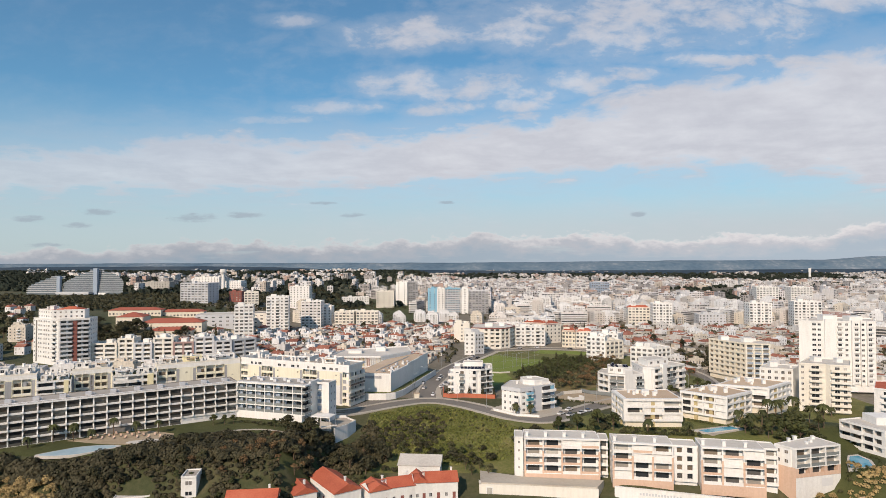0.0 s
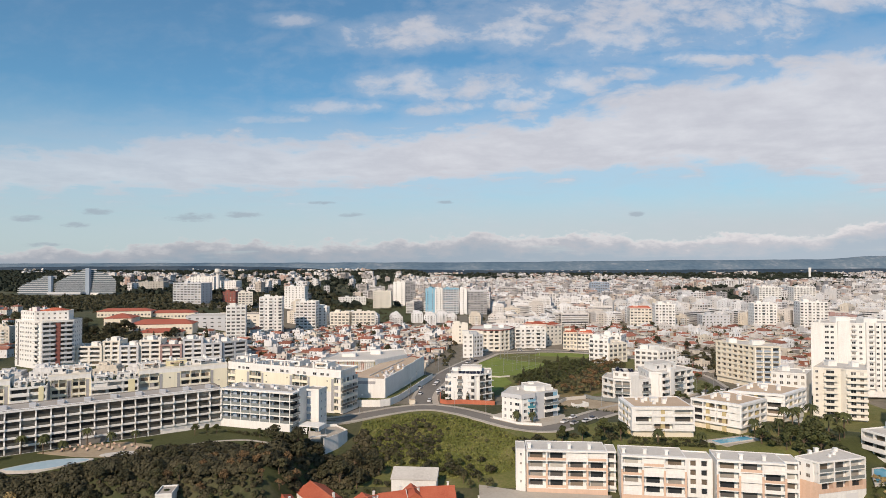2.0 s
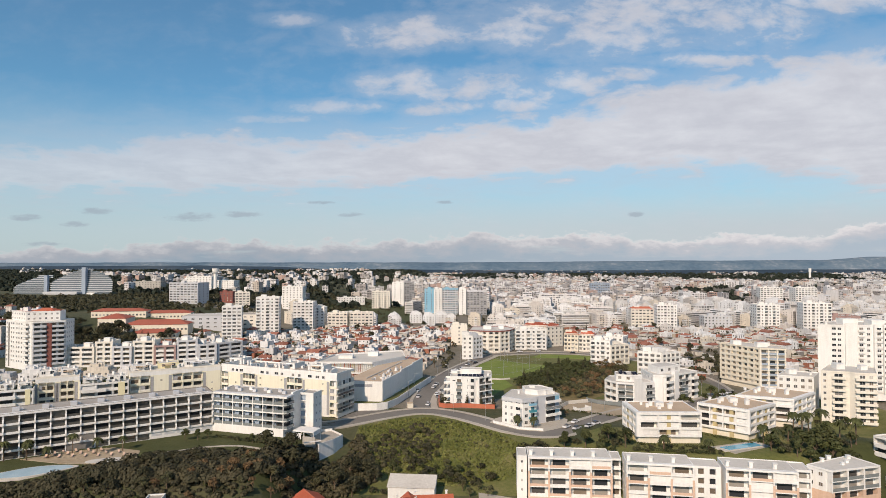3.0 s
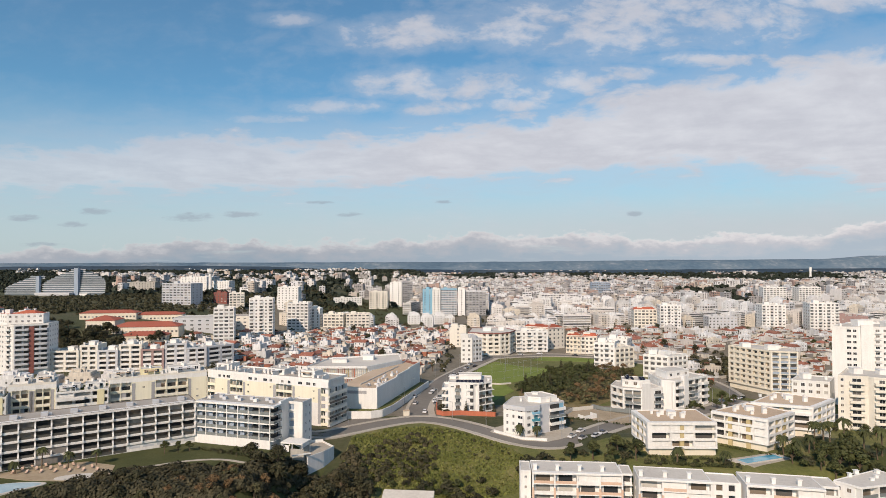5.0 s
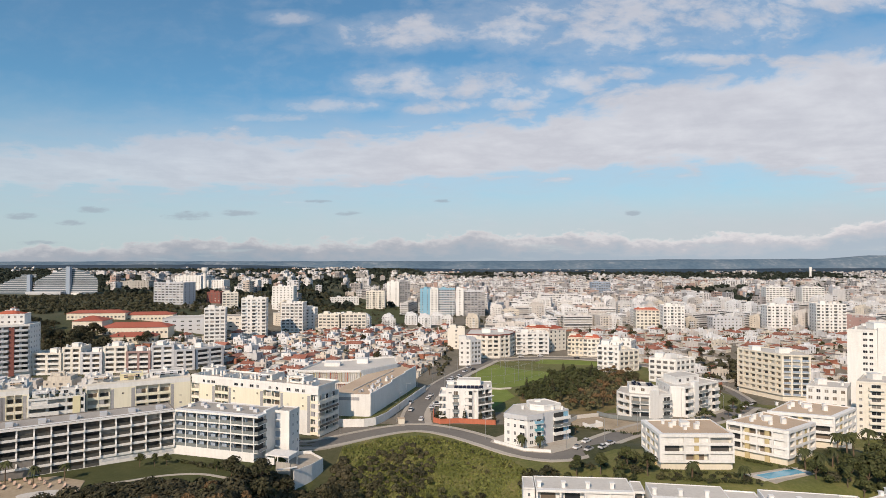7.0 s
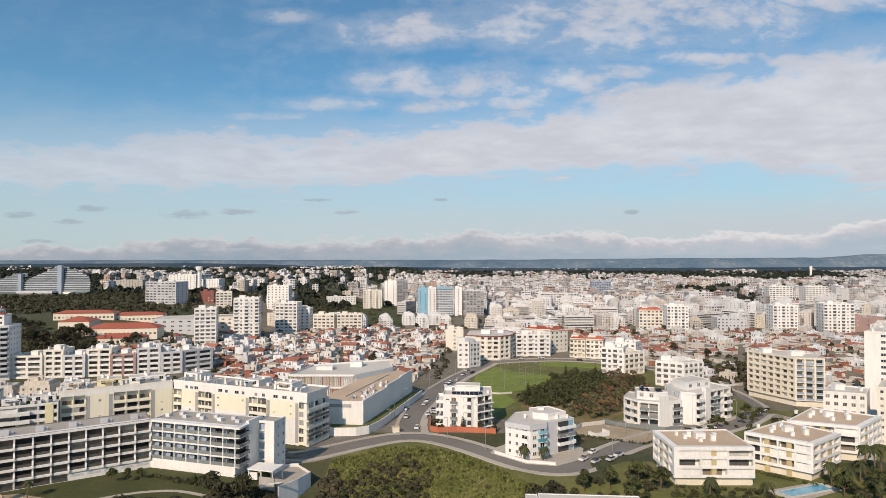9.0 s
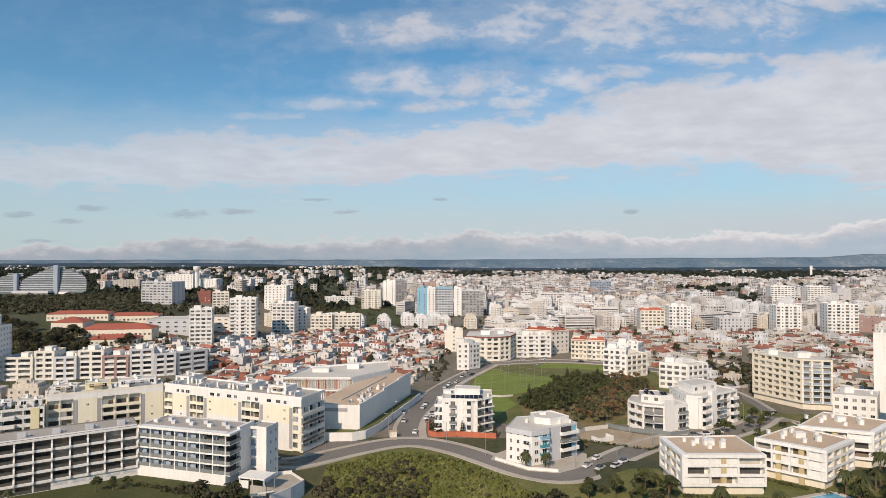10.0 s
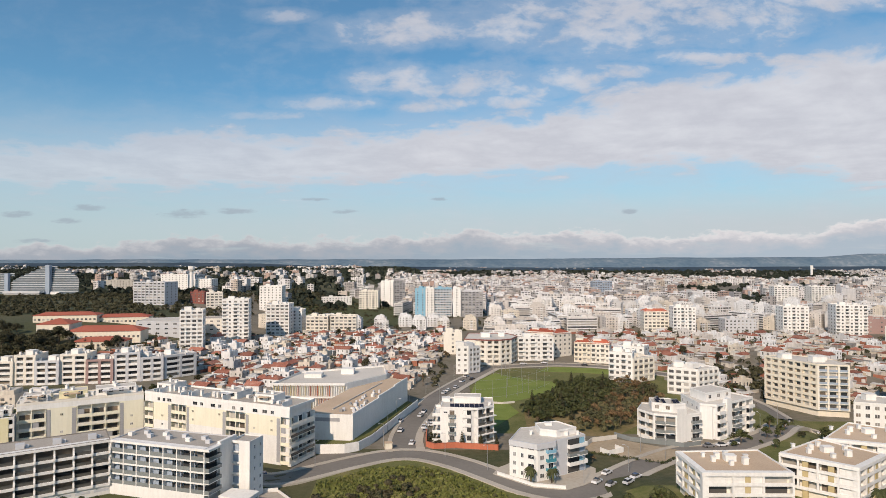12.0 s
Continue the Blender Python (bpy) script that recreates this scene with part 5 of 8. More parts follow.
def white_pair():
    b = House("apartment_building", "white block with glazed balconies and solar water heaters", [(71.2, 319.0), (75.0, 311.6), (82.5, 308.9), (86.5, 310.6), (93.2, 313.4), (90, 327), (76, 329)], 0, 3, 3.1, M_WHITE, M_ROOFLIGHT, [1.3, 1.3, 0, 0, 0, 0, 0], plinth=0.2, parapet=0.5, group="white blocks by the street")
    b.loggias(0, 2, rail=M_CREAM, fin_w=0.5, door=0.8)
    b.loggias(1, 2, rail=M_RAILGLASS, fin_w=0.5, door=0.85)
    for i, u, w in ((0, 0.5, 5.0), (1, 0.3, 3.4), (3, 0.62, 4.4)):
        fr, n = b.face(i)
        for f in range(3):
            balcony(b.t, fr, n * u, 0.2 + f * 3.1, w, 1.0, M_RAILGLASS if i else M_WHITE)
            if i == 3:
                window(b.t, fr, n * u, 0.3 + f * 3.1, 3.4, 2.2, M_GLASS)
    part("stair_wall", MB().fbox(b.face(2)[0], 0, b.face(2)[1], 0, 0.5, -1, b.top + 2.6), M_WHITE, b.t, "tall blank stair wall")
    p = House("penthouse", "white set-back roof flat with a maroon wall", [(76, 317), (83, 313.8), (88, 315), (85, 324), (77.5, 325)], b.top + 0.15, 1, 2.8, M_WHITE, M_ROOFLIGHT, parapet=0.4, category="roof flat")
    p.windows(0, 2, 1.6, 1.4)
    for x, y in ((78.5, 318.5), (80.6, 317.6), (84.3, 316.9), (85.6, 317.2), (80, 322)):
        h = thing("solar_heater", pose(x, y, p.top + b.top + 0.32, 0, 0, 20), "dark solar water heater on the roof", "solar panel", "solar heaters")
        part("panel", MB().add([(-0.6, -0.8, 0.1), (0.6, -0.8, 0.1), (0.6, 0.6, 1.1), (-0.6, 0.6, 1.1), (-0.6, -0.75, 0.0), (0.6, -0.75, 0.0), (0.6, 0.65, 1.0), (-0.6, 0.65, 1.0)],
                               [(0, 1, 2, 3), (7, 6, 5, 4), (0, 4, 5, 1), (1, 5, 6, 2), (2, 6, 7, 3), (3, 7, 4, 0)]), M_SOLAR, h)
        part("tank", MB().box(-0.6, 0.6, 0.62, 1.05, 0.0, 1.25), M_METAL, h)
    c = House("apartment_building", "white block with stacked corner balconies and a roof flat", [(93.0, 314.6), (98.5, 312.6), (118.4, 326.2), (110, 342), (92.5, 332)], 0, 4, 3.05, M_WHITE, M_ROOFLIGHT, [0, 1.3, 0, 0, 0], plinth=0.2, parapet=0.6, group="white blocks by the street")
    c.loggias(1, 5, rail=M_WHITE, fin_w=0.4, door=0.75, closed=0.2, rails=0.9)
    fr, n = c.face(1)
    for f in range(4):
        for u, w in ((0.1, 4.0), (0.52, 4.6), (0.9, 4.0)):
            balcony(c.t, fr, n * u, 0.2 + f * 3.05, w, 1.1, M_RAILGLASS if u == 0.52 else M_WHITE)
    part("stair_wall", MB().fbox(fr, n * 0.24, n * 0.36, -1.3, 0.6, -1, c.top + 2.0), M_WHITE, c.t, "tall blank stair wall")
    c.windows(4, 4, 1.1, 1.2)
    p = House("penthouse", "white set-back roof flat", [(97, 319), (110, 326.5), (106, 336), (95, 329)], c.top + 0.15, 1, 2.9, M_WHITE, M_ROOFLIGHT, parapet=0.4, category="roof flat")
    p.windows(0, 3, 1.6, 1.4)
    wall_run("fence_wall", [(62, 317), (66, 311), (83, 303.5), (90, 306)], 0, 1.6, 0.15, M_RAILGLASS, "glass and concrete garden fence")


white_pair()


def beige_slab():
    b = House("apartment_building", "long beige seven-storey slab with stacked balconies", [(162.3, 404.0), (174.6, 378.8), (188.0, 375.8), (191, 393), (177, 410)], -5.2, 7, 3.0, M_BEIGE, M_ROOFLIGHT, [1.0, 1.0, 0, 0, 0], plinth=0.6, parapet=0.5)
    b.loggias(0, 7, rail=M_BEIGE, slab=M_BEIGE, fin=M_BEIGE, fin_w=1.0, door=0.5, rails=1.05)
    b.loggias(1, 3, rail=M_STEELBLUE, slab=M_CREAM, fin=M_CREAM, fin_w=0.8, door=0.6)
    b.windows(4, 3, 1.2, 1.2)
    b.windows(2, 3, 1.2, 1.2)
    b.boxes([(0.25, 0.65, 5, 4, 2.4), (0.6, 0.35, 6, 4, 2.6), (0.8, 0.5, 3, 3, 1.8)])


beige_slab()


def tower_right():
    b = House("apartment_tower", "tall white twelve-storey apartment tower", [(193.9, 355.2), (211.0, 349.5), (213.0, 352.4), (234.0, 350.5), (246.4, 371.5), (216.8, 378.2)], -3, 12, 2.9, M_WHITE, M_ROOFLIGHT, [0, 0, 0, 0, 0, 0], plinth=0.5, parapet=0.8, category="tower block")
    for i, spots in ((0, (0.42, 0.56)), (2, (0.1, 0.27, 0.52, 0.68, 0.86)), (5, (0.2, 0.5, 0.8))):
        fr, n = b.face(i)
        for f in range(12):
            for k, u in enumerate(spots):
                window(b.t, fr, n * u, 0.5 + f * 2.9 + 1.0, 1.6 if k % 2 else 2.0, 1.3, M_GLASS)
                if i == 2 and k % 2 == 0:
                    put("ledge", box_mesh("ledge", -1.5, 1.5, -0.7, 0.0, 0.0, 0.85, M_WHITE), M_WHITE, b.t, fr, n * u, 0.0, 0.5 + f * 2.9)
    fr, n = b.face(2)
    for u0, u1 in ((0.38, 0.44), (0.6, 0.62), (0.76, 0.79)):
        part("fin", MB().fbox(fr, n * u0, n * u1, 0, 1.2, 0, b.top + 1.0), M_WHITE, b.t)
    part("shaft", MB().fbox(b.face(0)[0], b.face(0)[1] * 0.7, b.face(0)[1], 0, 0.9, 0, b.top + 1.8), M_WHITE, b.t)
    part("crown_storey", MB().fbox(fr, n * 0.36, n * 0.62, -8, -0.5, b.top, b.top + 3.2), M_WHITE, b.t)
    # flat dark strip draws the shade of the deep slot between the faces
    part("dark_slot", MB().fbox(b.face(1)[0], 0.4, b.face(1)[1] - 0.4, 0.0, 0.06, 1, b.top - 1), M_GLASS, b.t, "dark strip standing for the shade in a deep slot")
    b.boxes([(0.4, 0.5, 8, 6, 3.0), (0.7, 0.5, 6, 5, 2.4), (0.15, 0.4, 1, 1, 1.5), (0.85, 0.3, 1, 1, 1.5), (0.55, 0.2, 1.2, 1, 1.6)])
    c = House("apartment_building", "cream eight-storey block with rows of curved balconies", [(169.6, 311.2), (180.7, 307.8), (181.7, 305.6), (190.1, 303.4), (201.7, 322), (184.8, 329.3)], -7.4, 8, 2.8, M_CREAM, M_ROOFLIGHT, [0, 0, 0, 0, 0, 0], plinth=0.4, parapet=0.6)
    for f in range(8):
        fr, n = c.face(0)
        balcony(c.t, fr, n * 0.62, 0.4 + f * 2.8, 5.6, 1.2, M_CREAM, M_CREAM)
        window(c.t, fr, n * 0.62, 0.5 + f * 2.8, 3.4, 2.1, M_GLASS)
        window(c.t, fr, n * 0.14, 1.3 + f * 2.8, 1.2, 1.2)
        fr, n = c.face(2)
        balcony(c.t, fr, n * 0.5, 0.4 + f * 2.8, n * 0.98, 1.5, M_CREAM, M_CREAM)
        window(c.t, fr, n * 0.35, 0.5 + f * 2.8, 2.2, 2.1, M_GLASS)
        window(c.t, fr, n * 0.75, 0.5 + f * 2.8, 1.6, 2.1)
    c.windows(5, 3, 1.2, 1.2)
    c.boxes([(0.4, 0.6, 4, 4, 2.4), (0.7, 0.5, 3, 3, 2.0)])
    d = House("apartment_building", "white five-storey block beside the cream block", [(157.5, 326.5), (172, 321), (182, 334), (168, 340)], -5.6, 5, 3.1, M_WHITE, M_ROOFLIGHT, [0, 0, 0, 0], plinth=0.6, parapet=0.6)
    d.windows(0, 5, 1.6, 1.5)
    d.windows(3, 3, 1.3, 1.3)
    d.boxes([(0.4, 0.6, 4, 3, 2.4), (0.7, 0.4, 1, 1, 1.4)])
    e = House("apartment_building", "white six-storey block with a red tiled roof terrace", [(187, 282), (198, 270), (221, 277), (218.5, 298), (199, 299)], -9.0, 6, 2.95, M_WHITE, M_TILE, [0, 0, 0, 0, 0], plinth=0.3, parapet=0.6)
    e.windows(4, 3, 1.2, 1.2)
    e.windows(1, 4, 1.4, 1.3)
    fr, n = e.face(0)
    for f in range(6):
        window(e.t, fr, n * 0.75, 1.2 + f * 2.95, 1.1, 1.2)
        balcony(e.t, fr, n * 0.3, 0.3 + f * 2.95, 4.0, 1.0, M_WHITE)
        window(e.t, fr, n * 0.3, 0.4 + f * 2.95, 2.4, 2.1, M_GLASS)
    e.boxes([(0.4, 0.6, 5, 4, 2.4)])
    g = House("apartment_building", "low white modern terraced flats with long balconies", [(144.4, 237.5), (150.4, 221), (170, 226), (165, 244)], -2.9, 3, 2.9, M_WHITE, M_ROOFLIGHT, [1.5, 1.5, 0, 0], plinth=0.2, parapet=0.5)
    g.loggias(0, 4, rail=M_WHITE, fins=True, fin_w=0.3, door=0.9)
    for f in range(1, 3):
        balcony(g.t, g.face(0)[0], g.face(0)[1] * 0.3, 0.2 + f * 2.9, 8.0, 1.4, M_WHITE)
    g.loggias(1, 4, rail=M_WHITE, fins=True, fin_w=0.4, door=0.9)
    part("roof_terrace", MB().box(-4, 10, -2, 6, g.top + 0.1, g.top + 2.9), M_WHITE, g.t)


tower_right()


def tower_left():
    b = House("apartment_tower", "white nine-storey tower with a dark red stair strip between grey balconies", [(-287, 403.5), (-259, 388.4), (-245, 398), (-249.5, 414), (-276, 418)], 1, 9, 2.9, M_WHITE, M_ROOFLIGHT, [0, 1.3, 0, 0, 0], plinth=2.4, parapet=0.6, category="tower block")
    fr, n = b.face(0)
    for f in range(9):
        z = 2.4 + f * 2.9
        for u in (0.05, 0.22, 0.3, 0.42, 0.5, 0.6):
            window(b.t, fr, n * u, z + 0.9, 1.3, 1.3)
        balcony(b.t, fr, n * 0.8, z, 6.0, 1.2, M_WHITE)
        window(b.t, fr, n * 0.8, z + 0.1, 3.6, 2.1, M_GLASS)
    part("window_strip", MB().fbox(fr, n * 0.10, n * 0.15, 0, 0.1, 0, b.top - 1), M_GLASS, b.t, "dark vertical strip")
    b.loggias(1, 4, rail=M_PALEGREY, slab=M_PALEGREY, fin=M_PALEGREY, fin_w=0.5, door=0.7)
    fr, n = b.face(1)
    for u, w in ((0.22, 6.2), (0.80, 5.2)):
        for f in range(1, 9):
            balcony(b.t, fr, n * u, 2.4 + f * 2.9, w, 1.0, M_PALEGREY, M_PALEGREY)
    part("stair_strip", MB().fbox(fr, n * 0.43, n * 0.58, -1.3, 0.15, 0, b.top - 0.8), M_MAROON, b.t, "dark red stair strip")
    b.windows(2, 4, 1.2, 1.2)
    top = House("penthouse", "white set-back upper storeys under a red tiled roof", [(-286, 407), (-270, 397.5), (-253, 405), (-255, 413.5), (-275, 417)], b.top + 1.05, 2, 2.8, M_WHITE, M_TILE, parapet=0.5, category="roof flat")
    top.windows(0, 6, 1.2, 1.2)
    top.windows(1, 6, 1.2, 1.2)
    hip_roof(top.t, -3, 11, -4, 5, top.top + 0.3, 1.8, mat=M_TILE)
    top.boxes([(0.3, 0.5, 3, 3, 2.4), (0.75, 0.6, 1, 1, 2.8), (0.15, 0.6, 1.2, 1, 1.6)])


tower_left()

court = [(-49.6, 240.0), (-45.6, 246.5), (-43.2, 252.5), (-48.6, 259.0), (-53.6, 257.8)]
for p, q in zip(court, court[1:]):
    g = gz((p[0] + q[0]) / 2, (p[1] + q[1]) / 2)
    wall_run("court_wall", [p, q], g - 4, max(g + 1.9, 1.2), 0.25, M_WHITE, "white wall round a small service court beside the hotel")
patch("service_court", [(-54.5, 247.5), (-50, 241), (-46, 246.8), (-43.8, 252.3), (-48.8, 258.4), (-53.4, 257.3)], M_PAVING, "pale paved service court behind a white wall", "terrace", 0.1)
wall_run("pergola_beam", [(-54, 236.5), (-48.5, 239.5)], 2.4, 2.75, 0.35, M_WHITE, "white beam over the hotel service entrance")


def lounger_kind():
    t = thing("sun_lounger", pose(0, 0, 0), "white sun lounger with a pale cushion on the terrace", "sun lounger", "loungers by the hotel pool")
    part("frame", MB().box(-0.35, 0.35, -1.0, 1.0, 0.22, 0.3).box(-0.33, -0.27, -0.9, -0.84, 0, 0.22).box(0.27, 0.33, -0.9, -0.84, 0, 0.22).box(-0.33, -0.27, 0.84, 0.9, 0, 0.22).box(0.27, 0.33, 0.84, 0.9, 0, 0.22), M_SHADEBROWN, t)
    part("cushion", MB().box(-0.32, 0.32, -0.95, 0.35, 0.3, 0.38).add([(-0.32, 0.36, 0.3), (0.32, 0.36, 0.3), (0.32, 0.95, 0.72), (-0.32, 0.95, 0.72), (-0.32, 0.32, 0.38), (0.32, 0.32, 0.38), (0.32, 0.9, 0.8), (-0.32, 0.9, 0.8)],
                                                                          [(0, 3, 2, 1), (4, 5, 6, 7), (0, 1, 5, 4), (1, 2, 6, 5), (2, 3, 7, 6), (3, 0, 4, 7)]), M_SALMON, t)
    return t


first = lounger_kind()
spots = [(-138 + 4.0 * i + 0.9 * j, 217.5 + 0.55 * i + 3.1 * j, 20 + 12 * ((i * 3 + j) % 3)) for j in range(3) for i in range(8)]
z = max(gz(*p) for p in ((-141, 216), (-126, 212.5), (-114, 212), (-104, 218), (-107, 226), (-118, 229.5), (-130, 225))) + 0.12
for i, (x, y, a) in enumerate(s for s in spots if s[0] > -137 and s[1] > 214 and s[0] * 0.42 + s[1] < 176.5):
    m = pose(x, y, z, 0, 0, a)
    if i:
        copy_thing(first, m)
    else:
        first.matrix_world = m
splash = MB().prism([(-112.5 + 6.0 * math.cos(6.2832 * i / 20), 215.6 + 2.6 * math.sin(6.2832 * i / 20) + 1.6 * math.cos(6.2832 * i / 20)) for i in range(20)], z - 0.6, z + 0.12)
solid("splash_pool", splash, M_ROOFLIGHT, "drained pale oval splash pool beside the terrace", "pool", "")
walk_way = MB()
ribbon(walk_way, spline([(-103, 222), (-95, 226), (-86, 231), (-76, 232.5), (-66, 229)]), -0.7, 0.7, 0.06)
solid("garden_path", walk_way, M_PAVING, "pale paved path across the hotel lawn", "path")


# ---- the town behind: repeated kinds of building ----
def apartment_kind(w, d, storeys, style, seed):
    """One kind of town block, to be copied: wall, glazing, balconies, roof."""
    rng = random.Random(seed)
    h = 2.95
    top = storeys * h + 0.8
    wall = MB().box(-w / 2, w / 2, -d / 2, d / 2, -3, top)
    if style == 2:
        wall.box(-w / 2 + 1.5, w / 2 - 1.5, -d / 2 + 2.0, d / 2 - 2.0, top, top + 2.8)
    for e in ((-w / 2, w / 2, -d / 2, -d / 2 + 0.25), (-w / 2, w / 2, d / 2 - 0.25, d / 2), (-w / 2, -w / 2 + 0.25, -d / 2 + 0.25, d / 2 - 0.25), (w / 2 - 0.25, w / 2, -d / 2 + 0.25, d / 2 - 0.25)):
        wall.box(*e, top - 0.02, top + 0.8)
    base = top + (2.8 if style == 2 else 0.0)
    for _ in range(3):
        x, y, s = rng.uniform(-w / 3, w / 3), rng.uniform(-d / 5, d / 5), rng.uniform(1.3, 2.4)
        wall.box(x - s, x + s, y - s * 0.8, y + s * 0.8, base - 0.02, base + rng.uniform(1.8, 3.0))
    for _ in range(9):
        x, y = rng.uniform(-w / 2 + 2.5, w / 2 - 2.5), rng.uniform(-d / 2 + 2.5, d / 2 - 2.5)
        wall.box(x - 0.4, x + 0.4, y - 0.4, y + 0.4, base - 0.02, base + rng.uniform(0.8, 1.8))
    me = wall.mesh("apartment_building")
    me.materials.append(M_CITY)
    t = tagged(new("apartment_building", me), "pale rendered apartment block with rows of windows and balconies", "apartment building", "town blocks")
    win, bal = MB(), MB()
    sides = [(edge((-w / 2, -d / 2), (w / 2, -d / 2)), True), (edge((w / 2, -d / 2), (w / 2, d / 2)), style == 1), (edge((w / 2, d / 2), (-w / 2, d / 2)), True), (edge((-w / 2, d / 2), (-w / 2, -d / 2)), style != 0)]
    for (fr, n), open_side in sides:
        cols = max(2, int(n / 3.3))
        pick = [rng.random() for _ in range(cols)]
        for s in range(storeys):
            z = 0.8 + s * h
            if style == 3 and open_side:
                bal.fbox(fr, 0.4, n - 0.4, 0, 1.1, z - 0.18, z)
                bal.fbox(fr, 0.4, n - 0.4, 1.0, 1.1, z, z + 0.9)
                win.fbox(fr, 0.9, n - 0.9, -0.2, 0.04, z + 0.1, z + 2.3)
                continue
            for c in range(cols):
                u = n * (c + 0.5) / cols
                if open_side and pick[c] < 0.42:
                    win.fbox(fr, u - 0.95, u + 0.95, -0.2, 0.04, z + 0.1, z + 2.2)
                    bal.fbox(fr, u - n / cols * 0.48, u + n / cols * 0.48, 0, 1.0, z - 0.15, z + 0.0)
                    bal.fbox(fr, u - n / cols * 0.48, u + n / cols * 0.48, 0.9, 1.0, z, z + 0.95)
                elif (open_side and pick[c] < 0.88) or pick[c] < 0.45:
                    win.fbox(fr, u - 0.55, u + 0.55, -0.2, 0.04, z + 1.0, z + 2.2)
    part("glazing", win, M_FARGLASS, t, kind="stuff")
    if bal.v:
        part("balcony_work", bal, M_CITY, t, kind="stuff")
    roof = MB().box(-w / 2 + 0.25, w / 2 - 0.25, -d / 2 + 0.25, d / 2 - 0.25, top, top + 0.06)
    part("roof", roof, M_ROOFLIGHT if seed % 3 else M_ROOFGREY, t)
    return t


def house_kind(w, d, storeys, roof, seed):
    """Small town house with a tiled or flat roof."""
    rng = random.Random(seed)
    h = storeys * 2.9
    wall = MB().box(-w / 2, w / 2, -d / 2, d / 2, -2, h)
    if roof == 2:
        wall.box(w / 2, w / 2 + 3.5, -d / 2 + 1, d / 2 - 2, -2, 2.8)
    wall.box(w * 0.22, w * 0.22 + 0.7, -0.4, 0.4, h, h + min(w, d) * 0.22 + 1.0)
    if not roof:
        for e in ((-w / 2, w / 2, -d / 2, -d / 2 + 0.2), (-w / 2, w / 2, d / 2 - 0.2, d / 2), (-w / 2, -w / 2 + 0.2, -d / 2 + 0.2, d / 2 - 0.2), (w / 2 - 0.2, w / 2, -d / 2 + 0.2, d / 2 - 0.2)):
            wall.box(*e, h - 0.02, h + 0.8)
        wall.box(-1.5, 1.5, -1.2, 1.2, h, h + 2.3)
    me = wall.mesh("house")
    me.materials.append(M_CITY)
    t = tagged(new("house", me), "small white house with a clay tile roof" if roof else "small white house with a flat roof terrace", "house", "small houses")
    win = MB()
    for fr, n in (edge((-w / 2, -d / 2), (w / 2, -d / 2)), edge((w / 2, -d / 2), (w / 2, d / 2)), edge((-w / 2, d / 2), (-w / 2, -d / 2)), edge((w / 2, d / 2), (-w / 2, d / 2))):
        cols = max(2, int(n / 3.2))
        for s in range(storeys):
            for c in range(cols):
                if rng.random() < 0.75:
                    u = n * (c + 0.5) / cols
                    win.fbox(fr, u - 0.5, u + 0.5, -0.2, 0.05, s * 2.9 + (0.1 if rng.random() < 0.3 else 0.9), s * 2.9 + 2.1)
    part("glazing", win, M_FARGLASS, t, kind="stuff")
    if roof:
        hip_roof(t, -w / 2, w / 2, -d / 2, d / 2, h + 0.1, min(w, d) * 0.22, 0.25, hip=seed % 2 == 0, mat=M_OLDTILE)
    return t


KINDS = [apartment_kind(24, 13, 5, 0, 1), apartment_kind(30, 14, 6, 1, 2), apartment_kind(20, 14, 7, 2, 3), apartment_kind(18, 16, 9, 1, 4), apartment_kind(36, 13, 5, 3, 5), apartment_kind(22, 16, 11, 0, 6),
         apartment_kind(16, 14, 4, 2, 7), apartment_kind(26, 15, 8, 3, 8), apartment_kind(48, 13, 6, 3, 9), apartment_kind(20, 18, 13, 1, 10)]
HOUSES = [house_kind(10, 8, 1, 1, 1), house_kind(8, 10, 2, 1, 2), house_kind(11, 8, 1, 2, 3), house_kind(9, 9, 2, 0, 4), house_kind(7, 9, 1, 1, 6), house_kind(10, 8, 2, 0, 7), house_kind(12, 8, 1, 0, 8), house_kind(9, 7, 1, 1, 10), house_kind(11, 9, 2, 1, 11), house_kind(8, 7, 1, 1, 12)]
USED_KIND = set()
TAKEN = []          # (x, y, radius) of what already stands


def stand(ob, x, y, turn, z=None, label=""):
    """Place a copy of a kind (the first one goes there itself)."""
    m = pose(x, y, gz(x, y) if z is None else z, 0, 0, turn)
    if ob.name not in USED_KIND:
        USED_KIND.add(ob.name)
        ob.matrix_world = m
        c = ob
    else:
        c = copy_thing(ob, m)
    if label:
        c["label"] = label
    return c


def free(x, y, r):
    return all((x - a) ** 2 + (y - b) ** 2 > (r + c) ** 2 for a, b, c in TAKEN)


def take(x, y, r):
    TAKEN.append((x, y, r))


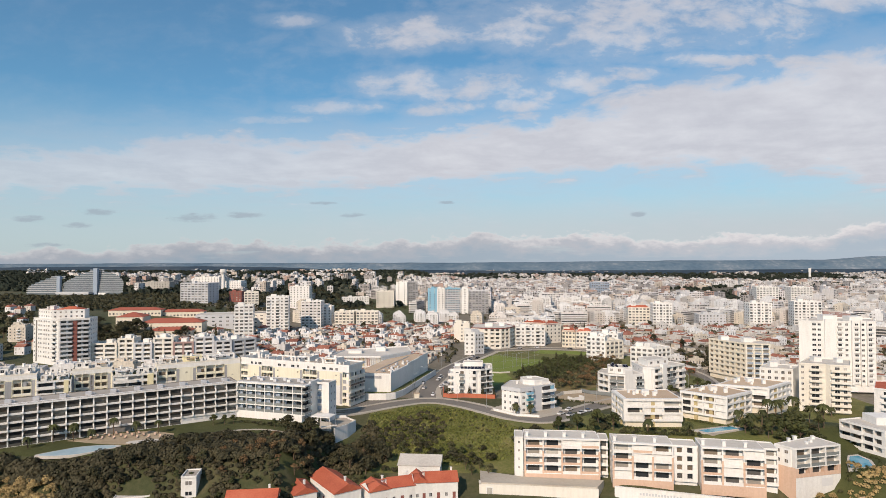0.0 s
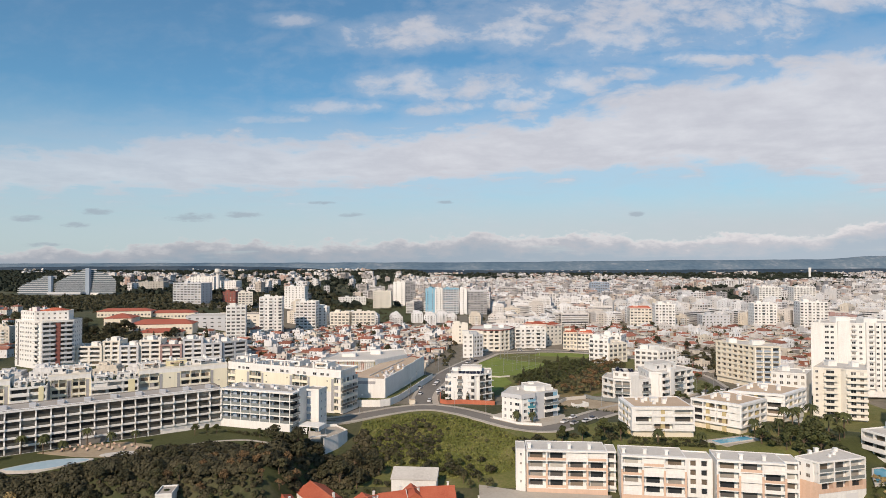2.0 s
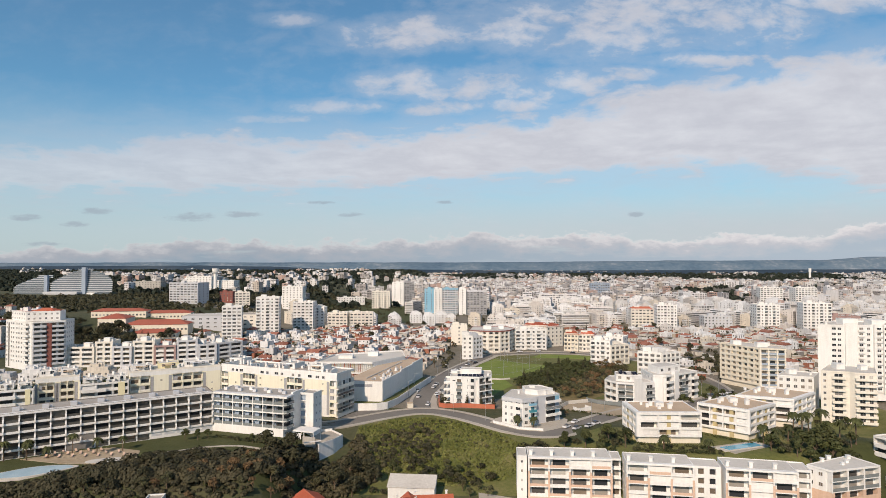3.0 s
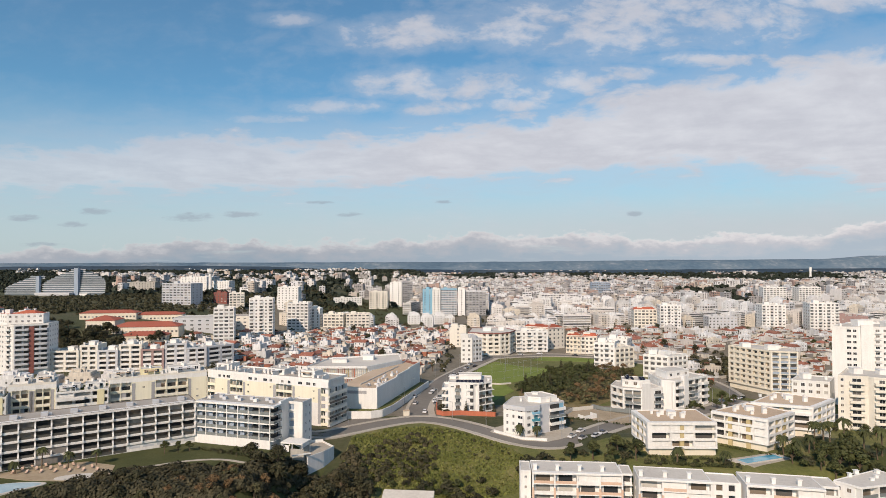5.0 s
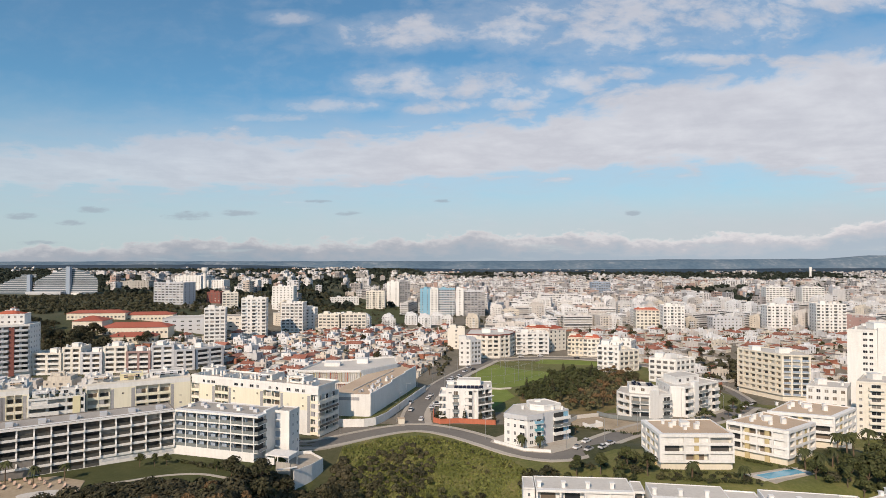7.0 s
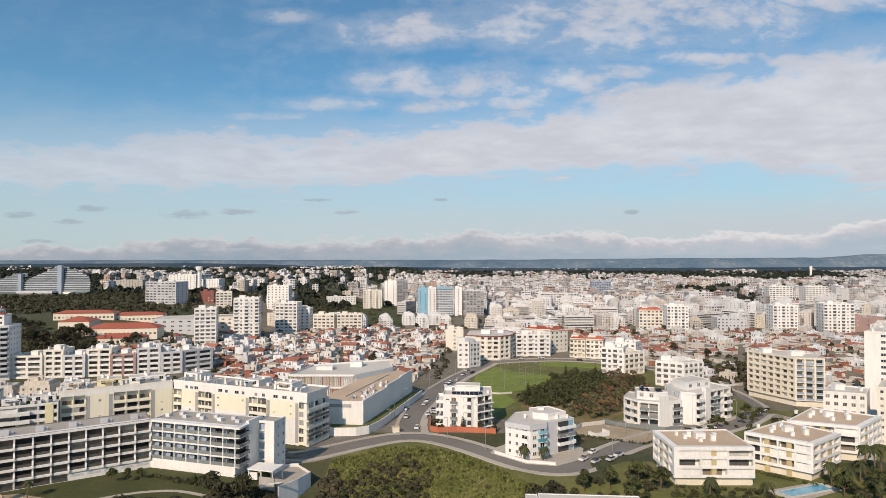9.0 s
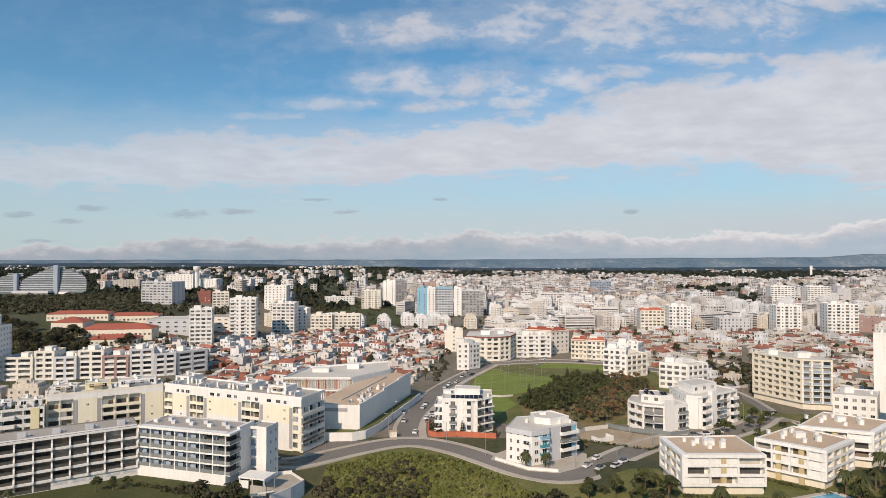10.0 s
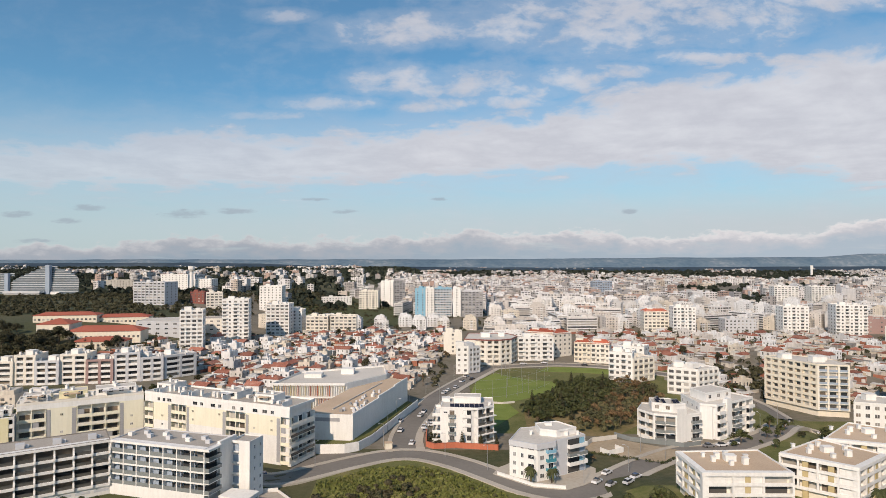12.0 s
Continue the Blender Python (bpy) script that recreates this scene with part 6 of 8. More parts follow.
# landmarks in the middle distance
def far_face(fr, n, plan, storeys, h, z0, cols, win, bal, glass, deep):
    """Dress one far facade: plain windows, jutting balconies, or balcony bays between fins."""
    cw = n / cols
    for s in range(storeys):
        z = z0 + s * h
        for c in range(cols):
            u = cw * (c + 0.5)
            if plan == "loggias":
                glass.fbox(fr, u - cw * 0.32, u + cw * 0.32, -0.3, 0.05, z + 1.0, z + h - 0.6)
                bal.fbox(fr, u - cw * 0.42, u + cw * 0.42, 0.0, deep, z - 0.2, z + 0.95)
            elif plan == "balconies" and c % 2 == 0:
                glass.fbox(fr, u - cw * 0.33, u + cw * 0.33, -0.3, 0.05, z + 0.1, z + 2.3)
                bal.fbox(fr, u - cw * 0.47, u + cw * 0.47, 0.0, 1.1, z - 0.15, z)
                bal.fbox(fr, u - cw * 0.47, u + cw * 0.47, 1.0, 1.1, z, z + 0.95)
            else:
                win.fbox(fr, u - 0.7, u + 0.7, -0.3, 0.05, z + 0.9, z + 2.25)
    if plan == "loggias":
        for c in range(cols + 1):
            u = min(max(cw * c, 0.35), n - 0.35)
            bal.fbox(fr, u - 0.35, u + 0.35, 0.0, deep + 0.05, z0 - 0.2, z0 + storeys * h)


def landmark(p0, p1, depth, storeys, h, wall, label, cols, kind="windows", z=None, roof=None, name="apartment_building", rail=None, side=3, cat="apartment building"):
    z = gz(*p0) if z is None else z
    pts = rect(p0, p1, depth)
    cx, cy = sum(p[0] for p in pts) / 4, sum(p[1] for p in pts) / 4
    t = thing(name, pose(cx, cy, z), label, cat)
    loc = [(x - cx, y - cy) for x, y in pts]
    top = 0.6 + storeys * h
    part("wall", MB().prism(loc, -3, top), wall, t)
    glass, bal = MB(), MB()
    fr, n = edge(loc[0], loc[1])
    far_face(fr, n, kind, storeys, h, 0.6, cols, glass, bal, glass, 0.5)
    for i in (1, 3):
        if side:
            fr, n = edge(loc[i], loc[(i + 1) % 4])
            far_face(fr, n, "windows", storeys, h, 0.6, side, glass, bal, glass, 0.5)
    part("glazing", glass, M_FARGLASS, t, kind="stuff")
    if bal.v:
        part("balcony_work", bal, rail or wall, t, kind="stuff")
    part("roof", MB().prism(offset_poly(loc, [0.3] * 4), top, top + 0.06), roof or M_ROOFLIGHT, t)
    inner = offset_poly(loc, [0.28] * 4)
    ring = MB()
    for i in range(4):
        ring.prism([loc[i], loc[(i + 1) % 4], inner[(i + 1) % 4], inner[i]], top - 0.02, top + 0.7)
    part("parapet", ring, wall, t)
    fr, n = edge(loc[0], loc[1])
    for a, w, hh in ((0.3, 2.4, 2.6), (0.72, 1.2, 1.7), (0.5, 0.5, 1.5), (0.88, 0.5, 1.3)):
        part("roof_box", MB().fbox(fr, n * a - w, n * a + w, -depth * 0.5 - w, -depth * 0.5 + w, top, top + hh), wall, t)
    if roof is M_TILE:
        x0, x1 = 0, n
        (ox, oy), (ax, ay), (nx, ny) = fr
        e = [(ox + ax * u + nx * d, oy + ay * u + ny * d, zz) for u, d, zz in ((-0.3, 0.4, top), (n + 0.3, 0.4, top), (n + 0.3, -depth - 0.4, top), (-0.3, -depth - 0.4, top), (3, -depth / 2, top + 2.4), (n - 3, -depth / 2, top + 2.4))]
        part("tiled_roof", MB().add(e, [(0, 1, 5, 4), (2, 3, 4, 5), (1, 2, 5), (3, 0, 4), (3, 2, 1, 0)]), M_TILE, t)
    take((p0[0] + p1[0]) / 2, (p0[1] + p1[1]) / 2 + depth / 2, max(math.dist(p0, p1), depth) * 0.55)
    return t


landmark((-181, 566), (-161, 570), 17, 11, 2.9, M_WHITE, "white eleven-storey tower with balcony stacks", 5, "balconies", name="apartment_tower")
landmark((-193, 518), (-178, 522), 14, 9, 2.95, M_WHITE, "white nine-storey tower with dark balcony strip", 4, "loggias", name="apartment_tower")
landmark((-340, 735), (-303, 728), 22, 8, 2.95, M_PALEGREY, "white nine-storey apartment block on the hill", 8, "loggias")
landmark((-457, 1040), (-414, 1040), 20, 8, 3.0, M_WHITE, "white apartment block on the hill", 8)
landmark((-396, 1015), (-365, 1010), 18, 6, 3.0, M_WHITE, "white apartment block beside the water tower", 7)
landmark((-292, 765), (-276, 765), 12, 4, 2.9, M_MAROON, "dark red low brick building", 4)
landmark((-262, 735), (-246, 740), 12, 5, 3.0, M_CREAM, "pale block with grey balcony bays", 4, "loggias")
landmark((-161, 616), (-141, 616), 16, 9, 2.95, M_WHITE, "white stepped block with balconies", 5, "loggias")
landmark((-222, 790), (-196, 790), 16, 9, 2.95, M_WHITE, "white stepped tower block among trees", 6)
landmark((-556, 1055), (-508, 1055), 20, 5, 3.0, M_CONCRETE, "long grey block at the edge of the wood", 10)
landmark((-42, 799), (-30, 795), 20, 11, 2.9, M_BLUE, "tall slab with a bright blue end wall", 2, side=0)
landmark((-29.8, 795), (-20, 795), 18, 11, 2.9, M_WHITE, "tall white slab next to the blue wall", 2)
landmark((-19.8, 797), (1, 797), 18, 11, 2.9, M_BLUE, "tall slab with blue balcony bays", 6, "loggias", rail=M_PALEGREY)
landmark((2, 796), (11, 796), 18, 11, 2.9, M_WHITE, "tall plain white apartment slab", 1)
landmark((11.5, 799), (37, 799), 16, 10, 2.9, M_PALEGREY, "grey tower slab with rows of balconies", 6, "loggias", rail=M_GREY)
landmark((-100, 954), (-82, 950), 20, 12, 2.95, M_WHITE, "white tower block with a grey side", 2, side=0)
landmark((-81.5, 952), (-66, 956), 20, 12, 2.95, M_GREY, "dark grey apartment tower block", 4, "loggias")
landmark((-124, 904), (-98, 904), 16, 8, 2.95, M_CREAM, "cream apartment block with balconies", 6, "balconies")
landmark((-185, 964), (-146, 980), 12, 3, 2.9, M_WHITE, "long low white building", 10)
landmark((-130, 632), (-110, 630), 14, 5, 3.0, M_CREAM, "pale green-white block with rounded bays", 5, "loggias")
landmark((-108, 632), (-85, 634), 14, 5, 3.0, M_CREAM, "pale block with grey balcony strips", 6, "loggias")
landmark((-143, 634), (-134, 634), 14, 7, 2.9, M_WHITE, "slim white seven-storey apartment block", 2)
landmark((3.2, 441), (10.5, 441), 12, 5, 3.0, M_WHITE, "slim white five-storey block beside the street", 2)
landmark((10.7, 442), (17.2, 446), 10, 5, 2.9, M_PALEGREY, "grey glazed part of a slim block", 3, "loggias")
landmark((-5, 515), (8, 515), 14, 5, 2.9, M_CREAM, "cream five-storey block with a blank wall", 1)
landmark((44, 487), (68, 490), 13, 5, 2.85, M_WHITE, "white five-storey block with small balconies", 6, "balconies")
landmark((70, 503), (84, 512), 16, 5, 3.0, M_CREAM, "cream block with a red tiled roof", 4, roof=M_TILE)
landmark((52, 512), (70, 504), 14, 5, 3.1, M_CREAM, "cream block with a red tile roof behind the corner block", 4, roof=M_TILE)
landmark((86.5, 421), (98, 416), 16, 5, 3.0, M_WHITE, "white five-storey block with a set-back top", 4, "balconies")
landmark((98.2, 416), (112, 424), 14, 4, 3.0, M_CREAM, "cream four-storey block with balconies", 4, "loggias")
landmark((108, 391), (120, 384), 16, 4, 3.0, M_WHITE, "white four-storey block with long balconies", 4, "loggias")
landmark((120.2, 384), (133, 391), 14, 4, 3.0, M_WHITE, "white four-storey block beside the street", 4, "loggias")
landmark((197, 630), (216, 628), 16, 8, 2.95, M_WHITE, "white nine-storey tower with square windows", 6, "balconies", name="apartment_tower")
landmark((178, 652), (200, 650), 16, 6, 3.0, M_CREAM, "cream block with a red roof edge", 6, "loggias", roof=M_TILE)
landmark((300, 642), (322, 640), 16, 8, 2.9, M_WHITE, "white eight-storey apartment tower in town", 6, "balconies", name="apartment_tower")
landmark((336, 624), (361, 620), 16, 9, 2.9, M_WHITE, "white nine-storey slab with rows of square windows", 7, "balconies", name="apartment_tower")
landmark((372, 640), (400, 638), 20, 3, 4.0, M_MAUVE, "pale pink low hall with striped walls", 3, cat="hall", name="hall")
landmark((248, 642), (276, 642), 14, 4, 2.9, M_PALEGREY, "pale green-grey school block", 8, name="school_building", cat="school")
landmark((468, 978), (501, 975), 18, 9, 2.95, M_WHITE, "white tower block, one of a pair", 7, "loggias", name="apartment_tower")
landmark((520, 975), (553, 975), 18, 9, 2.95, M_WHITE, "white tower block, one of a pair", 7, "loggias", name="apartment_tower")
landmark((250, 1170), (284, 1170), 18, 9, 3.0, M_STEELBLUE, "blue-green glazed office block", 8, "loggias")
landmark((269, 905), (289, 905), 14, 6, 3.0, M_GREY, "dark glass office block in town", 5, "loggias", rail=M_GLASS)


landmark((80, 483), (90, 480), 12, 4, 3.0, M_BEIGE, "cream four-storey block with a red tile roof", 4, "balconies", roof=M_TILE)
landmark((90.4, 480), (101, 476), 12, 4, 3.0, M_CREAM, "cream four-storey block with a red tile roof edge", 4, "balconies", roof=M_TILE)
landmark((104, 468), (118, 460), 14, 4, 3.0, M_WHITE, "white four-storey block with roof terraces", 4, "balconies")


def corner_block():
    pts = [(8.5, 474)] + [(25.5 + 17 * math.sin(a), 486 - 17 * math.cos(a)) for a in (-0.7, -0.2, 0.35, 0.9)] + [(44, 489), (38, 505), (12, 505)]
    b = House("apartment_building", "curved cream five-storey corner block with a red roof edge", pts, 0, 5, 3.0, M_CREAM, M_ROOFLIGHT, [0, 1.2, 1.2, 1.2, 1.2, 0, 0, 0], plinth=0.8, parapet=0.5, wall_top=M_MAROON)
    for i in (1, 2, 3, 4):
        b.loggias(i, 2, rail=M_CREAM, slab=M_CREAM, fin=M_CREAM, fin_w=1.2)
    b.boxes([(0.4, 0.5, 6, 5, 2.6), (0.7, 0.6, 4, 4, 2.2)])
    take(26, 488, 24)


corner_block()


def hospital():
    t = thing("hospital_building", pose(-572, 940, 18), "huge stepped white terraced building with blue stair towers", "hospital")

    def terraces(x_left, x_right, peak, rows, z0, bulge, bend):
        for s in range(rows):
            k = s / (rows - 1)
            z = z0 + s * 3.15
            a = x_left + (peak - 15 - x_left) * max(0.0, (k - bend) / (1 - bend)) ** 1.25
            b = x_right + (peak + 10 - x_right) * max(0.0, (k - 0.34) / 0.66) ** bulge
            y = s * 0.5

            def deck(e, z_0, z_1):
                return MB().prism([(a + e, y + e), (b - e, y + e), (b - 14, 24 - e), (a + 8, 24 - e)], z_0, z_1)
            # white terraces in pale grey: their dimmed light is put into the colour
            part("terrace", deck(0, z, z + 0.85), M_PALEGREY, t)
            part("glazing", deck(1.4, z + 0.85, z + 3.15), M_DIMGLASS, t)
        part("roof", MB().prism([(peak - 14, y + 2), (peak + 9, y + 2), (peak - 3, 22), (peak - 8, 22)], z0 + rows * 3.15, z0 + rows * 3.15 + 0.5), M_PALEGREY, t)
    terraces(-51, 46, 3, 11, 3.5, 2.6, 0.4)
    terraces(-108, -59, -58, 8, 3.0, 4.0, 0.3)
    part("stair_tower", MB().box(0, 6, -2.5, 3, -3, 41), M_STEELBLUE, t, "blue stair tower")
    part("stair_tower", MB().box(-58.5, -53.5, -2, 3, -3, 29), M_STEELBLUE, t, "blue stair tower")
    part("base", MB().prism([(-50, -1), (43, -1), (28, 24), (-42, 24)], -3, 3.4), M_DIMGLASS, t)
    part("base", MB().prism([(-107, 0), (-59, 0), (-74, 24), (-99, 24)], -3, 2.9), M_DIMGLASS, t)
    part("canopy", MB().box(-52, 0, -14, -1.2, 1.5, 4.4).box(-51, -1, -13, -12.5, -3, 1.5), M_PALEGREY, t)
    part("canopy", MB().box(12, 24, -9, -1.2, 0, 3.0), M_WHITE, t)
    take(-590, 945, 75)


M_DIMGLASS = material("dim_terrace_glass", [(0.10, 0.13, 0.15), (0.16, 0.19, 0.21)], 0.3)
hospital()


def school():
    def range_(x, y, w, d, turn, h, rise, label):
        z = gz(x, y)
        t = thing("school_building", pose(x, y, z, 0, 0, turn), label, "school", "school ranges")
        part("wall", MB().box(-w / 2, w / 2, -d / 2, d / 2, -3, h), M_BEIGE, t)
        hip_roof(t, -w / 2, w / 2, -d / 2, d / 2, h + 0.1, rise, mat=M_SCHOOLTILE)
        fr, n = edge((-w / 2, -d / 2), (w / 2, -d / 2))
        win = MB()
        for s in range(int(h / 3.4)):
            for c in range(int(w / 3)):
                win.fbox(fr, n * (c + 0.5) / int(w / 3) - 0.8, n * (c + 0.5) / int(w / 3) + 0.8, -0.2, 0.05, s * 3.4 + 1.0, s * 3.4 + 2.5)
        part("glazing", win, M_FARGLASS, t, kind="stuff")
        take(x, y, max(w, d) * 0.55)
    range_(-303, 566, 46, 14, 10, 5.0, 2.2, "pale school range with a red tiled roof")
    range_(-265, 578, 40, 14, 12, 5.0, 2.2, "pale school range with a red tiled roof at the back")
    range_(-287, 530, 22, 20, 8, 5.5, 3.4, "square school hall with a red pyramid roof")
    range_(-248, 524, 50, 18, 10, 5.6, 3.4, "long school range with a red tiled roof and white gables")
    range_(-240, 503, 34, 15, 12, 4.2, 2.6, "low school range with a red tiled roof in front")
    b = House("sports_hall", "white modern school hall with a pale curved roof", rect((-240, 548), (-197, 556), 30), gz(-225, 548), 3, 3.5, M_PALEGREY, M_ROOFLIGHT, parapet=0.4, category="school")
    b.windows(0, 7, 2.6, 1.2, fill=M_GLASS)
    b.windows(3, 5, 2.0, 1.4, fill=M_GLASS)
    c = House("sports_hall", "grey roofed white school hall behind", rect((-232, 590), (-186, 596), 24), gz(-212, 590), 3, 3.4, M_CREAM, M_ROOFGREY, parapet=0.4, category="school")
    c.windows(0, 8, 2.6, 1.2, fill=M_GLASS)
    take(-218, 566, 30)
    take(-208, 605, 26)


school()


def water_tower():
    t = thing("water_tower", pose(-393, 1004, 18), "white concrete water tower with a flared tank", "water tower")
    part("shaft", MB().frustum(0, 0, -2, 30, 3.0, 2.6, 14), M_WHITE, t)
    part("tank", MB().frustum(0, 0, 30, 34, 2.6, 5.0, 16).frustum(0, 0, 34, 39, 5.0, 5.0, 16), M_WHITE, t)
    t2 = thing("water_tower", pose(1352, 2400, 0), "slim white water tower far off", "water tower")
    part("shaft", MB().frustum(0, 0, -2, 30, 4, 4, 12), M_WHITE, t2)
    part("tank", MB().frustum(0, 0, 30, 45, 5, 5, 12), M_WHITE, t2)


water_tower()


def stepped_row():
    """Curved row of white terraced flats behind the yellow complex."""
    rng = random.Random(17)
    line = spline([(-246, 402), (-230, 404), (-208, 408), (-182, 414), (-160, 424), (-148, 438)], 10.5)
    for i, (a, b) in enumerate(zip(line, line[1:])):
        last = len(line) - 1 - i
        (o, ax, n), length = edge(a, b)
        off = rng.uniform(-1.6, 2.4)
        a2, b2 = (a[0] + n[0] * off, a[1] + n[1] * off), (b[0] + n[0] * off, b[1] + n[1] * off)
        # every third wall is greyed: facade shade put into the wall colour
        wall = M_PALEGREY if last < 3 or last % 3 == 0 else M_MAUVE if last < 5 else M_CREAM
        w = House("apartment_building", "white terraced flats with chimneys and roof terraces" if last >= 5 else "red-brown and grey rounded end of the terraced flats", rect(a2, b2, 14), 0, rng.choice((4, 4, 5)), 2.95,
                  wall, M_ROOFLIGHT, [1.3, 0, 0, 0], plinth=0.4, parapet=0.9, group="terraced flats")
        w.loggias(0, 2, rail=M_WHITE, fin=wall, fin_w=1.4, door=0.7)
        w.boxes([(rng.uniform(0.3, 0.6), 0.5, 4, 4, 2.5), (0.2, 0.3, 0.8, 0.8, 1.8), (0.8, 0.4, 0.8, 0.8, 1.6), (0.5, 0.8, 0.8, 0.8, 1.9), (0.7, 0.7, 1.4, 1.0, 1.5)])
        take((a[0] + b[0]) / 2, (a[1] + b[1]) / 2 + 7, 11)


stepped_row()

for x, y, r in ((-16, 330, 14), (-17, 300, 16), (-12, 355, 13), (-9, 375, 11), (-2, 395, 10), (4, 412, 10), (12, 432, 10), (20, 452, 10), (30, 470, 16), (70, 474, 14), (96, 466, 12), (120, 446, 12), (140, 422, 12), (-50, 340, 46), (-85, 300, 45), (-160, 270, 52), (-120, 290, 40),
                (40, 400, 48), (70, 380, 45), (70, 440, 32), (90, 330, 34), (120, 340, 30), (172, 385, 26), (188, 316, 24), (216, 364, 28), (170, 331, 14), (-265, 403, 30), (-73, 450, 7), (-68, 490, 7), (-60, 540, 7), (205, 285, 24), (60, 480, 20), (160, 232, 20)):
    take(x, y, r)


def open_land(x, y):
    """Fields and scrub left unbuilt within the town."""
    return (690 < y < 1080 and -0.245 * y < x < -0.078 * y) or (705 < y < 796 and -100 < x < 45)


def district(x, y):
    """How far the streets of a quarter are turned."""
    return 42 * noise.noise(Vector((x * 0.004, y * 0.004, 11.0))) + (14 if x > 60 else -12)


def fill_town():
    rng = random.Random(11)
    # small tiled houses
    count = 0
    tries = 0
    while count < 300 and tries < 12000:
        tries += 1
        zone = rng.random()
        if zone < 0.45:
            x, y = rng.uniform(-135, 0), rng.uniform(392, 640)
            if x > -20 + (y - 392) * 0.12:
                continue
        elif zone < 0.85:
            x, y = rng.uniform(108, 345), rng.uniform(388, 640)
            if y < 395 + (150 - x) * 0.9:
                continue
        else:
            x, y = rng.uniform(-230, -130), rng.uniform(445, 560)
        if not free(x, y, 5.2):
            continue
        turn = (-14 if x < 0 else 28) + rng.choice((0, 90, 180, 270)) + rng.uniform(-4, 4)
        c = stand(rng.choice(HOUSES + HOUSES[3:4] + HOUSES[5:7]), x, y, turn)
        c.scale = (rng.uniform(0.7, 0.95), rng.uniform(0.7, 0.95), rng.uniform(0.8, 1.0))
        take(x, y, 3.9)
        count += 1
    # apartment blocks, in rows
    count = 0
    for row in range(40):
        y = 520 + row * 18 + row * row * 0.12
        x = -0.30 * y if y < 900 else -0.52 * y
        while x < 0.82 * y + 30:
            k = rng.choice(KINDS)
            x += rng.uniform(21, 31) * (1 + (y - 500) / 3000)
            yy = y + rng.uniform(-6, 6)
            if yy < 650 and -140 < x < 20 + (yy - 500) * 0.1:
                continue
            if yy < 640 and 90 < x < 335:
                continue
            if x < -130 and yy < 1150 and rng.random() < 0.7:
                continue
            if rng.random() < 0.08 or not free(x, yy, 11) or open_land(x, yy):
                continue
            if count >= 250:
                return
            r = rng.random()
            k = KINDS[0] if r < 0.18 else KINDS[1] if r < 0.34 else KINDS[2] if r < 0.48 else KINDS[6] if r < 0.60 else KINDS[4] if r < 0.72 else KINDS[7] if r < 0.82 else KINDS[3] if r < 0.9 else KINDS[8] if r < 0.95 else KINDS[5] if r < 0.985 else KINDS[9]
            if yy < 900 and k in (KINDS[5], KINDS[9], KINDS[7], KINDS[3]) and rng.random() < 0.96:
                k = rng.choice((KINDS[0], KINDS[6], KINDS[2]))
            if -95 < x < 60 and 640 < yy < 796:
                k = KINDS[6]
            c = stand(k, x, yy, rng.choice((0, 0, 90)) + rng.uniform(-6, 6) + district(x, yy))
            c.scale = (0.80, 0.80, rng.uniform(0.70, 0.84))
            take(x, yy, 8)
            count += 1


fill_town()


def west_quarter():
    """Blocks and houses crowding the foot of the western hill, beside the tower."""
    rng = random.Random(29)
    n = 0
    for _ in range(900):
        y = rng.uniform(400, 640)
        x = -y * rng.uniform(0.66, 0.86)
        big = y < 500 and rng.random() < 0.3
        if n >= 30 or not free(x, y, 11 if big else 7):
            continue
        stand(KINDS[6] if big else rng.choice(HOUSES), x, y, rng.choice((0, 90)) + rng.uniform(-12, 12))
        take(x, y, 10 if big else 5)
        n += 1


west_quarter()
for i in range(7):
    x, y = -268 + 14.8 * i, 325 + 6.2 * i - 0.25 * i * i
    stand(KINDS[6], x, y, 20 - 2 * i, gz(x, y) - (2.5 if i % 2 else 4.0), "white terraced flats with stepped roof terraces behind the yellow complex")
    take(x, y, 9)
for k in KINDS + HOUSES:
    if k.name not in USED_KIND:
        for c in list(k.children):
            bpy.data.objects.remove(c)
        bpy.data.objects.remove(k)


def dark_wood(x, y):
    """Patches of evergreen wood within the far town."""
    return any(((x - a) / p) ** 2 + ((y - b) / q) ** 2 < 1 for a, b, p, q in ((1200, 2700, 480, 560), (1010, 2350, 130, 620), (850, 1450, 65, 200), (690, 1500, 45, 140), (560, 1330, 40, 60), (420, 1450, 60, 50), (300, 2600, 420, 170), (820, 2150, 220, 130), (730, 1560, 100, 120), (970, 1580, 70, 110), (800, 1370, 90, 110), (1500, 2300, 200, 260), (560, 1500, 60, 60), (200, 2500, 240, 160), (470, 1180, 45, 60), (-160, 1750, 120, 90)))


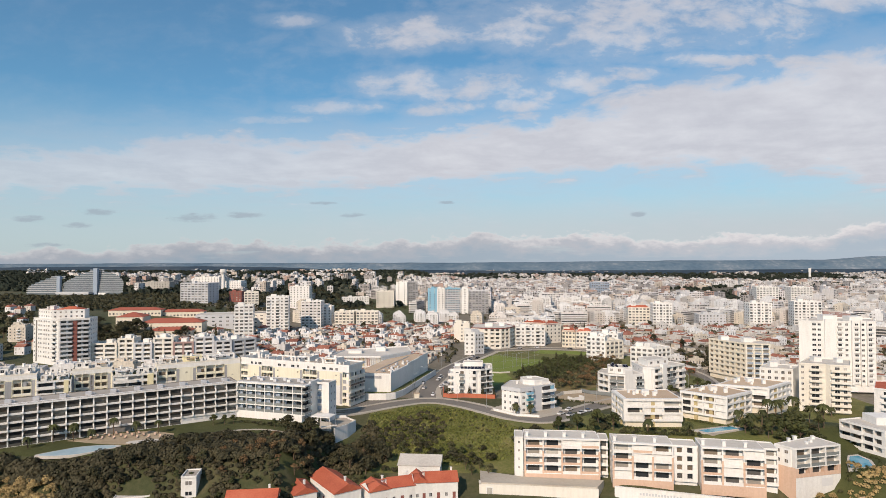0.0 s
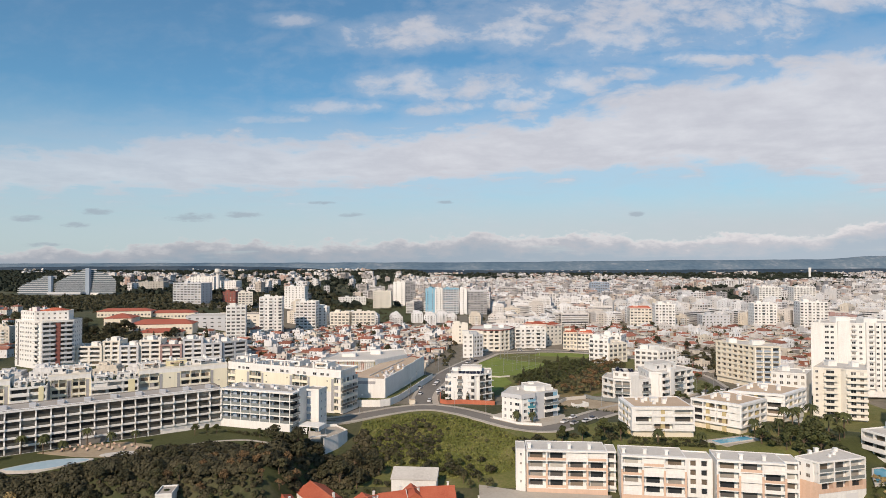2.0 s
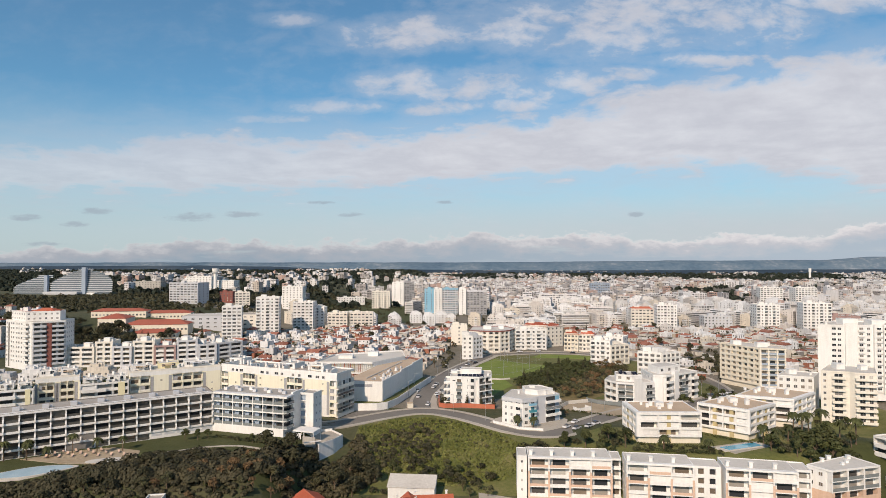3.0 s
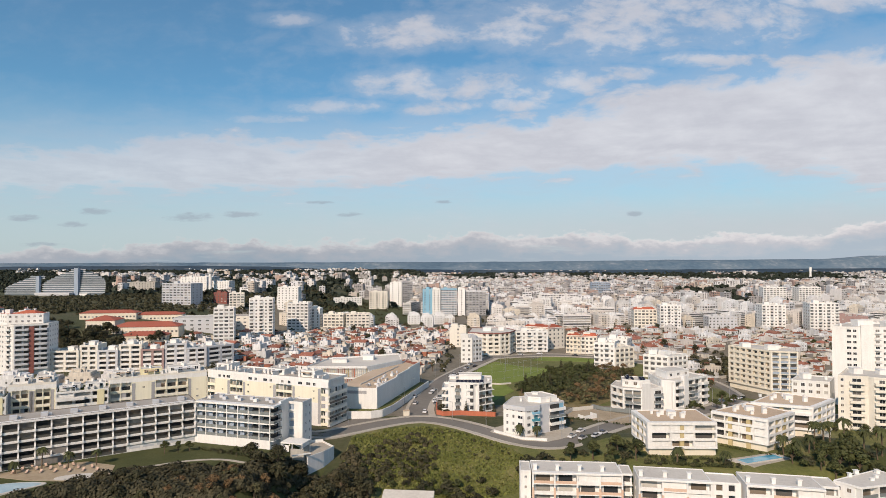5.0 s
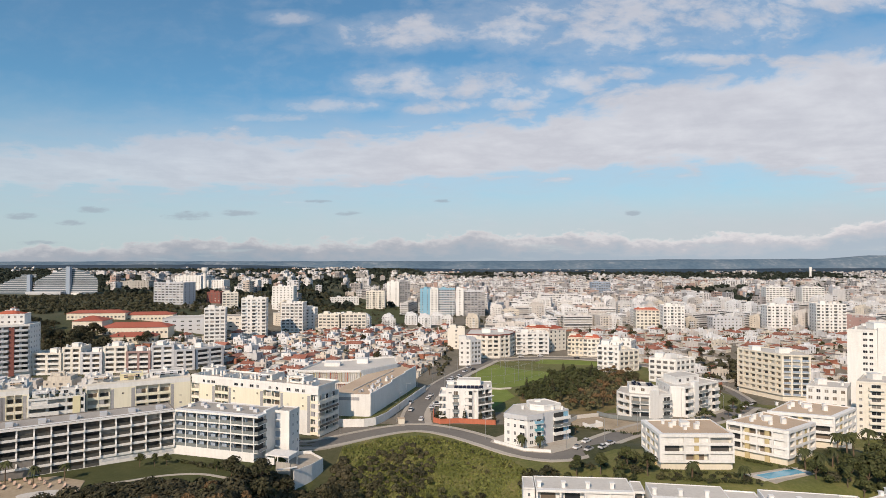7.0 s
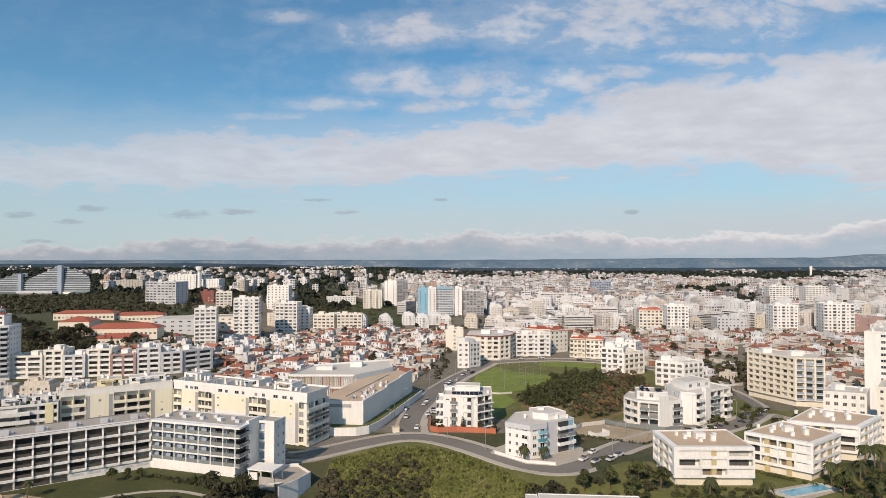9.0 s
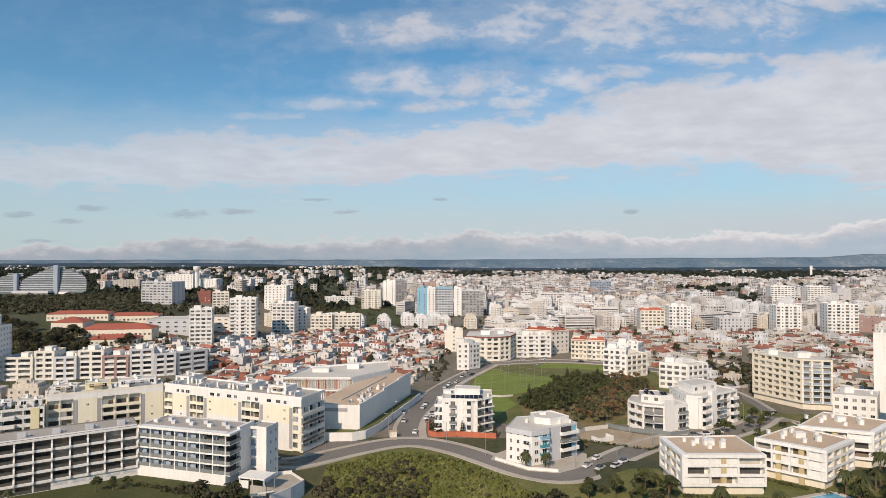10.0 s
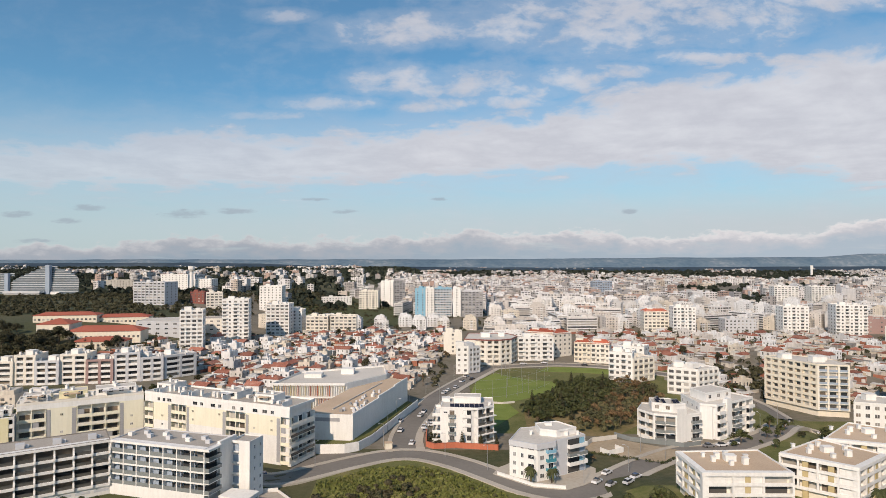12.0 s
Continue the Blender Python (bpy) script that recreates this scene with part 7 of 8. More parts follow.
def far_town():
    """Thousands of far blocks: walls, roof boxes and windows, one mesh of each."""
    rng = random.Random(21)
    wall, win, red = MB(), MB(), MB()

    def block(x, y, w, d, s, turn, fine):
        z = gz(x, y)
        c, q = math.cos(turn), math.sin(turn)
        pts = [(x + c * a - q * b, y + q * a + c * b) for a, b in ((-w / 2, -d / 2), (w / 2, -d / 2), (w / 2, d / 2), (-w / 2, d / 2))]
        h = s * 2.95 + 0.9
        wall.prism(pts, z - 2, z + h)
        fr, n = edge(pts[0], pts[1])
        if rng.random() < 0.8:
            a = rng.uniform(0.1, 0.6) * n
            wall.fbox(fr, a, a + rng.uniform(3, 6), -d * 0.75, -d * 0.3, z + h, z + h + rng.uniform(1.8, 3.2))
        if fine:
            for _ in range(3):
                a = rng.uniform(0.05, 0.9) * n
                wall.fbox(fr, a, a + 1.2, -d * 0.5 - 0.6, -d * 0.5 + 0.6, z + h, z + h + rng.uniform(0.8, 1.8))
        for i in ((0, 1, 3) if fine else (0, 3 if x > 0 else 1)):
            fr, n = edge(pts[i], pts[(i + 1) % 4])
            (ox, oy), (ax, ay), (nx, ny) = fr
            cols = max(2, int(n / (3.6 if fine else 6.5)))
            wide = [rng.uniform(0.22, 0.46) if rng.random() < 0.88 else 0 for _ in range(cols)]
            for f in range(s):
                for k in range(cols):
                    if wide[k] and rng.random() < 0.93:
                        u0, u1 = n * (k + 0.5 - wide[k]) / cols, n * (k + 0.5 + wide[k]) / cols
                        za, zb = z + f * 2.95 + 1.2, z + f * 2.95 + 2.9
                        win.quad((ox + ax * u0 + nx * 0.08, oy + ay * u0 + ny * 0.08, za), (ox + ax * u1 + nx * 0.08, oy + ay * u1 + ny * 0.08, za),
                                 (ox + ax * u1 + nx * 0.08, oy + ay * u1 + ny * 0.08, zb), (ox + ax * u0 + nx * 0.08, oy + ay * u0 + ny * 0.08, zb))

    for row in range(52):
        y = 760 + row * 21 + row * row * 0.22
        x = (-0.30 if y < 900 else -0.56) * y
        while x < 0.82 * y + 30:
            x += rng.uniform(17, 28) * (1 + (y - 500) / 4000)
            yy = y + rng.uniform(-7, 7)
            if (x < -130 and yy < 1150 and rng.random() < 0.8) or (x < -0.1 * yy and yy >= 1150 and rng.random() < 0.8) or not free(x, yy, 10) or rng.random() < 0.10:
                continue
            n = noise.noise(Vector((x * 0.003, yy * 0.003, 5.0)))
            if n < -0.28 or dark_wood(x, yy) or open_land(x, yy):
                continue
            block(x, yy, rng.choice((11, 14, 17, 20, 28)), rng.uniform(10, 14), rng.choice((3, 3, 4, 4, 5, 5, 6, 7)) if yy < 1700 else rng.choice((3, 3, 4, 4, 5)), radians(rng.choice((0, 0, 90)) + rng.uniform(-6, 6) + district(x, yy)), yy < 1500)
            take(x, yy, 7)
    for i in range(3900):
        y = 1500 + 2900 * rng.random() ** 1.25
        x = rng.uniform(-0.72, 0.80) * y
        n = noise.noise(Vector((x * 0.0021, y * 0.0016, 3.0)))
        if n < -0.02 or (x < -0.1 * y and n < 0.22) or (y > 2700 and n < 0.02) or dark_wood(x, y):
            continue
        s = rng.choice((2, 3, 3, 4, 4, 5, 5)) if y < 2100 else rng.choice((2, 3, 3, 4, 4, 5)) if y < 2700 else rng.choice((1, 2, 2, 3, 3, 4, 5))
        block(x, y, rng.uniform(11, 30), rng.uniform(10, 15), s, radians(rng.choice((0, 0, 90)) + rng.uniform(-12, 12) + district(x, y)), False)
    t = thing("distant_town", pose(0, 0, 0), "pale distant town blocks crowding towards the horizon", "town", kind="stuff")
    part("far_walling", wall, M_CITYFAR, t, kind="stuff")
    part("far_glazing", win, M_FARGLASS, t, kind="stuff")


far_town()


def hills():
    def ridge(name, y0, depth, heights, mat, label, seed, top=0.0):
        xs = np.linspace(-4300, 4300, 260)
        rows = 14
        v, f = [], []
        for j in range(rows):
            s = j / (rows - 1)
            for x in xs:
                h = np.interp(x / y0, heights[0], heights[1])
                h += (4.5 * noise.noise(Vector((x * 0.0022, j * 0.3, seed))) + 2.5 * noise.noise(Vector((x * 0.007, j * 0.5, seed + 3))))
                v.append((float(x), y0 + depth * s, float(max(0.0, h) * math.sin(s * math.pi * 0.5))))
        n = len(xs)
        for j in range(rows - 1):
            for i in range(n - 1):
                a = j * n + i
                f.append((a, a + 1, a + n + 1, a + n))
        me = bpy.data.meshes.new(name)
        me.from_pydata(v, [], f)
        me.polygons.foreach_set("use_smooth", np.ones(len(f), bool))
        me.materials.append(mat)
        tagged(new(name, me), label, "hills", kind="structure")
    # both ridges carry their haze in the surface colour
    ridge("hills", 3500, 500, ([-0.9, -0.6, -0.45, -0.35, -0.25, 0.0, 0.3, 0.5, 0.9], [40, 47, 45, 42, 26, 18, 16, 20, 26]), M_HILL, "dark wooded rise before the horizon, tinted blue as haze", 2.0)
    ridge("backdrop", 4250, 250, ([-0.9, -0.6, -0.3, 0.0, 0.25, 0.40, 0.52, 0.62, 0.70, 0.9], [66, 67, 68, 69, 77, 82, 83, 87, 108, 118]), M_HAZEHILL, "hills on the horizon with blue-grey haze in their colour", 9.0)


hills()


def yards():
    """Annexes, sheds and garden walls between the small houses."""
    rng = random.Random(91)
    mb = MB()
    n = 0
    for _ in range(9000):
        zone = rng.random()
        if zone < 0.45:
            x, y = rng.uniform(-135, 0), rng.uniform(392, 640)
            if x > -20 + (y - 392) * 0.12:
                continue
        elif zone < 0.85:
            x, y = rng.uniform(108, 345), rng.uniform(388, 640)
            if y < 395 + (150 - x) * 0.9:
                continue
        else:
            x, y = rng.uniform(-230, -130), rng.uniform(445, 600)
        if not free(x, y, 0.3):
            continue
        a = radians((-14 if x < 0 else 28) + rng.choice((0, 90)) + rng.uniform(-4, 4))
        fr = ((x, y), (math.cos(a), math.sin(a)), (math.sin(a), -math.cos(a)))
        z = gz(x, y)
        if rng.random() < 0.45:
            w, d, h = rng.uniform(5, 11), 0.25, rng.uniform(1.4, 2.2)
        else:
            w, d, h = rng.uniform(2.5, 6.5), rng.uniform(2.5, 5), rng.uniform(2.3, 3.4)
            mb.fbox(fr, -w / 2 - 0.2, w / 2 + 0.2, -d / 2 - 0.2, d / 2 + 0.2, z + h, z + h + 0.25)
        mb.fbox(fr, -w / 2, w / 2, -d / 2, d / 2, z - 1.5, z + h)
        n += 1
        if n > 2000:
            break
    t = thing("yard_buildings", pose(0, 0, 0), "annexes, sheds and garden walls between the small houses", "outbuildings", kind="stuff")
    part("yard_walling", mb, M_YARD, t, kind="stuff")


yards()


# ---- plants ----
def leaf_quads(mb, rng, clumps, n, size, flat=0.0, up=0.35):
    """Small leaf sprays on the outside of clumps (x, y, z, radius)."""
    tot = sum(c[3] ** 2 for c in clumps)
    for x, y, z, r in clumps:
        for _ in range(max(3, int(n * r * r / tot))):
            v = Vector((rng.gauss(0, 1), rng.gauss(0, 1), rng.gauss(0, 1) + 0.25)).normalized()
            q = Vector((x, y, z)) + Vector((v.x, v.y, v.z * (1 - flat))) * r * rng.uniform(0.72, 1.08)
            nrm = (v + Vector((rng.uniform(-0.7, 0.7), rng.uniform(-0.7, 0.7), rng.uniform(-0.4, 0.7) + up))).normalized()
            a = nrm.orthogonal().normalized()
            a = (a * math.cos(rng.random() * 6.28) + nrm.cross(a) * math.sin(rng.random() * 6.28)).normalized()
            b = nrm.cross(a)
            s = size * rng.uniform(0.6, 1.3)
            mb.add([tuple(q - a * s), tuple(q + b * s * 0.55 - a * s * 0.1), tuple(q + a * s), tuple(q - b * s * 0.6 + nrm * s * 0.15)], [(0, 1, 2, 3)])


def limb(mb, p, q, r0, r1, n=6):
    p, q = Vector(p), Vector(q)
    d = (q - p).normalized()
    a = d.orthogonal().normalized()
    b = d.cross(a)
    v = []
    for c, r in ((p, r0), (q, r1)):
        for i in range(n):
            t = 6.2832 * i / n
            v.append(tuple(c + a * (r * math.cos(t)) + b * (r * math.sin(t))))
    mb.add(v, [(i, (i + 1) % n, (i + 1) % n + n, i + n) for i in range(n)] + [tuple(range(n, 2 * n))])


def tree_kind(name, label, height, spread, base, clumps, leaves, size, leaf, seed, flat=0.3, group="trees", shape="round"):
    rng = random.Random(seed)
    trunk = MB()
    r = 0.035 * height
    mid = (rng.uniform(-0.3, 0.3), rng.uniform(-0.3, 0.3), base)
    limb(trunk, (0, 0, -0.6), mid, r, r * 0.7, 8)
    cl = []
    for i in range(clumps):
        if shape == "cone":
            s = (i + 0.5) / clumps
            rad = spread * (1 - s) ** 0.75 * 0.75 + 0.25
            cl.append((rng.uniform(-0.2, 0.2), rng.uniform(-0.2, 0.2), base * 0.4 + (height - base * 0.4) * s, rad))
            continue
        a, e = rng.random() * 6.2832, rng.random() ** 0.6
        k = spread * e * 0.72
        z = base + (height - base) * (0.32 + 0.5 * (1 - e * e) + rng.uniform(-0.12, 0.12))
        cl.append((k * math.cos(a), k * math.sin(a), z, spread * rng.uniform(0.26, 0.44)))
        if i < 7:
            limb(trunk, mid, (cl[-1][0] * 0.9, cl[-1][1] * 0.9, cl[-1][2]), r * 0.5, r * 0.12, 5)
    if shape == "cone":
        limb(trunk, mid, (0, 0, height * 0.9), r * 0.7, r * 0.1, 6)
    crown = MB()
    leaf_quads(crown, rng, cl, leaves, size, flat)
    if name == "shrub":
        me = crown.mesh(name)
        me.materials.append(leaf)
        return tagged(new(name, me), label, "shrub", group)
    me = trunk.mesh(name)
    me.materials.append(M_BARK)
    t = tagged(new(name, me), label, "tree", group)
    part("crown", crown, leaf, t)
    return t


def palm_kind(height, fronds, seed, reach=2.4):
    rng = random.Random(seed)
    t = thing("palm_tree", pose(0, 0, 0), "palm tree with a slim trunk and drooping fronds", "palm", "palms")
    trunk = MB()
    for i in range(7):
        z0, z1 = height * i / 7, height * (i + 1) / 7
        trunk.frustum(0.06 * i, 0, z0 - (0.5 if i == 0 else 0), z1, 0.26 - 0.012 * i, 0.235 - 0.012 * i, 8, 0.06)
    part("trunk", trunk, M_BARK, t)
    cr = MB()
    for i in range(fronds):
        a, lift = 6.2832 * i / fronds + rng.uniform(-0.2, 0.2), rng.uniform(-0.5, 1.0)
        pts = []
        for s in range(6):
            k = s / 5
            rr = reach * (k ** 0.9) * (1.0 - 0.12 * lift)
            zz = height + 0.15 + lift * 1.2 * k - (1.5 + 0.8 * (1 - lift)) * k * k
            pts.append((rr * math.cos(a) + 0.42, rr * math.sin(a), zz))
        for s in range(5):
            p, q = Vector(pts[s]), Vector(pts[s + 1])
            side = Vector((-math.sin(a), math.cos(a), 0))
            w0, w1 = 0.36 * math.sin(0.35 + s * 0.52), 0.36 * math.sin(0.35 + (s + 1) * 0.52)
            for sg in (-1, 1):
                cr.add([tuple(p), tuple(p + side * sg * w0 + Vector((0, 0, -w0 * 0.6))), tuple(q + side * sg * w1 + Vector((0, 0, -w1 * 0.6))), tuple(q)], [(0, 1, 2, 3)])
    part("crown", cr, M_LEAFGREEN, t)
    return t


PINES = [tree_kind("pine_tree", "dark broad-crowned pine tree on the slope", 9.5, 4.6, 3.2, 16, 850, 0.50, M_LEAF, 31), tree_kind("pine_tree", "dark rounded pine tree with dense foliage", 8.0, 4.0, 2.2, 14, 750, 0.48, M_LEAF, 32),
         tree_kind("pine_tree", "dark spreading pine tree", 11, 5.4, 4.2, 18, 950, 0.54, M_LEAF, 33)]
for p in PINES:
    p["label"] = "dark broad-crowned pine tree with dense foliage"
GREENS = [tree_kind("tree", "green leafy tree with a rounded uneven crown", 7.0, 3.0, 2.0, 12, 900, 0.36, M_LEAFGREEN, 41), tree_kind("tree", "green leafy tree with a rounded uneven crown", 5.5, 2.5, 1.6, 10, 700, 0.33, M_LEAFGREEN, 42),
          tree_kind("tree", "dark green leafy street tree", 8.5, 3.4, 2.4, 13, 1000, 0.38, M_LEAF, 43)]
OLIVES = [tree_kind("tree", "greyish olive tree with thin foliage", 5.5, 2.8, 1.5, 9, 420, 0.3, M_LEAFOLIVE, 51), tree_kind("tree", "thin greyish winter tree with sparse leaves", 7.0, 2.8, 1.8, 10, 320, 0.28, M_LEAFOLIVE, 52)]
RUSTS = [tree_kind("tree", "rust-brown winter tree with sparse dry leaves", 6.5, 2.7, 1.8, 10, 420, 0.3, M_LEAFRUST, 61), tree_kind("tree", "rust-brown winter tree with sparse dry leaves", 5.0, 2.3, 1.2, 9, 380, 0.28, M_LEAFRUST, 62)]
CYPRESS = [tree_kind("cypress_tree", "tall narrow dark cypress tree", 10, 1.7, 1.0, 12, 700, 0.32, M_LEAF, 71, shape="cone"), tree_kind("cypress_tree", "tall narrow dark cypress tree", 7, 1.6, 0.8, 10, 550, 0.3, M_LEAF, 72, shape="cone")]
SHRUBS = [tree_kind("shrub", "dense dark green shrub on the slope", 2.4, 1.9, 0.3, 8, 300, 0.30, M_LEAF, 81, group="shrubs"), tree_kind("shrub", "green shrub with loose foliage", 1.8, 1.6, 0.2, 7, 260, 0.27, M_LEAFGREEN, 82, group="shrubs"),
          tree_kind("shrub", "dry olive-brown shrub on the slope", 2.0, 1.7, 0.2, 7, 300, 0.24, M_LEAFOLIVE, 83, group="shrubs")]
GOLDS = [tree_kind("shrub", "straw-coloured dry bush on the bank", 3.2, 2.6, 0.3, 10, 460, 0.33, M_GOLD, 91, group="shrubs")]
PALMS = [palm_kind(6.5, 26, 95), palm_kind(8.0, 28, 96, 2.6), palm_kind(4.5, 24, 97, 2.2)]


def grow(kinds, rng, x, y, lo=0.85, hi=1.15, sink=0.0):
    """Stand a copy of one of the kinds, turned and sized anew."""
    ob = rng.choice(kinds)
    c = stand(ob, x, y, rng.uniform(0, 360), gz(x, y) - sink)
    s = rng.uniform(lo, hi)
    c.scale = (s, s, s * rng.uniform(0.92, 1.08))
    return c


def area(rng, pts, n, apart, avoid=()):
    """Random places inside a polygon, at least so far from one another."""
    xs, ys = [p[0] for p in pts], [p[1] for p in pts]
    out, tries = [], 0
    while len(out) < n and tries < n * 40:
        tries += 1
        x, y = rng.uniform(min(xs), max(xs)), rng.uniform(min(ys), max(ys))
        inside = False
        for (x0, y0), (x1, y1) in zip(pts, pts[1:] + pts[:1]):
            if (y0 > y) != (y1 > y) and x < (x1 - x0) * (y - y0) / (y1 - y0) + x0:
                inside = not inside
        if inside and (not apart or all((x - a) ** 2 + (y - b) ** 2 > apart ** 2 for a, b in out)):
            out.append((x, y))
    return out


def planting():
    rng = random.Random(77)
    for x, y in area(rng, [(-186, 198), (-150, 190), (-132, 188), (-118, 192), (-106, 198), (-101, 210), (-84, 218), (-66, 219), (-64, 210), (-88, 203), (-108, 182), (-150, 160), (-190, 165)], 62, 4.6):
        if -154 < x < -118 and 176 < y < 192:
            continue
        grow(PINES, rng, x, y, 0.45, 0.66, 0.9)
    for x, y in area(rng, [(-84, 206), (-62, 213), (-47, 216), (-46, 208), (-58, 190), (-78, 184), (-98, 186)], 46, 2.6):
        grow(SHRUBS + SHRUBS + RUSTS + GREENS[1:2] + OLIVES[:1], rng, x, y, 0.5, 1.0)
    for x, y in ((-57, 231), (-51, 237), (-47, 229), (-43, 236), (-40, 228), (-37, 233), (-33, 226), (-31, 233), (-36, 240), (-55, 224), (-62, 227), (-28, 229), (-66, 231), (-40, 221), (-46, 222), (-34, 219)):
        grow(PINES, rng, x, y, 0.5, 0.8, 0.9)
    for x, y in area(rng, [(-36, 252), (-26, 266), (-12, 268), (-4, 256), (-8, 242), (-30, 238)], 44, 2.6):
        grow(SHRUBS, rng, x, y, 0.6, 1.35)
    for x, y in area(rng, [(-20, 230), (14, 226), (16, 236), (2, 242), (-24, 242)], 26, 2.4):
        grow(SHRUBS, rng, x, y, 0.7, 1.5)
    for x, y in area(rng, [(-10, 280), (4, 274), (18, 252), (26, 244), (10, 250), (-12, 262)], 30, 3.0):
        grow(SHRUBS[1:], rng, x, y, 0.35, 0.8)
    for x, y in ((24, 243), (27, 241), (22, 239), (30, 242)):
        grow(SHRUBS[:1], rng, x, y, 1.3, 1.9)
    for x, y in area(rng, [(38, 250), (58, 246), (60, 232), (44, 230), (34, 238)], 26, 3.0):
        grow(SHRUBS[:2] + GREENS[1:2], rng, x, y, 0.8, 1.3)
    for x, y in area(rng, [(-152, 190), (-130, 190), (-120, 178), (-144, 178)], 34, 2.4):
        grow(GOLDS, rng, x, y, 0.8, 1.3)
    for x, y in area(rng, [(-82, 214), (-52, 216), (-50, 204), (-78, 198)], 16, 3.2):
        grow(RUSTS + SHRUBS[2:], rng, x, y, 0.6, 0.95)
    for x, y in area(rng, [(-48, 220), (-24, 222), (-16, 214), (-30, 206), (-42, 208)], 16, 2.6):
        grow(OLIVES + SHRUBS + RUSTS[1:], rng, x, y, 0.5, 0.9)
    for x, y in ((7, 224), (10, 219), (4, 219), (2, 223)):
        grow(OLIVES, rng, x, y, 0.5, 0.8)
    # hotel garden
    for x, y in ((-145, 214), (-138.5, 215.5), (-133, 218), (-128, 222.5), (-119.5, 222), (-113, 226), (-141, 219), (-149, 207)):
        grow(PALMS, rng, x, y, 0.72, 0.9)
    for x, y in ((-97, 238), (-93, 239), (-90, 240.5), (-72, 235)):
        grow(GREENS[1:2], rng, x, y, 0.6, 0.8)
    for x, y in area(rng, [(-86, 242), (-64, 230), (-60, 232), (-84, 245)], 7, 2.0):
        grow(SHRUBS, rng, x, y, 0.5, 0.8)
    # garden of the cream blocks
    for x, y in ((70, 231), (85, 230.5), (108, 240), (118, 243), (122, 247), (127, 250), (131, 253), (134, 250), (138, 246), (112, 238), (140, 240)):
        grow(PALMS, rng, x, y, 0.9, 1.2)
    for x, y in area(rng, [(106, 234), (124, 242), (138, 244), (136, 228), (122, 222), (108, 226)], 34, 2.6):
        grow(SHRUBS[:2] + GREENS[:2], rng, x, y, 0.8, 1.3)
    for x, y in area(rng, [(60, 236), (88, 232), (90, 226), (60, 230)], 20, 2.2):
        grow(SHRUBS, rng, x, y, 0.4, 0.8)
    for x, y in area(rng, [(112, 208), (134, 216), (140, 208), (118, 198)], 30, 2.0):
        grow(GOLDS + SHRUBS[1:], rng, x, y, 0.4, 0.7)
    for x, y in area(rng, [(100, 198), (108, 199), (106, 195), (100, 195)], 5, 1.6):
        grow(SHRUBS[:1], rng, x, y, 0.9, 1.2)
    # park
    for x, y in area(rng, [(34, 330), (56, 342), (82, 388), (88, 418), (66, 420), (46, 388), (32, 360)], 44, 4.4):
        grow(GREENS[:2] + CYPRESS[1:], rng, x, y, 0.65, 1.0)
    for x, y in area(rng, [(48, 322), (64, 322), (96, 362), (104, 400), (92, 420), (74, 372)], 44, 4.2):
        grow(RUSTS + RUSTS + OLIVES, rng, x, y, 0.7, 1.1)
    for x, y in ((26, 296), (31, 293), (22, 299), (35, 297), (45, 291), (47, 287), (43, 283)):
        grow(RUSTS + GREENS[1:2], rng, x, y, 0.5, 0.8)
    for x, y in ((11, 302.5), (4.5, 303.3), (16.5, 301)):
        grow(CYPRESS[1:], rng, x, y, 0.6, 0.8)
    for x, y in ((30.5, 268), (24.2, 267.5)):
        grow(PALMS[2:], rng, x, y, 0.8, 1.0)
    for x, y in area(rng, [(-7.5, 316), (-7, 303), (-3, 302), (-4, 316)], 6, 1.6):
        grow(SHRUBS[:1], rng, x, y, 0.7, 1.0)
    for x, y in area(rng, [(100, 300), (122, 314), (134, 330), (126, 336), (104, 314)], 14, 3.4):
        grow(GREENS[1:2] + SHRUBS[:2], rng, x, y, 0.6, 1.0)
    for x, y in area(rng, [(100, 296), (150, 294), (186, 298), (186, 318), (150, 334), (124, 312)], 26, 4.0):
        grow(GREENS[1:2] + SHRUBS[:2] + PALMS[2:], rng, x, y, 0.6, 1.0)
    for x, y in area(rng, [(128, 347), (138, 357), (139, 380), (131, 396), (119, 380), (113, 358)], 14, 4.0):
        grow(GREENS[1:2] + OLIVES, rng, x, y, 0.6, 1.0)
    # town trees
    for x, y in area(rng, [(-250, 430), (-120, 400), (0, 400), (0, 640), (-130, 640), (-230, 560)], 72, 5.5):
        if free(x, y, 0.8):
            grow(GREENS[1:] + OLIVES + RUSTS[:1] + SHRUBS[:1], rng, x, y, 0.6, 1.0)
    for x, y in area(rng, [(100, 440), (150, 385), (330, 400), (345, 650), (110, 650)], 86, 5.5):
        if free(x, y, 0.8):
            grow(GREENS[1:] + OLIVES + CYPRESS + SHRUBS[:1], rng, x, y, 0.6, 1.0)
    for x, y in area(rng, [(-150, 300), (-120, 318), (-60, 310), (-50, 302), (-60, 340), (-130, 380), (-150, 390)], 26, 6.0):
        if free(x, y, 0.5):
            grow(GREENS, rng, x, y, 0.7, 1.1)
    for x, y in ((-301, 486), (-293, 488), (-285, 487), (-271, 484), (-266, 481), (-268, 499), (-263, 503), (-254, 496), (-247, 495), (-240, 491), (-226, 497), (-219, 500), (-211, 505), (-206, 510), (-232, 494)):
        grow(PINES if x < -258 else CYPRESS + PINES[1:2], rng, x, y, 0.9, 1.25)
    for x, y in area(rng, [(-225, 470), (-262, 500), (-300, 515), (-345, 535), (-370, 480), (-300, 448), (-230, 440)], 60, 5.5):
        if free(x, y, 1.0):
            grow(PINES, rng, x, y, 0.8, 1.15)


planting()


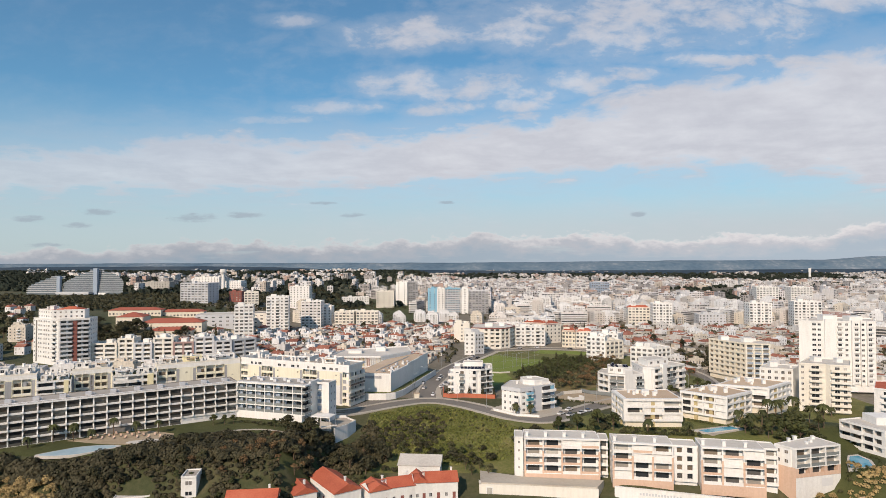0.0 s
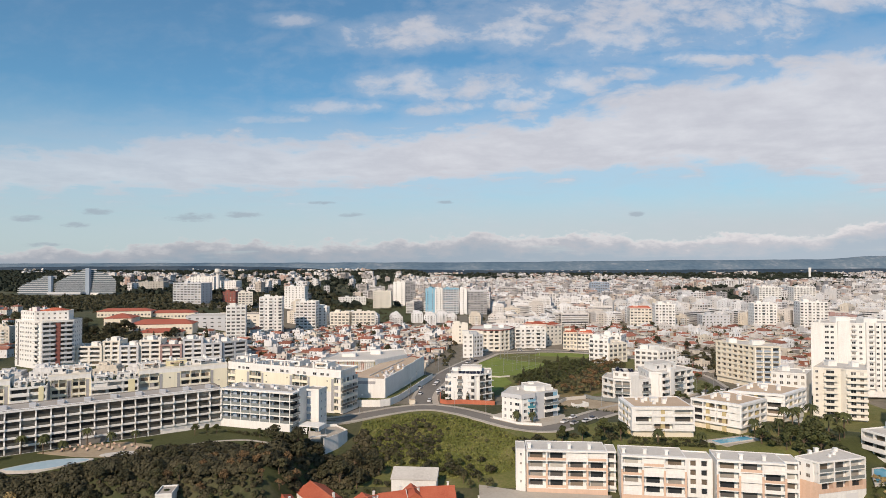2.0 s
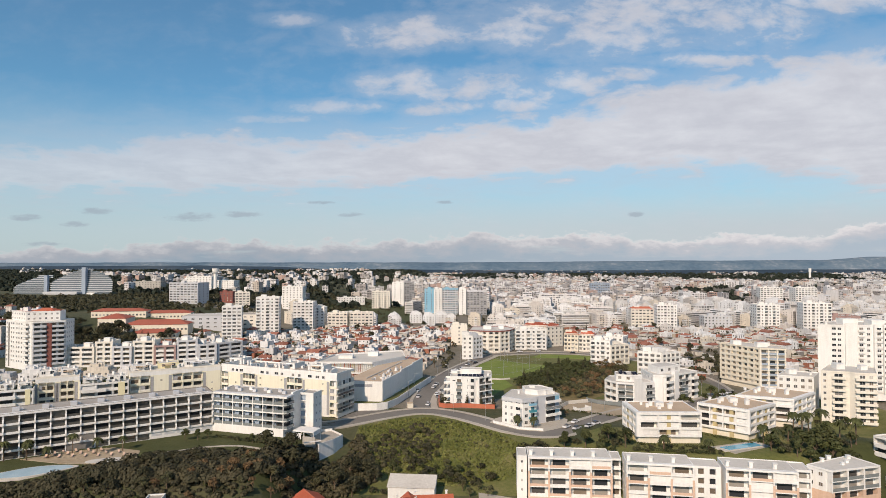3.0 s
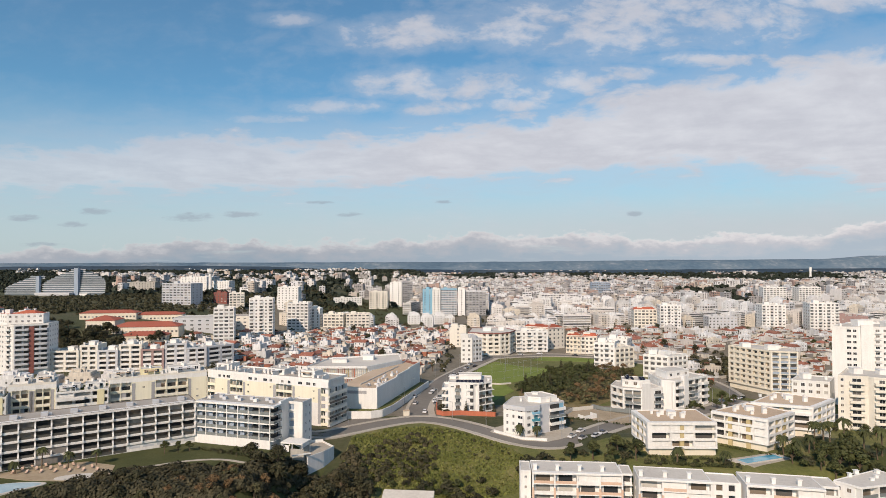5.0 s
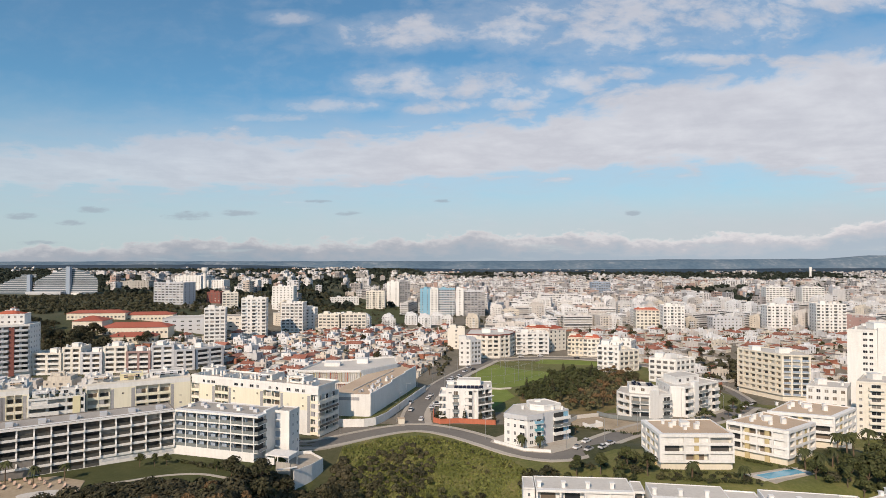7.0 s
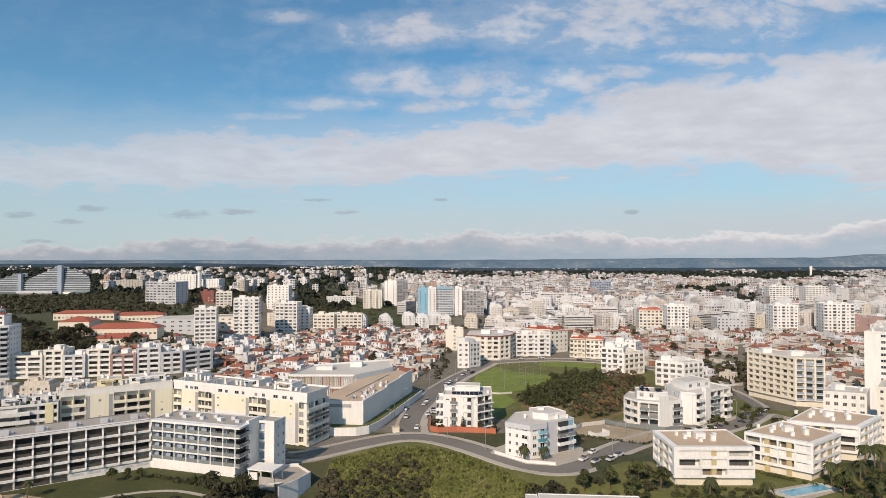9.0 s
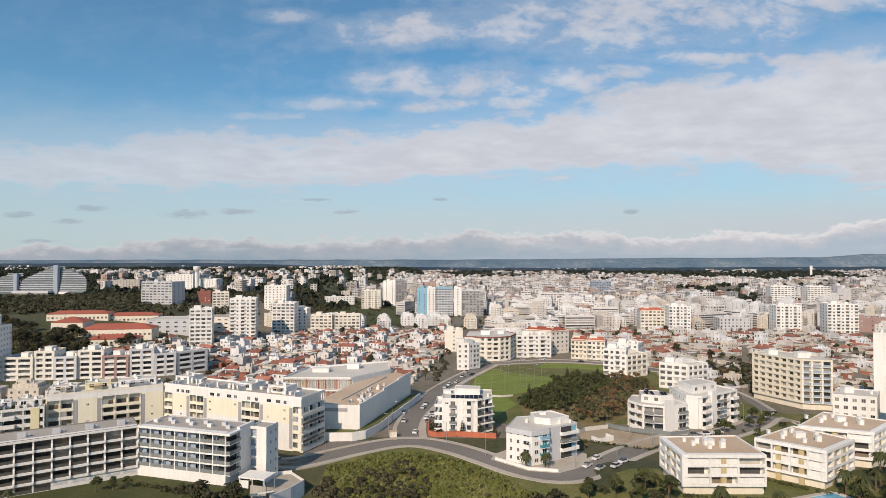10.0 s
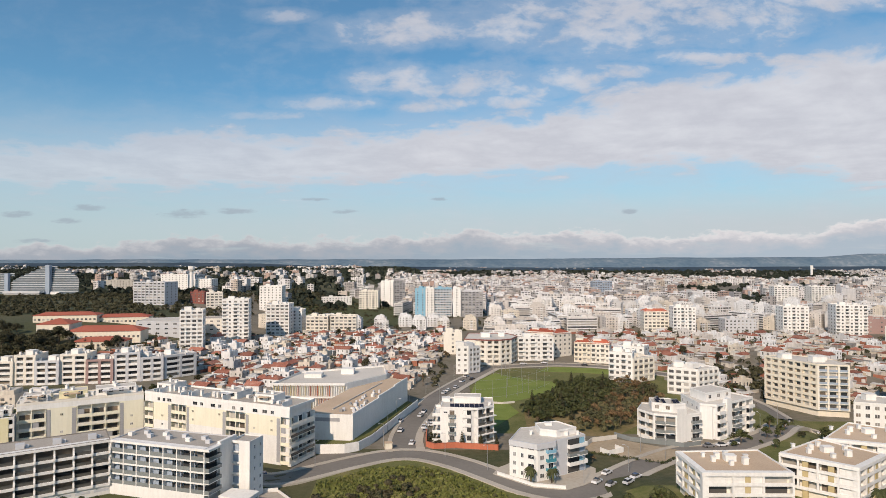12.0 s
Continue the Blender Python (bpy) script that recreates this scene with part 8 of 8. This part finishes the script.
def woodland():
    """Far woods and thickets: leaf sprays heaped crown by crown."""
    rng = random.Random(55)
    near, far = MB(), MB()

    def crown(mb, x, y, z, r, n, s):
        for _ in range(n):
            v = Vector((rng.gauss(0, 1), rng.gauss(0, 1), abs(rng.gauss(0, 1)))).normalized()
            q = Vector((x, y, z)) + Vector((v.x * r, v.y * r, v.z * r * 0.9 + r * 0.3)) * rng.uniform(0.75, 1.05)
            a = Vector((rng.gauss(0, 1), rng.gauss(0, 1), rng.gauss(0, 1))).normalized()
            a = (a - v * a.dot(v) * 0.7).normalized()
            b = v.cross(a).normalized()
            mb.add([tuple(q - a * s), tuple(q + b * s), tuple(q + a * s), tuple(q - b * s)], [(0, 1, 2, 3)])
    for x, y in area(rng, [(-230, 600), (-330, 590), (-700, 640), (-760, 900), (-640, 930), (-480, 920), (-430, 1000), (-300, 1000), (-240, 820), (-200, 700)], 1000, 6.5):
        if free(x, y, 3):
            crown(near, x, y, gz(x, y), rng.uniform(2.2, 4.5), 46, 1.0)
    for x, y in area(rng, [(-420, 560), (-330, 545), (-330, 470), (-270, 450), (-420, 430)], 70, 9.0):
        if free(x, y, 3):
            crown(near, x, y, gz(x, y), rng.uniform(3.0, 5.0), 60, 1.0)
    for zone, count in (([(-250, 430), (-120, 400), (0, 400), (0, 640), (-130, 640), (-230, 560)], 420), ([(100, 440), (150, 385), (330, 400), (345, 650), (110, 650)], 480), ([(-120, 640), (60, 640), (400, 640), (700, 900), (700, 1100), (-200, 1000)], 700)):
        for x, y in area(rng, zone, count, 4.0):
            if free(x, y, 0.4):
                crown(near, x, y, gz(x, y), rng.uniform(1.2, 2.6), 34, 0.7)
    for x, y in area(rng, [(150, 425), (200, 430), (210, 470), (165, 480)], 40, 3.5):
        if free(x, y, 0.2):
            crown(near, x, y, gz(x, y) + 1.5, rng.uniform(1.8, 3.0), 50, 0.8)
    for x, y in area(rng, [(-262, 830), (-150, 830), (-128, 900), (-150, 1050), (-270, 1180)], 230, 5.0):
        if free(x, y, 1.0):
            crown(near, x, y, gz(x, y), rng.uniform(2.0, 3.8), 40, 1.0)
    for x, y in area(rng, [(-330, 470), (-200, 448), (-150, 470), (-150, 500), (-200, 500), (-258, 492), (-330, 505)], 110, 3.6):
        if free(x, y, 1.0):
            crown(near, x, y, gz(x, y), rng.uniform(1.8, 3.4), 50, 0.7)
    park, dry = MB(), MB()
    for x, y in area(rng, [(30, 352), (40, 340), (58, 350), (82, 388), (88, 416), (70, 418), (52, 392)], 120, 2.6):
        crown(park, x, y, gz(x, y) + rng.uniform(0.5, 2.0), rng.uniform(1.4, 2.6), 60, 0.5)
    for x, y in area(rng, [(46, 322), (64, 322), (96, 362), (104, 400), (92, 424), (80, 384), (58, 346)], 110, 2.6):
        crown(dry, x, y, gz(x, y) + rng.uniform(0.5, 2.2), rng.uniform(1.0, 2.0), 46, 0.42)
    t = thing("park_trees", pose(0, 0, 0), "dense dark green and rust-brown trees filling the park", "trees", kind="stuff")
    part("green_foliage", park, M_LEAFGREEN, t, kind="stuff")
    part("dry_foliage", dry, M_LEAFOLIVE, t, kind="stuff")
    straw = MB()
    for x, y in area(rng, [(112, 199.5), (126, 203.5), (137, 206.5), (147, 213), (144, 206), (127, 197)], 90, 1.2):
        crown(straw, x, y, gz(x, y) - 0.1, rng.uniform(0.6, 1.3), 40, 0.28)
    t = thing("bank_bushes", pose(0, 0, 0), "straw-coloured dry bushes on the bank above the salmon wall", "bushes", kind="stuff")
    part("bush_leaves", straw, M_GOLD, t, kind="stuff")
    thick = MB()
    gaps = [(-48.5, 249, 9), (-83.7, 189, 4), (-63.5, 187, 7), (-101, 187, 5), (-54.5, 202, 6.5), (-47, 198, 8), (-42, 204, 8), (-47, 258, 6)]
    for zone, count, lo, hi in (([(-190, 201), (-146, 196.5), (-133, 195.5), (-120, 198), (-111, 204), (-103, 211), (-99, 216), (-84, 220), (-70, 223), (-58, 221), (-52, 212), (-53, 188), (-60, 178), (-150, 172), (-190, 172)], 1150, 1.4, 3.4),
                                ([(-62, 228), (-52, 219), (-36, 219), (-28, 230), (-31, 246), (-38, 262), (-42, 250), (-50, 246), (-56, 238)], 210, 1.1, 2.2),
                                ([(-36, 250), (-27, 270), (-14, 276), (-6, 262), (-8, 244), (-22, 236), (-31, 238)], 85, 0.7, 1.4)):
        for x, y in area(rng, zone, count, 1.7):
            if any((x - a) ** 2 + (y - b) ** 2 < r * r for a, b, r in gaps) or (-154 < x < -125 and 179 < y < 190):
                continue
            r = lo + (hi - lo) * rng.random() ** 1.6
            if -112 < x < -50 and y < 199:
                r *= 0.5
            crown(thick, x, y, gz(x, y) - 0.2, r, int(45 + 26 * r * r), 0.38)
    t = thing("thicket", pose(0, 0, 0), "dense dark brownish-green thicket covering the slope below the hotel", "thicket", kind="stuff")
    part("thicket_leaves", thick, M_THICKET, t, kind="stuff")
    k = 0
    while k < 5600:
        y = 900 + 2900 * rng.random()
        x = rng.uniform(-0.78, 0.84) * y
        n = noise.noise(Vector((x * 0.0021, y * 0.0016, 3.0)))
        left = x < -0.16 * y and y > 1000
        if not (left or n < -0.06 or (y > 2900 and n < 0.2) or dark_wood(x, y)):
            if rng.random() > 0.05:
                continue
        if left and n > 0.3 and rng.random() < 0.8:
            continue
        if y < 1500 and not left and not free(x, y, 6):
            continue
        crown(far, x, y, gz(x, y), rng.uniform(4, 7) * (1 + y / 9000), 16, 2.6 * (1 + y / 5000))
        k += 1
    t = thing("woodland", pose(0, 0, 0), "dark evergreen woods and thickets between the far houses", "woods", kind="stuff")
    part("near_foliage", near, M_LEAF, t, kind="stuff")
    part("far_foliage", far, M_WOOD_DARK, t, kind="stuff")


woodland()


def tufts():
    """Long grass and weeds over the slope."""
    rng = random.Random(66)
    mb = MB()
    for x, y in area(rng, [(-40, 268), (-24, 281), (-10, 283), (2, 275), (14, 262), (24, 248), (26, 232), (-6, 226), (-30, 236)], 9000, 0.0):
        z, s, a = gz(x, y), rng.uniform(0.25, 0.7), rng.random() * 6.28
        w = s * rng.uniform(0.5, 1.0)
        c, q = math.cos(a) * w, math.sin(a) * w
        lx, ly = rng.uniform(-0.3, 0.3), rng.uniform(-0.3, 0.3)
        mb.add([(x - c, y - q, z - 0.05), (x + c, y + q, z - 0.05), (x + c * 0.5 + lx, y + q * 0.5 + ly, z + s), (x - c * 0.6 + lx, y - q * 0.6 + ly, z + s * 0.8)], [(0, 1, 2, 3)])
    me = mb.mesh("long_grass")
    me.materials.append(M_TUFT)
    tagged(new("long_grass", me), "long green and yellowish grass on the slope", "grass", kind="stuff")


M_TUFT = material("long_grass", [(0.10, 0.12, 0.028), (0.16, 0.175, 0.045), (0.26, 0.25, 0.09)], 0.9, big=0.1, small=0.6, island=0.4)
tufts()


def hedge(pts, wide=0.9, high=1.0, label="low clipped green garden hedge"):
    """Clipped hedge along a line: dense leaf sprays round a low core."""
    rng = random.Random(int(pts[0][0] * 10))
    mb = MB()
    for (x0, y0), (x1, y1) in zip(pts, pts[1:]):
        n = math.hypot(x1 - x0, y1 - y0)
        for i in range(max(2, int(n / 0.55))):
            t = rng.random()
            x, y = x0 + (x1 - x0) * t, y0 + (y1 - y0) * t
            leaf_quads(mb, rng, [(x, y, gz(x, y) + high * 0.5, wide * rng.uniform(0.45, 0.65))], 22, 0.22)
    me = mb.mesh("hedge")
    me.materials.append(M_LEAFGREEN)
    tagged(new("hedge", me), label, "hedge", "garden hedges")


for line in ([(63, 237.6), (74, 236), (86, 234.8)], [(60, 231.5), (74, 229.5), (87, 227.5)], [(91, 250.5), (104, 238.8)], [(105.5, 239.5), (118, 249.5)], [(110, 243), (124, 255), (131, 258)], [(61, 238), (60.5, 256)], [(-88, 243.5), (-64, 233.5)], [(128.5, 207.5), (134, 207.8), (141, 210.5), (145.5, 216.5)], [(143, 226), (147, 219)], [(47, 297), (70, 285.5), (82, 297.5)]):
    hedge(line)


# ---- foreground cottages, cars, street furniture ----
def cottage(x, y, turn, w, d, z, eave, rise, label, doors=3, hip=False):
    """Low white house with a clay tile gable roof, its ridge along its length."""
    t = thing("house", pose(x, y, z, 0, 0, turn), label, "house", "cottages on the lane")
    part("wall", MB().box(-w / 2, w / 2, -d / 2, d / 2, -2.5, eave - 0.05), M_WHITE, t)
    hip_roof(t, -w / 2, w / 2, -d / 2, d / 2, eave, rise, 0.3, hip)
    if not hip:
        for s in (-1, 1):
            x0 = s * w / 2
            part("gable", MB().add([(x0 - 0.12 * s, -d / 2, eave - 0.06), (x0 - 0.12 * s, d / 2, eave - 0.06), (x0 - 0.12 * s, 0, eave + rise * 0.9), (x0 + 0.02 * s, -d / 2, eave - 0.06), (x0 + 0.02 * s, d / 2, eave - 0.06), (x0 + 0.02 * s, 0, eave + rise * 0.9)],
                                   [(0, 1, 2), (5, 4, 3), (0, 2, 5, 3), (2, 1, 4, 5), (1, 0, 3, 4)]), M_WHITE, t)
    part("ridge", MB().box(-w / 2 - 0.3, w / 2 + 0.3, -0.14, 0.14, eave + rise - 0.06, eave + rise + 0.1), M_BRICK, t)
    fr, n = edge((-w / 2, -d / 2), (w / 2, -d / 2))
    for i in range(doors):
        u = n * (i + 0.5) / doors
        if i % 2:
            put("door", box_mesh("door", -0.5, 0.5, -0.05, 0.02, 0.1, 2.2, M_MAROON), M_MAROON, t, fr, u, 0.0, 0.0)
        else:
            window(t, fr, u, 0.9, 1.0, 1.3, M_GLASS)
    part("chimney", MB().box(w * 0.3, w * 0.3 + 0.6, 0.4, 1.0, eave, eave + rise + 0.9).box(w * 0.3 - 0.08, w * 0.3 + 0.68, 0.32, 1.08, eave + rise + 0.9, eave + rise + 1.05), M_WHITE, t)
    fr, n = edge((w / 2, -d / 2), (w / 2, d / 2))
    window(t, fr, n / 2, 0.9, 1.0, 1.2, M_GLASS)
    return t


cottage(-42.0, 204.0, -54, 20, 9.5, -12.2, 5.4, 2.3, "long white house with a bright clay tile gable roof", 6)
cottage(-54.5, 202.0, -58, 20, 7.5, -12.0, 5.2, 1.9, "white house with a dark red tile roof", 5)
cottage(-63.5, 186.0, 8, 15, 8, -9.0, 4.2, 1.9, "low house with an old red tile roof")
cottage(-28.0, 201.8, 30, 7.5, 8, -12.4, 5.0, 1.9, "small white terraced cottage with a tiled roof", 2)
cottage(-20.5, 205.2, 20, 8.5, 8, -12.4, 5.2, 2.0, "white terraced cottage with an orange tile roof", 3)
cottage(-14.2, 207.3, 14, 4.6, 8, -12.4, 5.8, 2.0, "narrow white terraced cottage with a roof window", 2)
cottage(-6.6, 208.6, 8, 10.5, 8, -12.4, 5.6, 2.2, "white terraced cottage with a broad orange tile roof", 4)
shed = thing("outbuilding", pose(-14, 220, -10, 0, 0, -4), "white lean-to outbuilding with a sloping roof", "shed")
part("wall", MB().box(-8, 7, -3, 3, -2, 4.4), M_WHITE, shed)
part("roof", MB().add([(-8.3, -3.3, 4.5), (7.3, -3.3, 4.5), (7.3, 3.3, 6.6), (-8.3, 3.3, 6.6), (-8.3, -3.3, 4.3), (7.3, -3.3, 4.3), (7.3, 3.3, 4.3), (-8.3, 3.3, 4.3)], [(0, 1, 2, 3), (4, 7, 6, 5), (0, 4, 5, 1), (1, 5, 6, 2), (2, 6, 7, 3), (3, 7, 4, 0)]), M_ROOFLIGHT, shed)
hut = House("small_house", "narrow white house with a stepped flat roof", rect((-86, 186.2), (-81.5, 187), 7), -6.2, 2, 3.2, M_WHITE, M_ROOFGREY, parapet=0.5, category="house")
hut.windows(0, 1, 2.0, 1.3, fill=M_GLASS)
low = House("small_house", "low white outbuilding with a pale roof", rect((-106, 184), (-96, 187), 6), -8.5, 1, 2.8, M_WHITE, M_ROOFLIGHT, parapet=0.3, category="house")


def car_kind():
    t = thing("car", pose(0, 0, 0), "parked car with dark windows", "car", "parked cars")
    side = [(-2.1, 0.35), (-2.15, 0.75), (-1.25, 0.92), (0.95, 0.95), (2.05, 0.80), (2.1, 0.35)]
    body = MB()
    n = len(side)
    body.add([(x, -0.85, z) for x, z in side] + [(x, 0.85, z) for x, z in side], [tuple(range(n)), tuple(range(n, 2 * n))[::-1]] + [(i, i + n, (i + 1) % n + n, (i + 1) % n) for i in range(n)])
    part("body", body, M_CAR, t)
    cab = MB().add([(-1.5, -0.78, 0.92), (1.0, -0.78, 0.94), (1.0, 0.78, 0.94), (-1.5, 0.78, 0.92), (-1.05, -0.62, 1.42), (0.35, -0.62, 1.45), (0.35, 0.62, 1.45), (-1.05, 0.62, 1.42)], [(0, 1, 5, 4), (1, 2, 6, 5), (2, 3, 7, 6), (3, 0, 4, 7)])
    part("cabin_glass", cab, M_GLASS, t)
    part("roof", MB().box(-1.06, 0.36, -0.63, 0.63, 1.42, 1.48), M_CAR, t)
    for x in (-1.3, 1.3):
        for y in (-0.86, 0.7):
            w = MB()
            k = 12
            w.add([(x + 0.32 * math.cos(6.2832 * i / k), y, 0.32 + 0.32 * math.sin(6.2832 * i / k)) for i in range(k)] + [(x + 0.32 * math.cos(6.2832 * i / k), y + 0.18, 0.32 + 0.32 * math.sin(6.2832 * i / k)) for i in range(k)],
                  [tuple(range(k)), tuple(range(k, 2 * k))[::-1]] + [(i, i + k, (i + 1) % k + k, (i + 1) % k) for i in range(k)])
            part("wheel", w, M_TYRE, t)
    return t


def lamp_kind():
    t = thing("street_lamp", pose(0, 0, 0), "tall grey street lamp with a single arm", "street lamp", "street lamps")
    part("pole", MB().frustum(0, 0, -0.3, 8.0, 0.11, 0.06, 8), M_METAL, t)
    arm = MB()
    limb(arm, (0, 0, 7.9), (1.4, 0, 8.3), 0.05, 0.04)
    part("arm", arm, M_METAL, t)
    part("lamp_head", MB().box(1.2, 1.9, -0.14, 0.14, 8.22, 8.36), M_PALEGREY, t)
    return t


CAR, LAMP = car_kind(), lamp_kind()
for x, y, a in ((-19, 322, 82), (-20.3, 336, 80), (-12.5, 345, 78), (-11.4, 352, 78), (-13.6, 306, 84), (-9.5, 322, 84), (-10.2, 327, 84), (-3, 389, 70), (-1, 395, 68), (3, 402, 66), (6.5, 418, 64), (12, 424, 64),
                (9, 432, 62), (44, 268.5, 50), (47.5, 266, 48), (52, 264, 45), (48.8, 276, 48), (56, 270, 40), (92, 304, 10), (97, 305, 15), (102, 307, 20), (141, 344, 40), (146, 353, 60), (150, 360, 62), (153, 366, 62),
                (156, 344, 150), (165, 342, 155), (176, 338, 155), (-58, 272, 30), (-7, 330, 10), (-7.6, 334, 10), (60, 478, 5), (84, 470, 160), (110, 452, 140), (46, 474, 10), (133, 332, 45), (-66, 500, 80), (-70, 470, 84), (-63, 530, 82)):
    stand(CAR, x, y, a, gz(x, y) + 0.07)
for x, y, a in ((-43, 281, 60), (-23.5, 303, 180), (-24, 322, 0), (-22.5, 342, 0), (-18.5, 362, 0), (-12, 388, 0), (-1.5, 292, 230), (12, 279, 230), (25.5, 268, 230), (40, 268, 150), (-8.5, 318, 180), (2, 424, 0), (56, 278, 140), (66, 298, 320), (72, 291, 320), (100, 306, 100),
                (118, 320, 100), (132, 334, 120), (-5, 370, 180), (8, 402, 180), (40, 473, 270), (66, 478, 270), (92, 472, 250), (122, 450, 220), (33, 452, 90), (58, 452, 90), (30, 408, 0), (36, 392, 0), (46, 412, 0)):
    stand(LAMP, x, y, a, gz(x, y))
for x, y in ((-21.5, 300.5),):
    k = thing("utility_box", pose(x, y, gz(x, y), 0, 0, 20), "small beige utility hut on the street corner", "hut")
    part("body", MB().box(-1.2, 1.2, -0.9, 0.9, -0.3, 2.2), M_BEIGE, k)
    part("roof", MB().box(-1.35, 1.35, -1.05, 1.05, 2.2, 2.36), M_ROOFTAN, k)
gate = thing("white_shelter", pose(57, 296, 0, 0, 0, 30), "small white fenced enclosure on the vacant lot", "enclosure")
part("panel", MB().box(-3.5, 3.5, -0.1, 0.1, -0.2, 1.7), M_WHITE, gate)
part("panel", MB().box(3.4, 3.6, 0.1, 4, -0.2, 1.7), M_WHITE, gate)
part("panel", MB().box(-3.6, -3.4, 0.1, 4, -0.2, 1.7), M_WHITE, gate)


def net_pole_kind():
    t = thing("net_pole", pose(0, 0, 0), "tall pale pole of the ball net", "pole", "net poles")
    part("pole", MB().frustum(0, 0, -0.3, 9.5, 0.09, 0.05, 8), M_METAL, t)
    part("net_wire", MB().box(0, 8.0, -0.03, 0.03, 9.2, 9.26).box(0, 8.0, -0.03, 0.03, 5.2, 5.26).box(0, 8.0, -0.03, 0.03, 1.2, 1.26), M_METAL, t)
    return t


POLE = net_pole_kind()
for x, y, a in ((12, 374, 18), (20, 376.5, 25), (27, 380, 40), (33, 385, 45), (39, 390.5, 50), (44, 397, 55), (49, 404, 60), (25, 441, 300), (29, 434, 300), (33, 427, 315), (39, 421, 320)):
    stand(POLE, x, y, a, gz(x, y))
wall_run("field_wall", [(8, 371), (24, 367.5), (30, 370)], 0, 0.9, 0.25, M_ROOFLIGHT, "low pale wall along the playing field")
wall_run("lot_wall", [(46, 300), (52, 309.5), (62, 313.5)], 0, 1.6, 0.2, M_ROOFLIGHT, "low pale wall behind the vacant lot")
